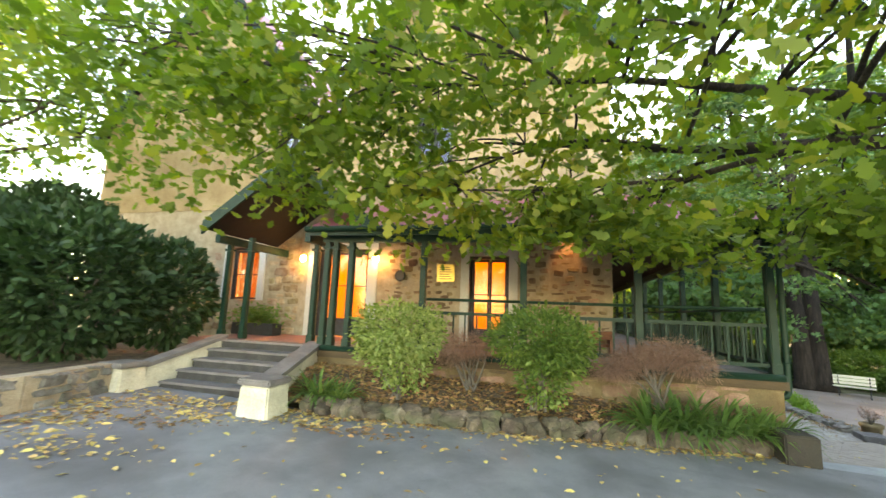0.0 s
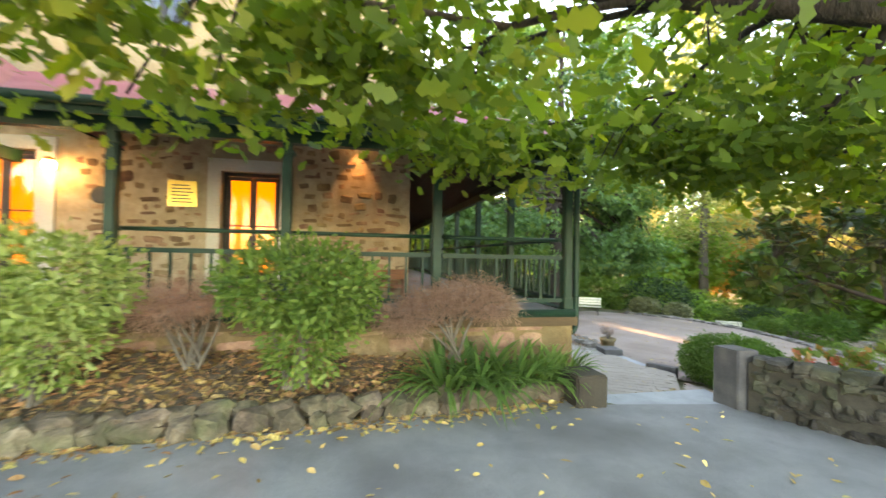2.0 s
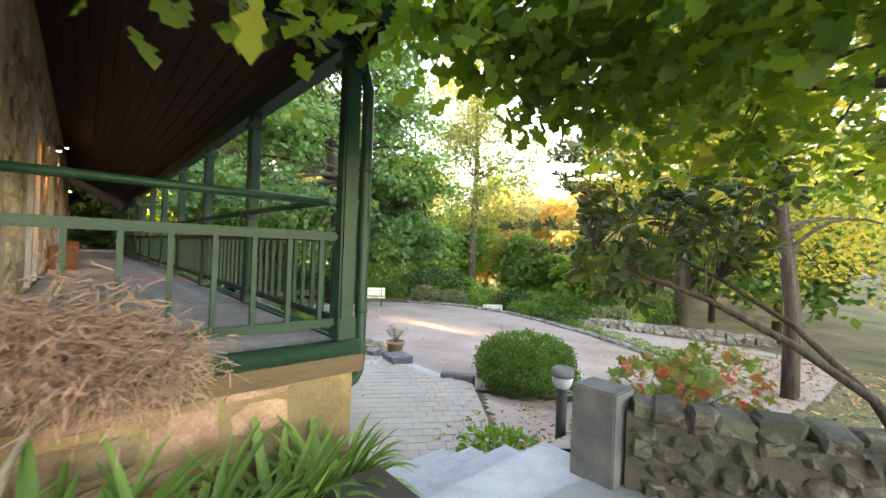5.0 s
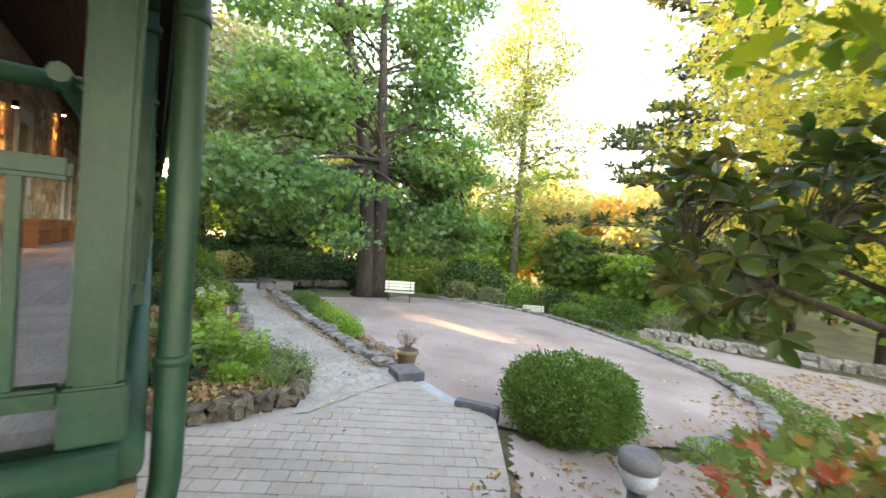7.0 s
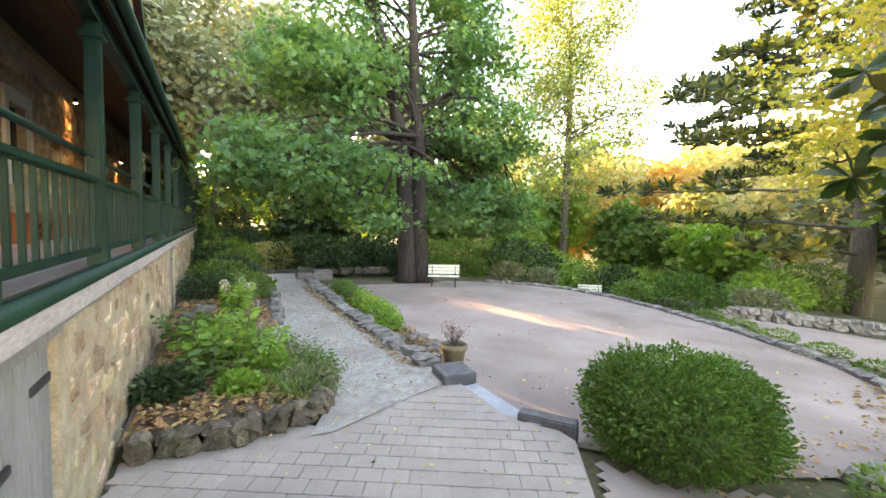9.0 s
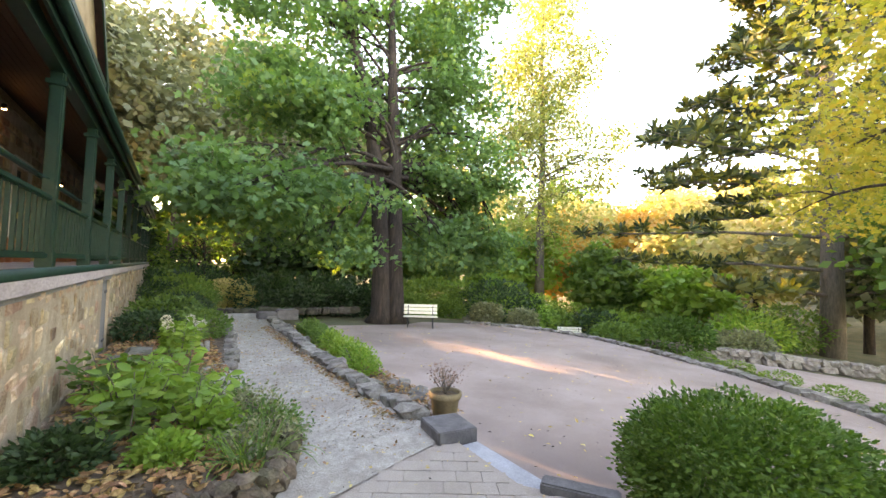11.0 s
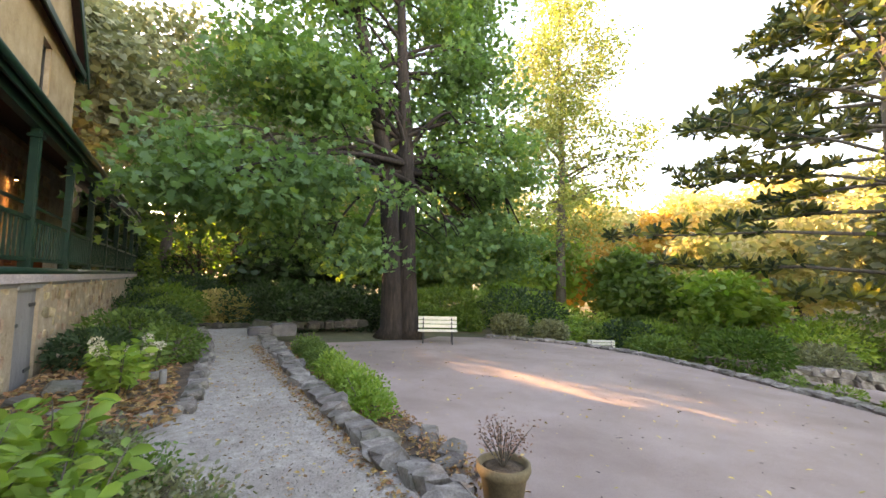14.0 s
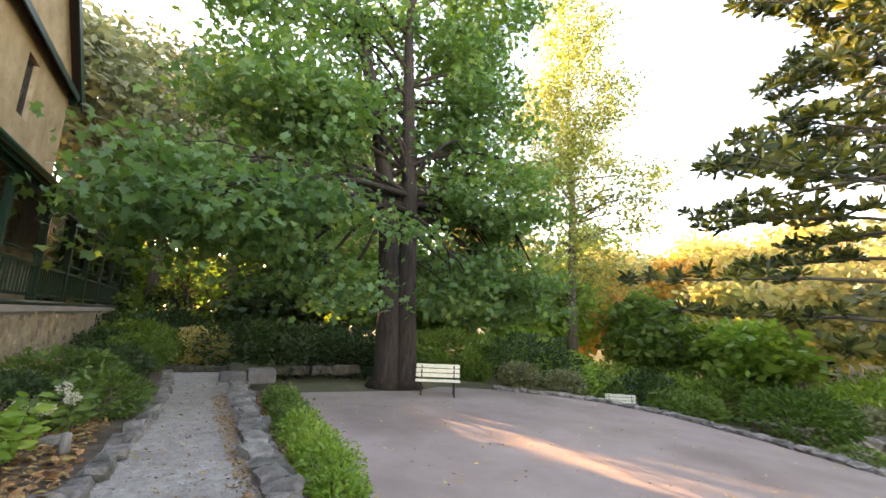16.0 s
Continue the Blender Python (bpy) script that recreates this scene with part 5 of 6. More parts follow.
tree("poplar_tree", "tall slender poplar turning yellow", "tree", (28.2, 30.6, -2.9),
     [[(0, 0, 0, 0.4), (0, 0.1, 6, 0.32), (0.2, 0.1, 12, 0.24), (0.1, 0.3, 20, 0.12), (0.2, 0.2, 27, 0.04)]],
     [(0, 0, 8, 3.8, 3.8, 3.0), (0.2, 0, 14, 4.0, 4.0, 3.6), (0.3, 0, 20, 3.8, 3.8, 4), (0.2, 0, 26, 3, 3, 3.5), (-1.5, 1.5, 17, 3, 3, 5), (3.6, -3, 11.5, 1.3, 1.3, 1.4), (4.4, -3.6, 14.0, 1.3, 1, 1.2)],
     760, 36, 0.25, "diamond", L_POPLAR, BARK_GREY, 302, radius=1.3, limbs=50, limb_r=0.1)


def pine(base, height, seed):
    """A layered conifer: level limbs that carry upturned tufts of needles."""
    rng = np.random.default_rng(seed)
    ob = thing("pine_tree", "tall dark pine with layered boughs, golden sunlight in its needle colours", "tree", base)
    bm = bmesh.new()
    tube(bm, [(0, 0, 0), (0.1, 0, 6), (0.0, 0.1, 12), (0.1, 0, 18), (0, 0, height)], [0.5, 0.42, 0.34, 0.2, 0.03], 12)
    tufts = []
    z = 3.5
    while z < height - 1:
        reach = 12.0 * (1 - (z / (height + 6)) ** 2.0) * rng.uniform(0.75, 1.1)
        a0 = rng.uniform(0, math.tau)
        boughs = 5 if z > 8.5 else 2
        for k in range(boughs):
            a1 = a0 + k * math.tau / boughs + rng.uniform(-.3, .3)
            r = reach * rng.uniform(0.6, 1.05)
            d = np.array((math.cos(a1), math.sin(a1), 0))
            s = np.array((-d[1], d[0], 0))
            way = [(0, 0, z), tuple(d * r * 0.35 + (0, 0, z + 0.3)), tuple(d * r * 0.7 + (0, 0, z + 0.25)), tuple(d * r + (0, 0, z + 0.45))]
            tube(bm, way, [0.1, 0.07, 0.045, 0.015], 5, cap=False)
            for t in np.arange(0.4, 1.03, 0.09):
                for side in (-1, 1):
                    out = rng.uniform(0.2, 1.5) * (1.15 - t * 0.55)
                    p = d * r * t + s * side * out + np.array((0, 0, z + 0.25 + rng.uniform(-.1, .25)))
                    tube(bm, [tuple(d * r * (t - 0.06) + (0, 0, z + 0.25)), tuple(p)], [0.02, 0.008], 4, cap=False)
                    tufts.append(p)
        z += rng.uniform(1.0, 1.7)
    part("trunk", bm, BARK_GREY, ob)
    t = np.array(tufts)
    t = np.repeat(t, 30, axis=0)
    w = rng.normal(size=t.shape)
    w[:, 2] = abs(w[:, 2]) * 1.1 - 0.2
    w /= np.linalg.norm(w, axis=1, keepdims=True)
    t = t + w * rng.uniform(0.0, 0.22, size=(len(t), 1))
    mesh_part("crown", leaf_mesh("crown", t, 0.42, "pine", L_PINE, seed, 0, 0.0, w * 2.0), L_PINE, ob)


pine((30.6, 14.2, -3.4), 26, 303)

# the tree that hangs over the drive
oak = tree("oak_tree", "broad oak whose leafy boughs hang over the drive", "tree", (8.6, 2.4, -0.3),
     [[(0, 0, 0, 0.45), (0, 0, 1, 0.36), (-0.2, 0.1, 3, 0.32), (-0.6, 0.3, 5, 0.25), (-1.5, 0.5, 8, 0.1)],
      [(-0.3, 0.1, 2.6, 0.2), (-2.5, 0.8, 3.1, 0.13), (-5.0, 1.6, 3.35, 0.08), (-7.2, 2.4, 3.7, 0.04), (-9.5, 3.0, 4.2, 0.015)],
      [(-0.4, 0.2, 4.0, 0.16), (-3.0, 1.5, 4.3, 0.09), (-5.2, 2.1, 3.9, 0.06), (-7.9, 1.7, 4.2, 0.035), (-10.6, 2.2, 4.7, 0.014)]],
     [(-3.6, 1.6, 2.7, 2.2, 1.0, 0.65), (-6.5, 2.6, 2.8, 2.4, 1.2, 0.7), (-9.0, 2.6, 3.1, 2.2, 1.1, 0.8), (-11.0, 2.4, 3.6, 1.8, 1.1, 0.8), (-3.0, 2.4, 3.4, 2.6, 1.6, 0.9), (-7.0, 1.2, 3.9, 3.4, 1.8, 0.9), (-5.0, 0.5, 4.8, 3.5, 2.0, 1.0), (-10.0, 1.0, 4.6, 3.0, 1.8, 0.9), (-2, 0, 4.4, 2.6, 2.0, 1.0), (-1.0, 1.8, 2.9, 1.6, 1.2, 0.8), (-12.1, 1.1, 3.7, 1.6, 1.3, 0.8), (-13.2, 0.8, 4.6, 2.0, 1.4, 0.9), (-11.6, 2.2, 4.4, 1.8, 1.2, 0.8), (-10.0, 2.4, 5.2, 2.5, 1.5, 0.9), (-5.0, 3.4, 3.9, 1.3, 1.0, 0.5), (-3.9, 2.4, 3.9, 1.4, 1.2, 0.6), (-2.5, 3.2, 4.3, 1.8, 1.3, 0.8), (-1.5, 1.5, 3.6, 1.6, 1.4, 0.8)],
     740, 31, 0.15, "oak", L_OVER, BARK_DARK, 304, radius=0.64, limbs=90, limb_r=0.034, droop=0.3, floor=2.5, nearest=True, squash=0.3, flat=0.5)
LOW_BOUGHS = [(-5.4, 4.3, 3.4, 0.9, 0.5, 0.4), (-4.5, 3.9, 3.15, 0.8, 0.6, 0.45), (-3.3, 3.5, 2.8, 0.8, 0.6, 0.4), (-4.5, 3.2, 2.95, 0.7, 0.5, 0.35), (-6.7, 4.3, 3.15, 0.7, 0.4, 0.25), (-9.0, 1.9, 2.9, 0.75, 0.5, 0.25), (-8.3, 2.5, 2.95, 0.7, 0.5, 0.25), (-7.3, 3.6, 2.85, 0.6, 0.4, 0.22), (-9.9, 1.5, 3.0, 0.7, 0.5, 0.28)]
rng = np.random.default_rng(331)
mids, _ = clumps(rng, LOW_BOUGHS, 150)
bm = bmesh.new()
tube(bm, [(-0.3, 0.15, 3.0), (-1.6, 1.7, 3.2), (-3.0, 3.0, 3.05), (-4.4, 3.7, 3.3), (-5.8, 4.2, 3.45), (-6.8, 4.4, 3.3)], [0.12, 0.07, 0.045, 0.03, 0.018, 0.006], 8)
tube(bm, [(-3.0, 1.5, 4.3), (-5.4, 1.7, 3.7), (-7.3, 2.2, 3.3), (-8.8, 1.9, 3.15), (-10.2, 1.5, 3.1)], [0.05, 0.036, 0.025, 0.015, 0.005], 8)
for q in mids[::2]:
    foot = min([(-2.3, 2.35, 3.12), (-3.0, 3.0, 3.05), (-3.7, 3.35, 3.18), (-4.4, 3.7, 3.3), (-5.1, 3.95, 3.38), (-5.8, 4.2, 3.45), (-6.8, 4.4, 3.3), (-7.3, 2.2, 3.3), (-8.0, 2.05, 3.22), (-8.8, 1.9, 3.15), (-9.5, 1.7, 3.12)], key=lambda p: ((np.array(p) - q) ** 2).sum())
    tube(bm, bent(foot, q, rng), np.linspace(0.013, 0.004, 5), 5, cap=False)
part("bough", bm, BARK, oak)
mesh_part("low_foliage", leaf_mesh("low_foliage", spray(rng, mids, 24, 0.42, 0.35), 0.165, "oak", L_OVER, 332, 0.25, 0.4), L_OVER, oak)
# magnolia behind the rubble wall
def magnolia(base, seed):
    """A small leaning tree whose big glossy leaves sit in whorls at the ends of its twigs."""
    rng = np.random.default_rng(seed)
    ob = thing("magnolia_tree", "glossy dark-leaved magnolia leaning over the rubble wall", "tree", base)
    stem = [(0, 0, 0), (-0.3, 0.3, 0.6), (-0.7, 0.9, 1.1), (-1.0, 1.6, 1.5), (-1.15, 2.3, 1.75), (-1.2, 2.9, 2.0)]
    side = [(-0.3, 0.3, 0.6), (0.1, 1.0, 1.2), (0.2, 1.8, 1.7), (0.3, 2.6, 2.1), (0.35, 3.2, 2.5)]
    bm = bmesh.new()
    tube(bm, stem, [0.07, 0.05, 0.042, 0.034, 0.024, 0.01], 8)
    tube(bm, side, [0.045, 0.036, 0.03, 0.02, 0.008], 8)
    nodes = np.array(stem[2:] + side[1:])
    mids, _ = clumps(rng, [(-1.45, 2.45, 1.75, 0.55, 0.5, 0.5), (-1.2, 2.9, 2.3, 0.6, 0.5, 0.5), (-0.9, 2.2, 2.6, 0.9, 0.7, 0.5), (-0.3, 2.8, 1.7, 0.7, 0.6, 0.5), (0.3, 3.2, 2.4, 0.9, 0.8, 0.7), (0.4, 1.8, 2.3, 0.9, 0.8, 0.6), (-0.2, 1.6, 2.9, 1.0, 0.8, 0.5)], 135)
    pts, out = [], []
    for q in mids:
        foot = nodes[np.argmin(((nodes - q) ** 2).sum(1))]
        way = bent(foot, q, rng, 0.1, 5)
        tube(bm, way, np.linspace(0.009, 0.004, 5), 5, cap=False)
        d = np.array(way[4]) - np.array(way[2])
        d = d / (np.linalg.norm(d) + 1e-6) + (0, 0, 0.35)
        d /= np.linalg.norm(d)
        u = np.cross(d, (0.3, 0.5, 0.8))
        u /= np.linalg.norm(u)
        v = np.cross(d, u)
        n = int(rng.integers(9, 15))
        for k in range(n):
            a1 = k * 2.4 + rng.uniform(-0.3, 0.3)
            rise = rng.uniform(-0.35, 0.75)
            pts.append(q - d * 0.06 * k / n)
            out.append((u * math.cos(a1) + v * math.sin(a1) + d * rise) * 4.0)
    part("trunk", bm, BARK, ob)
    mesh_part("crown", leaf_mesh("crown", np.array(pts), 0.2, "magnolia", L_MAGNOLIA, seed + 1, 0.0, 0.55, np.array(out), 0.25), L_MAGNOLIA, ob)


magnolia((8.2, 4.6, -0.5), 305)

# ---- backdrop trees and shrubs ----
rng = np.random.default_rng(9)


def back_tree(x, y, h, r, material, seed, leaf=0.34, label="garden tree with a rounded green crown", count=130, per=40, low=0.25):
    z = z_lower(x, y) - 0.1
    tree("garden_tree", label, "tree", (x, y, z), [[(0, 0, 0, 0.05 * r + 0.05), (0.1, 0, h * 0.35, 0.04 * r + 0.04), (0, 0.1, h * 0.8, 0.05)]],
         [(0, 0, h * (0.55 + low * 0.2), r, r, h * 0.32), (r * 0.4, 0.3 * r, h * (0.4 + low * 0.2), r * 0.7, r * 0.7, h * 0.22), (-r * 0.45, -0.2 * r, h * 0.45, r * 0.65, r * 0.65, h * 0.25), (0.1 * r, 0, h * 0.82, r * 0.6, r * 0.6, h * 0.18)],
         count, per, leaf, "diamond", material, BARK, seed, radius=0.35 * r, limbs=14, limb_r=0.08)




def gum(x, y, h, r, seed):
    tree("gum_tree", "tall grey-green gum with bare lower trunk", "tree", (x, y, z_lower(x, y) - 0.1), [[(0, 0, 0, 0.3), (0.3, 0, h * 0.4, 0.24), (0.1, 0.3, h * 0.9, 0.06)]],
         [(0, 0, h * 0.75, r, r, h * 0.2), (r * 0.6, 0, h * 0.62, r * 0.6, r * 0.6, h * 0.12), (-r * 0.6, 0.5, h * 0.64, r * 0.6, r * 0.6, h * 0.12), (0, 0, h * 0.93, r * 0.7, r * 0.7, h * 0.12)],
         150, 40, 0.42, "diamond", L_GREY, BARK_GREY, seed, radius=0.4 * r, limbs=20, limb_r=0.1, group="gum trees")


for i, (x, y, h, r) in enumerate(((5.0, 40, 17, 4.5), (10, 45, 20, 5), (-1, 42, 18, 5), (15, 41, 17, 4.5), (-5, 48, 20, 6), (7, 52, 22, 6), (18, 50, 21, 6), (0.5, 33.8, 14, 2.5), (4.0, 35.5, 11, 3.2), (7.4, 36.5, 12, 3.4), (9.5, 40, 13, 3.4))):
    gum(x, y, h, r, 380 + i)
GREEN_L, YEL_L, ORA_L, GREY_L, DARK_L = "garden tree with a green crown", "garden tree turning golden yellow", "garden tree turning orange", "tall grey-green gum tree", "dark evergreen garden tree"
for i, (x, y, h, r, m, lab) in enumerate((
        (0.8, 35.6, 6.5, 2.2, L_DARK, DARK_L), (-2.5, 37, 7, 3, L_DARK, DARK_L), (11.5, 36, 8, 2.8, L_MID, GREEN_L), (1.8, 38.8, 7, 1.6, L_MID, GREEN_L), (14, 38, 9, 3.0, L_YELLOW, YEL_L), (-9, 54, 6.5, 3.4, L_YELLOW, YEL_L), (-4, 56, 6.5, 3.4, L_MID, GREEN_L), (1, 54, 6, 3.4, L_YELLOW, YEL_L), (6, 56, 6.5, 3.4, L_YELLOW, YEL_L), (11, 55, 7, 3.6, L_MID, GREEN_L), (2.0, 33.8, 4.0, 1.4, L_DARK, DARK_L), (17, 37, 8, 3.2, L_LIME, GREEN_L),
        (20, 34, 7, 3.0, L_MID, GREEN_L), (26, 33, 6.5, 2.6, L_LIME, GREEN_L), (30, 34, 9, 3.4, L_LIME, GREEN_L), (36, 36, 11, 3.6, L_ORANGE, ORA_L), (44, 40, 13, 4.5, L_YELLOW, YEL_L),
        (52, 42, 14, 5, L_YELLOW, YEL_L), (48, 34, 12, 4.5, L_ORANGE, ORA_L), (58, 36, 15, 5.5, L_YELLOW, YEL_L), (31.8, 27.5, 6.8, 3.0, L_MID, GREEN_L), (33.8, 22.6, 5.4, 3.0, L_LIME, GREEN_L), (38, 26, 8.5, 3.4, L_YELLOW, YEL_L), (44, 22, 10, 4.5, L_YELLOW, YEL_L),
        (36, 14, 9, 4, L_GREY, GREY_L), (46, 14, 14, 5, L_YELLOW, YEL_L), (28, 9, 9, 3.6, L_MID, GREEN_L), (38, 4, 12, 5, L_YELLOW, YEL_L), (30, -3, 12, 5, L_MID, GREEN_L), (24, 2, 7, 3, L_YELLOW, YEL_L),
        (14, 34, 6, 3.0, L_MID, GREEN_L), (10.2, 32, 5, 2.4, L_DARK, DARK_L), (64, 30, 17, 6, L_YELLOW, YEL_L), (60, 20, 16, 6, L_GREY, GREY_L), (72, 44, 18, 7, L_YELLOW, YEL_L), (80, 34, 19, 7, L_ORANGE, ORA_L), (84, 22, 20, 8, L_YELLOW, YEL_L), (76, 10, 19, 7, L_MID, GREEN_L), (66, 0, 17, 7, L_YELLOW, YEL_L), (58, 54, 19, 7, L_MID, GREEN_L), (46, 60, 20, 7, L_YELLOW, YEL_L), (22, 46, 18, 5, L_MID, GREEN_L), (34, 50, 18, 6, L_YELLOW, YEL_L))):
    back_tree(x, y, h, r, m, 400 + i, 0.2 + 0.009 * math.hypot(x - 5, y - 10), lab)
for i, (x, y, s, m) in enumerate(((8.6, 25.5, 1.1, L_DARK), (9.8, 26.5, 1.3, L_DARK), (11, 26, 1.2, L_DARK), (7.6, 27, 1.4, L_DARK), (13.2, 26.5, 1.2, L_MID), (14.6, 26.0, 0.9, L_MID), (16.2, 25.6, 0.9, L_MID), (17.5, 24, 0.8, L_GREY), (18.6, 22.6, 0.7, L_GREY), (20, 26, 2.2, L_DARK), (22.5, 26.5, 2.0, L_LIME), (20.0, 18.5, 0.8, L_MID), (19.2, 15.6, 1.1, L_BOX), (25, 22, 1.2, L_MID), (27, 27, 1.9, L_LIME), (23, 15, 1.0, L_GREY), (6.3, 27.5, 1.0, L_YELLOW), (4.6, 27, 1.2, L_MID), (26, 16, 1.6, L_LIME), (30, 16, 2.0, L_MID), (24, 25.5, 1.5, L_MID), (26, 24, 1.7, L_DARK), (28, 23.5, 1.7, L_LIME), (30, 25.5, 2.0, L_MID), (26.5, 30, 2.2, L_LIME), (21.8, 28.5, 2.0, L_MID), (33, 28, 2.4, L_LIME), (34, 22, 2.2, L_YELLOW), (3.2, 29.5, 1.2, L_DARK), (5.4, 29.2, 1.4, L_DARK), (8.8, 28.6, 1.5, L_DARK), (10.6, 28.8, 1.5, L_DARK), (12.6, 28.6, 1.5, L_DARK), (14.6, 28.6, 1.6, L_MID), (16.8, 28.2, 1.7, L_MID), (18.8, 28.0, 1.8, L_MID), (24.6, 28.5, 2.0, L_MID), (29.5, 22, 1.8, L_MID), (33, 19, 2.0, L_GREY))):
    bush("garden_shrub", "loose green garden shrub", (x, y, z_lower(x, y) - 0.08), [(0, 0, s * 0.55, s, s, s * 0.6), (s * 0.5, 0.3 * s, s * 0.4, s * 0.7, s * 0.7, s * 0.45)], 2600, 0.1 + 0.05 * s, "oval", m, 500 + i, group="garden shrubs", clump=0.05)


# ---- things ----
def park_bench(at, yaw):
    ob = thing("garden_bench", "cream slatted garden bench with iron legs", "bench", at, "garden benches")
    ob.rotation_euler = (0, 0, radians(yaw))
    for i in range(3):
        part("back_slat", bx(-0.65, 0.2 + 0.03 * i, 0.48 + 0.13 * i, 0.65, 0.225 + 0.03 * i, 0.59 + 0.13 * i, bevel=0.006), BENCH_WHITE, ob)
    for i in range(4):
        part("seat_slat", bx(-0.65, -0.25 + 0.11 * i, 0.4, 0.65, -0.155 + 0.11 * i, 0.43, bevel=0.006), BENCH_WHITE, ob)
    for x in (-0.48, 0.48):
        part("leg", tube(bmesh.new(), [(x, -0.3, 0), (x, -0.2, 0.12), (x, -0.2, 0.38), (x, 0.15, 0.39)], 0.022, 6), METAL_DARK, ob)
        part("leg", tube(bmesh.new(), [(x, 0.32, 0), (x, 0.2, 0.15), (x, 0.18, 0.42), (x, 0.29, 0.86)], 0.022, 6), METAL_DARK, ob)
    return ob


bench = park_bench((12.35, 21.75, z_court(12.35, 21.75)), -30)
copy_thing(bench, pose(22.6, 23.0, z_lower(22.6, 23.0) - 0.02, 0, 0, -38))

# ---- more garden ----
tree("plane_tree", "leaning double-trunked tree with yellowing green leaves", "tree", (13.2, 6.3, -1.5),
     [[(-0.15, 0, 0, 0.15), (-0.18, 0, 2, 0.12), (-0.5, 0.3, 5, 0.09), (-0.9, 1, 9, 0.04)], [(0.2, 0, 0, 0.14), (0.22, 0, 2, 0.11), (0.7, 0.4, 5, 0.08), (1.4, 1, 9, 0.03)]],
     [(0.5, 0.5, 7.2, 4.0, 3.6, 1.8), (2.5, 2.5, 5.6, 3.0, 2.8, 1.4), (-2.0, 0.0, 6.0, 2.4, 2.2, 1.2), (4.0, 4.5, 4.6, 2.2, 2.0, 1.1), (3.2, 0, 3.6, 2.0, 2.0, 1.0)],
     300, 62, 0.125, "lobed", L_PLANE, BARK, 306, radius=1.0, limbs=34, limb_r=0.08)
tree("left_tree", "tall loose-leaved tree beyond the drive", "tree", (-13.5, 5.0, 0.0),
     [[(0, 0, 0, 0.3), (0.2, 0, 4, 0.24), (0.1, 0.2, 9, 0.1), (0, 0, 12, 0.03)]],
     [(0, 0, 6.5, 3.0, 3.0, 2.5), (2.6, 0.6, 5.6, 2.4, 2.0, 1.8), (4.4, 0.2, 7.2, 2.6, 2.0, 2.0), (0.6, 0, 10, 3.4, 3, 2)],
     240, 36, 0.2, "oval", L_MID, BARK, 307, radius=1.0, limbs=24, limb_r=0.07)

# low planting under the far trees
for i, (x, y, h, w) in enumerate([(3.4, 33.0, 2.4, 1.3), (5.3, 34.2, 2.7, 1.5), (7.0, 33.0, 2.2, 1.3)]):
    back_tree(x, y, h, w, L_DARK if i % 2 else L_MID, 760 + i, leaf=0.2, label="low spreading evergreen beyond the veranda", count=46, per=40, low=-0.2)
# sparse crowns added across the sun's path, to dapple the streak on the court
back_tree(5.2, 37.5, 7.6, 2.0, L_MID, 766, leaf=0.24, label="loose-crowned small tree added to break up the low sun", count=60, per=26)
back_tree(7.3, 33.2, 5.0, 1.5, L_MID, 769, leaf=0.2, label="loose-crowned small tree added to break up the low sun", count=30, per=22)
back_tree(5.6, 33.8, 4.8, 1.7, L_MID, 768, leaf=0.2, label="loose-crowned small tree added to break up the low sun", count=34, per=22)
back_tree(1.2, 39.0, 6.8, 2.2, L_MID, 767, leaf=0.24, label="loose-crowned small tree added to break up the low sun", count=30, per=26)

# broad-leaved plants in the side bed
def stalk_plant(at, seed, stalks, height, leaf, material, label, heads=0, spread=0.45, category="plant"):
    """Upright stalks, each with pairs of broad leaves; some end in a round flower head."""
    rng = np.random.default_rng(seed)
    ob = thing("hydrangea", label, category, at, "hydrangeas")
    pts, out = [], []
    for i in range(stalks):
        a0 = rng.uniform(0, math.tau)
        r = spread * math.sqrt(rng.uniform())
        top = np.array((math.cos(a0) * r, math.sin(a0) * r, height * rng.uniform(0.7, 1.1)))
        foot = top * (0.4, 0.4, 0)
        stalk = part("stalk", tube(bmesh.new(), bent(foot, top, rng, 0.05, 5), np.linspace(0.008, 0.004, 5), 5), BARK_GREY, ob)
        for k in range(9):
            t = 0.35 + 0.65 * k / 8
            p = foot + (top - foot) * t
            for q in range(3):
                a1 = rng.uniform(0, math.tau)
                d = np.array((math.cos(a1), math.sin(a1), rng.uniform(-0.3, 0.35)))
                pts.append(p + d * 0.03)
                out.append(d * 1.3)
        if i < heads:
            hp = top + np.array((0, 0, 0.03))
            g = rng.normal(size=(110, 3))
            g /= np.linalg.norm(g, axis=1, keepdims=True)
            mesh_part("flower_head", leaf_mesh("flower_head", hp + g * (0.06, 0.06, 0.05), 0.035, "diamond", L_FLOWER, seed + i, 0, 0.2, g), L_FLOWER, stalk, "cream rounded flower head")
    mesh_part("foliage", leaf_mesh("foliage", np.array(pts), leaf, "oval", material, seed, 0.15, 0.5, np.array(out)), material, ob)
    return ob


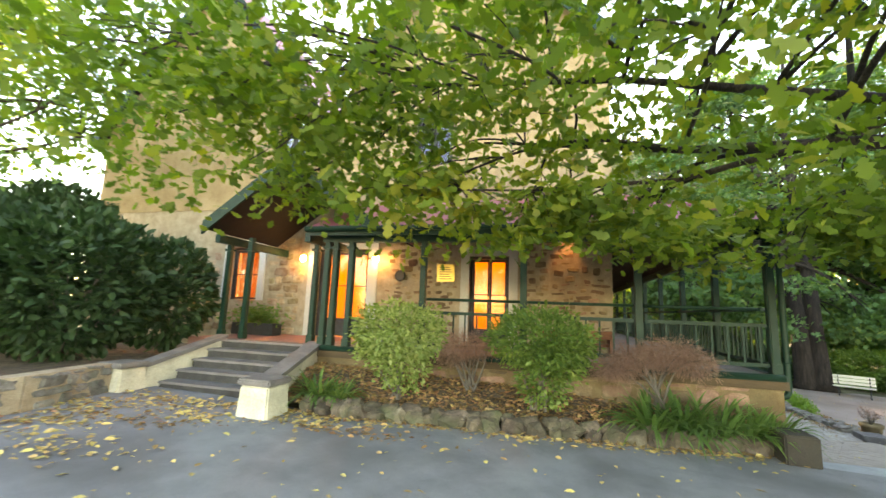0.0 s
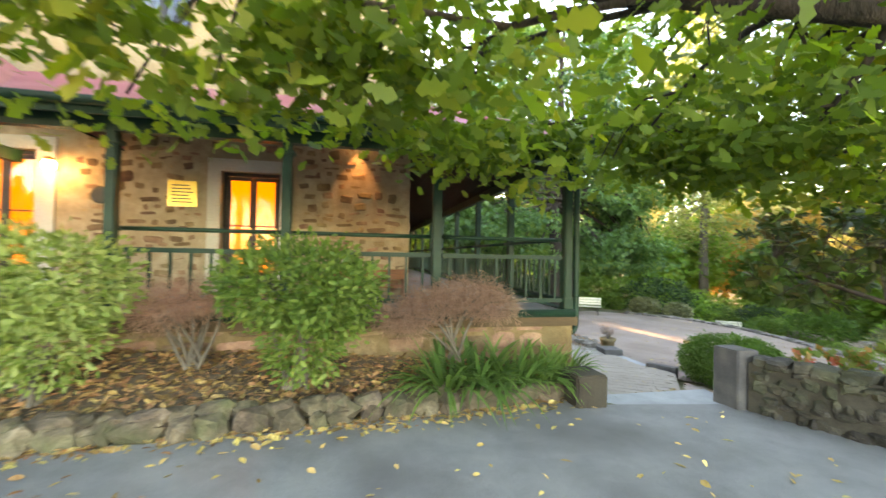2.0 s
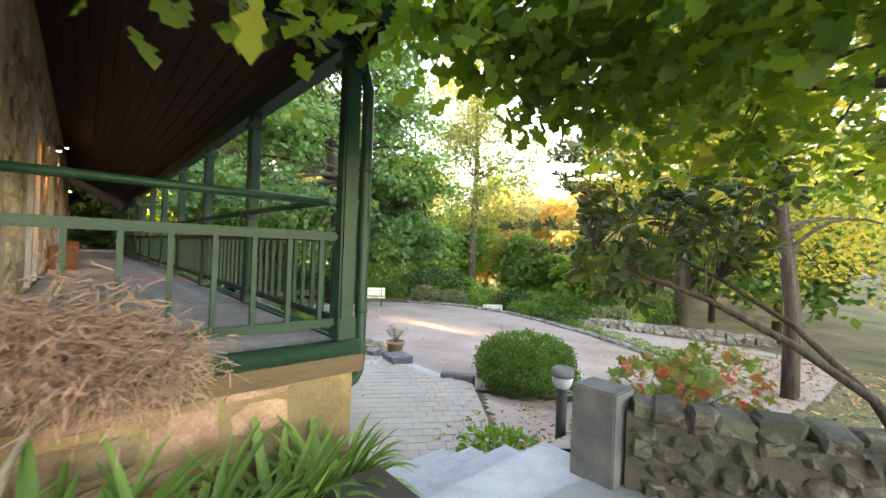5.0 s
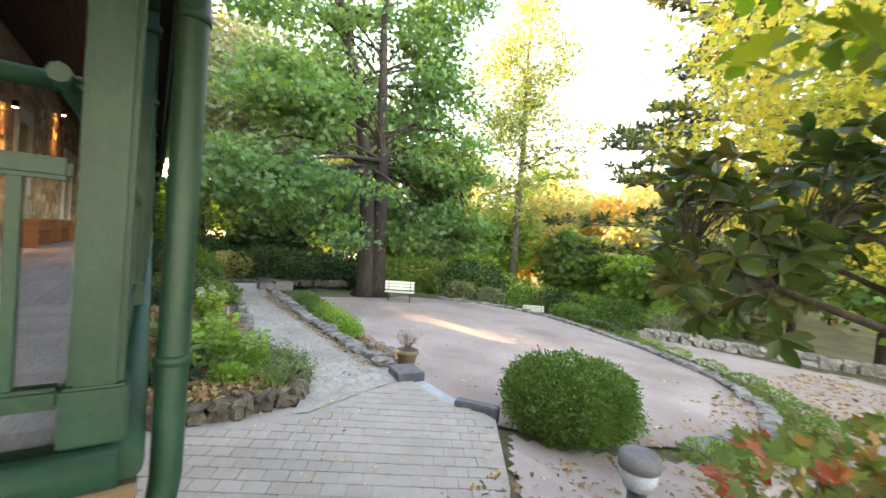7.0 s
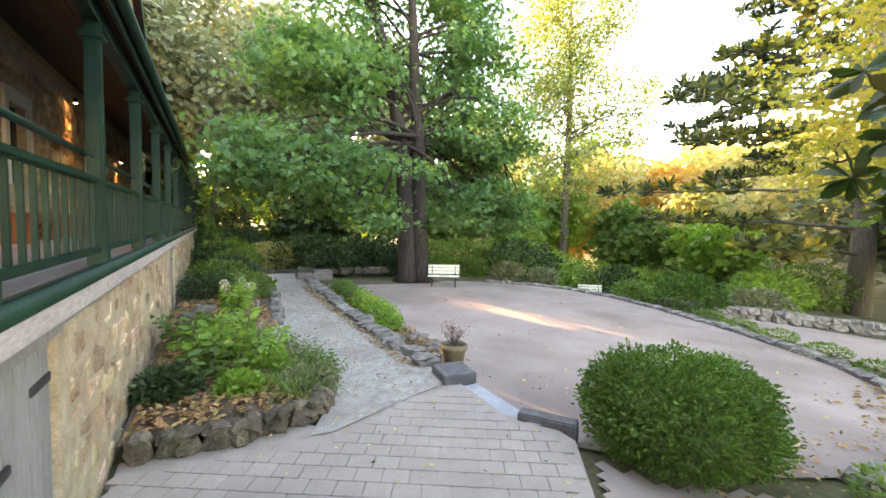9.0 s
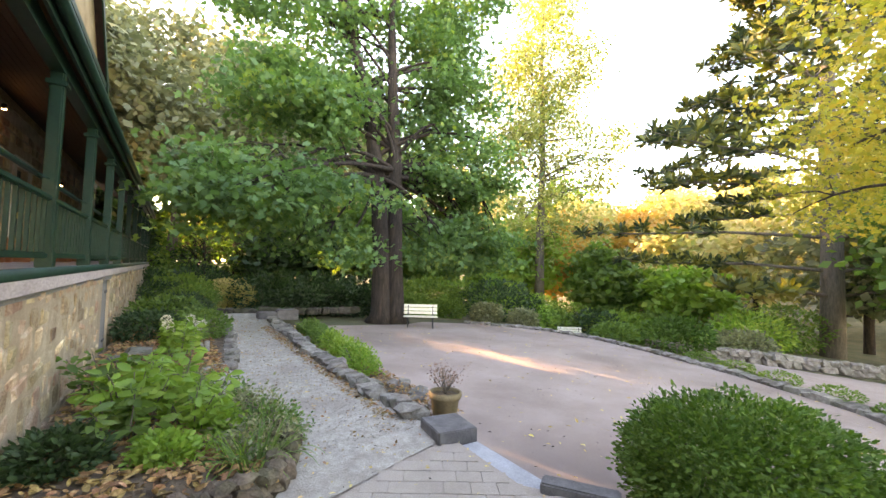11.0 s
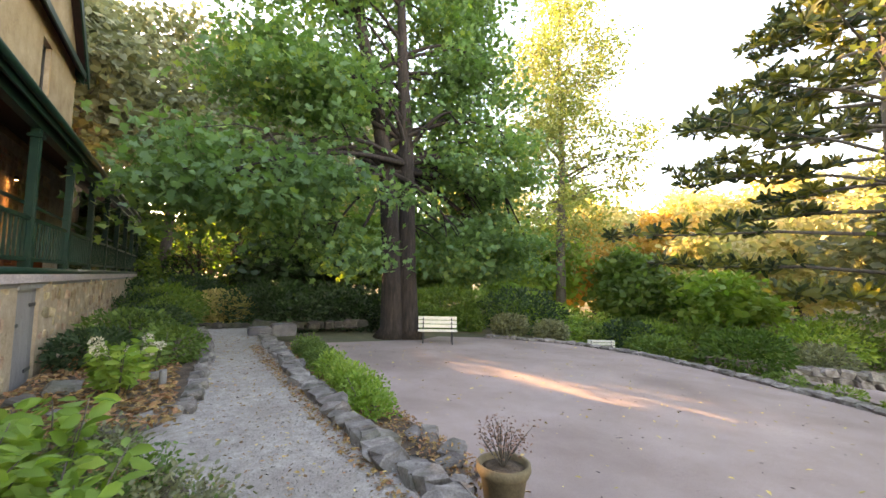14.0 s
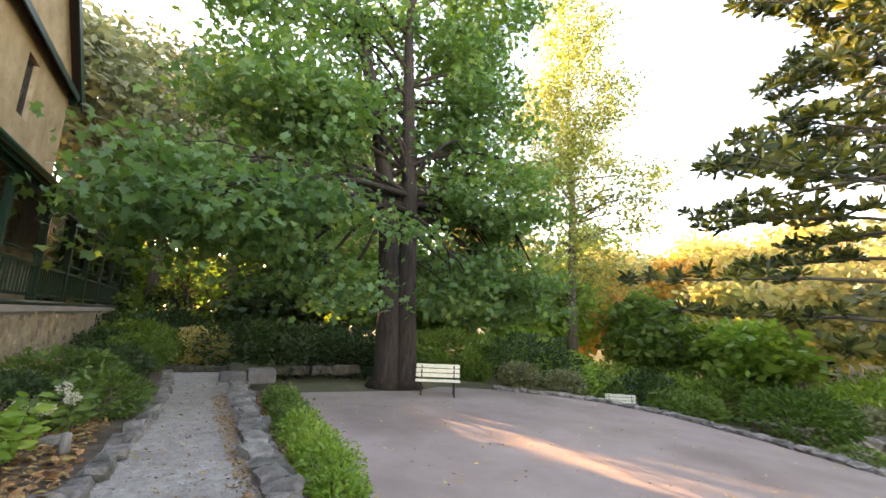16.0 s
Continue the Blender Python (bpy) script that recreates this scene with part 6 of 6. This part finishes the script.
stalk_plant((4.0, 13.3, -0.83), 601, 11, 0.62, 0.145, L_LIME, "broad-leaved lime green hydrangea in the side bed")
stalk_plant((4.35, 13.9, -0.84), 602, 8, 0.6, 0.16, L_LIME, "broad-leaved lime green hydrangea in the side bed")
stalk_plant((4.45, 16.75, -0.85), 603, 11, 0.68, 0.15, L_LIME, "hydrangea with faded cream flower heads", 5)
stalk_plant((4.75, 18.2, -0.86), 604, 9, 0.6, 0.14, L_MID, "hydrangea with faded cream flower heads", 3)
for i, (x, y, L, n) in enumerate(((4.85, 12.15, 0.5, 70), (5.0, 12.6, 0.42, 50), (4.6, 12.4, 0.35, 40), (3.75, 15.3, 0.6, 60))):
    strap_plant("grass_clump", "bright green grassy clump in the side bed", (x, y, z_side_bed(x, y) - 0.02), n, L, 0.006, L_LIME, 610 + i, "grass clumps")
for i, (x, y, s, m) in enumerate(((4.75, 12.9, 0.22, L_LIME), (4.3, 12.3, 0.2, L_LIME), (3.6, 12.5, 0.3, L_DARK), (4.9, 19.4, 0.62, L_MID), (4.2, 20.6, 0.8, L_MID), (4.6, 22.4, 0.75, L_DARK), (3.9, 18.9, 0.6, L_DARK), (4.8, 24.5, 0.9, L_MID), (4.0, 26.2, 0.9, L_DARK))):
    bush("bed_shrub", "low leafy green shrub in the side bed", (x, y, z_side_bed(x, y) - 0.05), [(0, 0, s * 0.5, s, s, s * 0.55)], 1700, 0.06 + 0.05 * s, "oval", m, 620 + i, group="bed shrubs", clump=0.03)
for i, (x, y, s, m) in enumerate(((5.05, 12.3, 0.3, L_GREY), (5.2, 12.75, 0.32, L_FLAX), (5.05, 13.25, 0.34, L_GREY), (4.75, 13.75, 0.36, L_FLAX), (4.5, 14.5, 0.3, L_GREY))):
    bush("trailing_plant", "small-leaved plant spilling over the bed's stone edge", (x, y, z_side_bed(x, y) - 0.06), [(0, 0, s * 0.45, s * 1.1, s * 0.9, s * 0.5), (s * 0.5, -0.2 * s, s * 0.25, s * 0.6, s * 0.6, s * 0.3)], 1500, 0.05, "oval", m, 690 + i, group="trailing plants", clump=0.07, droop=0.2)
for i, (x, y, L, n) in enumerate(((4.95, 11.95, 0.62, 60), (5.15, 12.2, 0.55, 50), (5.2, 13.0, 0.5, 44), (4.6, 13.4, 0.55, 50))):
    strap_plant("grass_clump", "arching green grassy clump at the bed's edge", (x, y, z_side_bed(x, y) - 0.02), n, L, 0.009, L_FLAX, 615 + i, "grass clumps")
stalk_plant((4.55, 12.95, -0.84), 605, 9, 0.55, 0.13, L_LIME, "broad-leaved lime green hydrangea in the side bed")
stalk_plant((3.75, 14.3, -0.84), 606, 7, 0.6, 0.14, L_MID, "broad-leaved lime green hydrangea in the side bed")
stalk_plant((4.0, 12.7, -0.83), 607, 6, 0.45, 0.13, L_MID, "broad-leaved lime green hydrangea in the side bed")
for i, y in enumerate(np.arange(15.3, 20.4, 0.55)):
    # the five near plants get lime leaves: sunlight there is put into the colour
    bush("hedge_plant", "low bright green edging plant behind the kerb", (7.38 + 0.07 * (i % 2) + 0.03 * i, y, -1.08), [(0, 0, 0.12 + 0.1 * ((i * 7) % 5) / 5, 0.24 + 0.1 * ((i * 3) % 4) / 4, 0.34, 0.16 + 0.1 * ((i * 5) % 7) / 7)], 900, 0.065, "oval", L_LIME if i < 5 else L_MID, 640 + i, group="edging plants", stems=4, clump=0.05)
for i, (x, y) in enumerate(((11.2, 7.75), (12.3, 7.9), (13.2, 8.3), (14.1, 9.0), (15.0, 9.8), (15.7, 10.9), (16.4, 12.1), (10.0, 7.9), (9.2, 8.2), (16.9, 13.2), (17.6, 14.4))):
    bush("edging_plant", "low mossy green groundcover by the court rim", (x + 0.25, y - 0.2, z_court(x, y) - 0.06), [(0, 0, 0.12, 0.5, 0.42, 0.16)], 700, 0.06, "oval", L_MID, 660 + i, group="groundcover", stems=4)
bush("red_maple", "small maple with green and red leaves behind the pillar", (6.75, 6.55, -0.6), [(0, 0, 0.5, 0.6, 0.5, 0.4), (0.6, -0.4, 0.7, 0.55, 0.5, 0.35)], 520, 0.13, "lobed", L_RED, 680, stems=12, flat=0.6)
bush("groundcover", "bright leafy groundcover beside the bollard", (5.55, 7.75, -0.95), [(0, 0, 0.1, 0.45, 0.5, 0.16)], 500, 0.1, "oval", L_LIME, 681)
strap_plant("strap_plant", "fine green tuft near the court rim", (9.3, 8.0, -1.2), 40, 0.5, 0.008, L_MID, 682, "strap plants")

low_wall = thing("low_wall", "low pale rubble wall beyond the court", "wall", kind="structure")
LW2 = [(18.6, 16.4), (20.2, 14.2), (22.4, 11.6), (24.5, 8.6)]
stones_along(low_wall, LW2, ROCKS_KERB, (0.36, 0.3, 0.24), 33, lambda x, y: -1.78 - 0.07 * (x - 18.6), rows=2, sink=0.2)
bed("garden_walk", [(5.05, 6.4), (5.0, 7.6), (5.7, 8.0), (6.35, 8.6), (7.3, 9.7), (7.6, 9.2), (9.0, 8.2), (11.4, 7.4), (13.4, 7.9), (15.3, 9.4), (17.2, 12.4), (19.4, 15.0), (21.6, 12.2), (23.6, 9.0), (22.0, 6.0), (14.6, 5.8), (10.5, 6.2), (6.6, 5.6)], lambda x, y: z_land(x, y) + 0.045, "pinkish gravel walk below the court", 0.12, COURT, "path")

# bollard lamp, pot, rocks
bol = thing("bollard_lamp", "dark bollard lamp with a pale band and flat cap", "lamp", (5.74, 7.12, -0.95))
part("stem", lathe(bmesh.new(), [(0.055, 0), (0.055, 0.98)]), METAL_DARK, bol)
part("diffuser", lathe(bmesh.new(), [(0.075, 0.98), (0.105, 1.04), (0.112, 1.1)]), BLUESTONE, bol, "pale grey band")
part("cap", lathe(bmesh.new(), [(0.118, 1.1), (0.118, 1.17), (0.1, 1.19)]), BASALT, bol)
pot = thing("flower_pot", "round glazed ochre pot with a dry reddish shrub", "pot", (7.42, 12.62, -1.1))
part("body", lathe(bmesh.new(), [(0.14, 0), (0.15, 0.02), (0.19, 0.28), (0.205, 0.29), (0.225, 0.33), (0.22, 0.38), (0.2, 0.385), (0.185, 0.37), (0.18, 0.33)], sides=28), TERRACOTTA, pot, smooth=True)
part("soil", lathe(bmesh.new(), [(0.05, 0.33), (0.185, 0.335), (0.1, 0.345)]), SOIL, pot)
bm = bmesh.new()
prng = np.random.default_rng(70)
tips = []
for i in range(26):
    a0, r = prng.uniform(0, math.tau), prng.uniform(0.05, 0.24)
    tip = (math.cos(a0) * r, math.sin(a0) * r, 0.34 + prng.uniform(0.15, 0.42))
    way = bent((0, 0, 0.33), tip, prng, 0.08, 4)
    tube(bm, way, [0.005, 0.004, 0.003, 0.0015], 4, cap=False)
    tips += [way[2], way[3]]
tagged(part("twig", bm, BARK_GREY, pot), kind="stuff")
tp = np.repeat(np.array(tips), 9, axis=0)
mesh_part("foliage", leaf_mesh("foliage", tp + prng.normal(size=tp.shape) * 0.035, 0.028, "oval", L_PINK, 71), L_PINK, pot)
for i, (x, y, s, zr) in enumerate(((7.45, 13.5, 0.3, 5), (7.7, 13.75, 0.34, 40), (7.72, 14.3, 0.3, 70), (7.5, 14.35, 0.24, 20), (7.35, 13.1, 0.26, 80), (7.75, 13.3, 0.22, 10))):
    ob = tagged(new("flat_rock", ROCKS_KERB[i]), "flat reddish fieldstone among dry leaves", "rock", "flat rocks")
    ob.matrix_world = Matrix.LocRotScale((x, y, -1.09), Euler((0.1, -0.08, radians(zr))), (s, s * 0.7, 0.12))
for i, (x, y, s) in enumerate(((3.85, 17.1, 0.34), (3.6, 16.6, 0.26), (4.1, 15.9, 0.22), (4.75, 17.6, 0.2))):
    ob = tagged(new("boulder", ROCKS_KERB[i + 2]), "rounded pale boulder in the side bed", "rock", "boulders")
    ob.matrix_world = Matrix.LocRotScale((x, y, -0.78), Euler((0.2, 0.1, i)), (s * 1.2, s, s * 0.6))
pb = thing("path_block", "flat stone block at the far end of the kerb", "block", (7.05, 23.1, -1.0))
part("block", bx(-0.3, -0.25, 0, 0.3, 0.25, 0.26, bevel=0.03), BASALT, pb)
pb2 = thing("path_block", "flat stone block at the far end of the kerb", "block", (7.75, 23.3, -1.05))
part("block", bx(-0.35, -0.25, 0, 0.35, 0.25, 0.36, bevel=0.03), BASALT, pb2)
fw = thing("far_edging", "low dark stone edging across the end of the path", "edging", kind="structure")
stones_along(fw, [(3.8, 25.6), (5.4, 25.2), (7.4, 24.9), (9.0, 24.4), (10.6, 24.2)], ROCKS_DARK, (0.4, 0.3, 0.26), 37, lambda x, y: -0.98, sink=0.2)


stub = thing("garden_stake", "short weathered round timber stake in the side bed", "post", (4.92, 17.3, -0.95))
part("stake", lathe(bmesh.new(), [(0.05, 0), (0.05, 0.3), (0.042, 0.32)], sides=12), GREY_WOOD, stub)

# ---- veranda things ----
def veranda_bench(at, yaw, length, label):
    ob = thing("veranda_bench", label, "bench", at, "veranda benches")
    ob.rotation_euler = (0, 0, radians(yaw))
    part("seat", bx(0, -0.42, 0.42, length, 0, 0.46, bevel=0.01), TIMBER, ob)
    part("apron", bx(0.05, -0.4, 0.3, length - 0.05, -0.37, 0.42), TIMBER, ob)
    part("stretcher", bx(0.08, -0.23, 0.14, length - 0.08, -0.2, 0.2), TIMBER, ob)
    for x in (0.03, length - 0.09):
        bm = bx(x, -0.4, 0, x + 0.06, -0.02, 0.42, bevel=0.01)
        part("leg", bm, TIMBER, ob)
    return ob


veranda_bench((-0.25, YS - 0.06, FLOOR_Z), 0, 1.5, "low red-brown timber bench against the front wall")
vb = veranda_bench((XE + 0.06, 15.2, FLOOR_Z), 90, 1.3, "curved red-brown timber bench along the side wall")
for y in (17.2, 18.8, 22.5, 24.2):
    copy_thing(vb, pose(XE + 0.06, y, FLOOR_Z, 0, 0, 90))


def lantern(at, label):
    ob = thing("wall_lantern", label, "lamp", at, "wall lanterns")
    part("bracket", tube(bmesh.new(), [(0, 0.2, -0.05), (0, 0.08, 0.1), (0, 0, 0.08)], 0.012, 6), METAL_DARK, ob)
    part("globe", lathe(bmesh.new(), [(0.03, -0.1), (0.075, -0.04), (0.08, 0.02), (0.05, 0.06)]), BULB, ob, "glowing amber globe")
    part("hood", lathe(bmesh.new(), [(0.1, 0.062), (0.06, 0.1), (0.02, 0.13)]), BRASS, ob)
    return ob


for x in (-6.25, -4.2):
    l0 = lantern((x, YS - 0.25, 2.78), "brass wall lantern with a glowing amber globe")
    lamp("lantern_lamp", (x, YS - 0.38, 2.72), 0.035, 0.06, (1.0, 0.5, 0.18))
for x, y, z in ((0.35, YS - 0.16, 3.62), (XE + 0.16, 19.0, 3.7), (XE + 0.16, 24.0, 3.0), (XE + 0.16, 15.0, 3.0)):
    sl = thing("soffit_lamp", "small glowing spot lamp under the veranda roof", "lamp", (x, y, z), "soffit lamps")
    part("shade", lathe(bmesh.new(), [(0.045, 0.0), (0.045, 0.08), (0.03, 0.1)], sides=14), METAL_DARK, sl)
    part("bulb", lathe(bmesh.new(), [(0.02, -0.012), (0.035, -0.006), (0.035, -0.002)], sides=14), BULB, sl)
    sp = new("soffit_light", bpy.data.lights.new("soffit_light", "SPOT"))
    sp.data.energy, sp.data.color, sp.data.spot_size, sp.data.spot_blend, sp.data.shadow_soft_size = 8, (1.0, 0.5, 0.2), radians(60), 0.7, 0.03
    sp.location = (x, y, z - 0.04)
plq = thing("plaque", "brass plaque fixed to the stone wall", "plaque", (-2.45, YS - 0.035, 2.25))
part("plate", bx(-0.22, -0.02, 0, 0.22, 0, 0.42, bevel=0.006), BRASS, plq)
for i in range(6):
    part("text_line", bx(-0.16, -0.024, 0.06 + i * 0.055, 0.16 - 0.03 * (i % 3), -0.02, 0.08 + i * 0.055), METAL_DARK, plq)
dsc = thing("wall_disc", "dark round disc fixed to the stone wall", "plaque", (-3.62, YS - 0.035, 2.38))
d0 = part("disc", lathe(bmesh.new(), [(0.12, 0), (0.14, 0.01), (0.12, 0.03)]), METAL_DARK, dsc)
d0.rotation_euler = (radians(90), 0, 0)
trough = thing("planter_box", "dark planter trough with leafy plants on the porch", "planter", (-7.1, 8.9, FLOOR_Z))
part("trough", bx(-0.6, -0.18, 0, 0.6, 0.18, 0.28, bevel=0.015), METAL_DARK, trough)
tg = np.random.default_rng(72).normal(size=(900, 3)) * (0.32, 0.12, 0.12) + (0, 0, 0.45)
mesh_part("foliage", leaf_mesh("foliage", tg, 0.1, "oval", L_MID, 73), L_MID, trough)

# ---- litter ----
def litter(name, label, count, seed, place, size, material, flat=0.92):
    rng = np.random.default_rng(seed)
    pts = []
    while len(pts) < count:
        p = place(rng)
        if p is not None:
            pts.append(p)
    ob = mesh_part(name, leaf_mesh(name, np.array(pts), size, "oval", material, seed, 0, flat, vary=0.5), material)
    return tagged(ob, label, "leaves", kind="stuff")


def edge_scatter(pts, zf, spread, bias=0.0):
    def place(rng):
        i = rng.integers(len(pts) - 1)
        (ax, ay), (ex, ey) = pts[i], pts[i + 1]
        t = rng.uniform()
        x, y = ax + (ex - ax) * t + rng.normal() * spread + bias * 0.3, ay + (ey - ay) * t - abs(rng.normal()) * spread + bias
        return (x, y, zf(x, y) + rng.uniform(0.006, 0.02))
    return place


def area_scatter(x0, x1, y0, y1, zf, test=None):
    def place(rng):
        x, y = rng.uniform(x0, x1), rng.uniform(y0, y1)
        return None if test and not test(x, y) else (x, y, zf(x, y) + rng.uniform(0.005, 0.02))
    return place


litter("dry_leaves", "brown dry leaves over the front bed", 5200, 701, area_scatter(-4.2, 3.0, 5.75, 7.15, lambda x, y: z_front_bed(x, y) + 0.02, lambda x, y: y > 5.75 + (x + 3.6) * 0.14), 0.075, CHIP, 0.75)
litter("yellow_leaves", "yellow fallen leaves along the bed edge", 620, 702, edge_scatter([(-6.5, 5.7), (-4.4, 5.6), *FRONT_EDGE], z_upper, 0.2), 0.085, CHIP_YELLOW)
litter("yellow_leaves", "fallen leaves scattered on the asphalt", 420, 703, area_scatter(-6.3, 4.5, 0.5, 6.0, z_upper), 0.075, CHIP_YELLOW)
litter("dry_leaves", "brown leaves gathered along the front bed's stones", 900, 723, edge_scatter(FRONT_EDGE, z_upper, 0.12), 0.07, CHIP, 0.8)


def drift(spots, zf):
    """Leaves heaped in loose patches: (x, y, spread along x, spread along y)."""
    def place(rng):
        cx, cy, sx, sy = spots[rng.integers(len(spots))]
        x, y = cx + rng.normal() * sx, cy + rng.normal() * sy
        return (x, y, zf(x, y) + rng.uniform(0.005, 0.02)) if y < 5.55 else None
    return place


litter("yellow_leaves", "yellow leaves drifted on the drive before the steps", 620, 721, drift([(-5.4, 5.1, 0.5, 0.2), (-4.6, 4.8, 0.35, 0.14), (-6.4, 4.6, 0.3, 0.3), (-5.9, 3.9, 0.25, 0.2), (-4.9, 3.4, 0.5, 0.25), (-3.2, 5.2, 0.5, 0.12)], z_upper), 0.08, CHIP_YELLOW)
litter("dry_leaves", "brown leaves drifted on the drive before the steps", 620, 722, drift([(-5.6, 5.2, 0.6, 0.18), (-6.2, 4.2, 0.35, 0.45), (-5.2, 4.4, 0.5, 0.2), (-2.6, 5.1, 0.6, 0.12), (-6.6, 3.2, 0.3, 0.4)], z_upper), 0.075, CHIP, 0.85)
litter("dry_leaves", "brown dry leaves over the side bed", 5200, 704, area_scatter(3.35, 5.1, 11.55, 20, lambda x, y: z_side_bed(x, y) + 0.02, lambda x, y: not (14.2 < y < 15.3 and x > 4.3)), 0.085, CHIP, 0.75)
litter("dry_leaves", "orange dry leaves along the kerb", 4500, 705, area_scatter(6.5, 7.75, 12.6, 21, lambda x, y: -0.95 if x < 6.8 else -1.05, lambda x, y: x < 6.75 or x > 7.0), 0.05, CHIP, 0.75)
litter("yellow_leaves", "pale leaves scattered on the court", 520, 706, area_scatter(7.6, 17, 8.5, 22, z_court), 0.06, CHIP_YELLOW)
litter("yellow_leaves", "pale leaves scattered on the gravel path", 420, 707, area_scatter(4.0, 7.0, 8.3, 22, lambda x, y: -0.945, lambda x, y: x > 5.2 or y < 11.4), 0.04, CHIP_YELLOW)
litter("dark_chips", "small dark seed pods on path and court", 300, 708, area_scatter(5.3, 15, 9.5, 21, lambda x, y: -0.945 if x < 6.9 else z_court(x, y)), 0.04, BARK)
litter("path_grit", "loose pale grit on the gravel path", 9000, 710, area_scatter(4.9, 6.9, 12.2, 20, lambda x, y: -0.955, lambda x, y: x > 5.25), 0.018, GRAVEL, 0.3)

# ---- pieces of walls and pavement ----
WX = -4.2
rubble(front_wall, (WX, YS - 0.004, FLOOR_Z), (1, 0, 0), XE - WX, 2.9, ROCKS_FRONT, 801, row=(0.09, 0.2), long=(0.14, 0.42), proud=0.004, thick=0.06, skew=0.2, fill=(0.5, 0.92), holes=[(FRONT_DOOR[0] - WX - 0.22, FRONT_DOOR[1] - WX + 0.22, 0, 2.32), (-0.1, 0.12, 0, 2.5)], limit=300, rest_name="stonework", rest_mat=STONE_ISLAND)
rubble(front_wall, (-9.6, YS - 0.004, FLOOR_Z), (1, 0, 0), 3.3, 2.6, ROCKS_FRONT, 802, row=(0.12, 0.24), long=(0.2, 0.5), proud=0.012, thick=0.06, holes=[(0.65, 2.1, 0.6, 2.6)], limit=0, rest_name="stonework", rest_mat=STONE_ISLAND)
rubble(side_wall, (XE + 0.004, YS + 0.1, FLOOR_Z), (0, 1, 0), 18, 2.9, ROCKS_TAN, 803, row=(0.14, 0.26), long=(0.2, 0.55), proud=0.012, thick=0.06, holes=[(h[0] - YS - 0.3, h[1] - YS + 0.1, h[2] - FLOOR_Z - 0.1, h[3] - FLOOR_Z + 0.25) for h in SIDE_WINS], limit=0, rest_name="stonework", rest_mat=STONE_ISLAND)
rubble(base_e, (BX - 0.024, POST_Y + 0.1, -1.0), (0, 1, 0), 20.0, 1.6, ROCKS_TAN, 804, row=(0.12, 0.3), long=(0.15, 0.55), proud=0.012, thick=0.09, skew=0.22, fill=(0.6, 1.02), holes=[(9.42 - POST_Y - 0.14, 10.26 - POST_Y - 0.06, -1, 1.66), (17.6 - POST_Y - 0.14, 18.6 - POST_Y - 0.06, -1, 1.66)], limit=300, rest_name="stonework", rest_mat=STONE_ISLAND)
rubble(base_s, (-3.4, POST_Y - 0.084, 0.1), (1, 0, 0), 6.6, 0.5, ROCKS_FRONT, 805, row=(0.14, 0.26), long=(0.25, 0.6), proud=0.012, thick=0.06, limit=80, rest_name="stonework", rest_mat=STONE_ISLAND)


def pavers():
    """Running bond of square-edged pavers, laid a little askew to the house."""
    pave = bpy.data.objects["pavement"]
    bm = bx(-0.5, -0.5, -0.5, 0.5, 0.5, 0.5, bevel=0.03)
    me = bpy.data.meshes.new("paver")
    bm.to_mesh(me)
    bm.free()
    me.materials.append(PAVER)
    rng = random.Random(3)
    yaw = radians(-32)
    c, s = math.cos(yaw), math.sin(yaw)
    outline = [(3.35, 8.15), (5.4, 8.15), (6.2, 8.75), (7.12, 9.95), (7.15, 10.3), (6.85, 10.7), (6.85, 11.75), (6.3, 11.55), (5.1, 11.1), (3.35, 11.2)]
    def inside(x, y):
        k = False
        for (ax, ay), (ex, ey) in zip(outline, outline[1:] + outline[:1]):
            if (ay > y) != (ey > y) and x < (ex - ax) * (y - ay) / (ey - ay) + ax:
                k = not k
        return k
    w, h = 0.235, 0.195
    for j in range(-30, 40):
        for i in range(-30, 40):
            u, v = (i + 0.5 * (j % 2)) * w, j * h
            x, y = 5.2 + u * c - v * s, 10.3 + u * s + v * c
            if inside(x, y):
                ob = new("paver", me)
                ob.parent = pave
                ob.matrix_basis = Matrix.LocRotScale((x, y, -0.984 + rng.uniform(-0.002, 0.002)), Euler((rng.uniform(-.006, .006), rng.uniform(-.006, .006), yaw)), (w - 0.006, h - 0.006, 0.06))


pavers()

litter("dry_leaves", "fallen leaves on the gravel below the court", 1500, 711, area_scatter(5.2, 13.5, 6.2, 9.0, lambda x, y: z_land(x, y) + 0.06), 0.07, CHIP, 0.8)
litter("dry_leaves", "fallen leaves under the trees beyond the garden wall", 2600, 713, area_scatter(12.0, 20.0, 3.0, 9.5, lambda x, y: z_land(x, y) + 0.06), 0.1, CHIP, 0.8)
litter("path_leaves", "small brown leaves and bark on the gravel path", 900, 712, area_scatter(4.9, 6.9, 11.8, 23, lambda x, y: -0.945, lambda x, y: x > 5.3), 0.04, CHIP, 0.8)
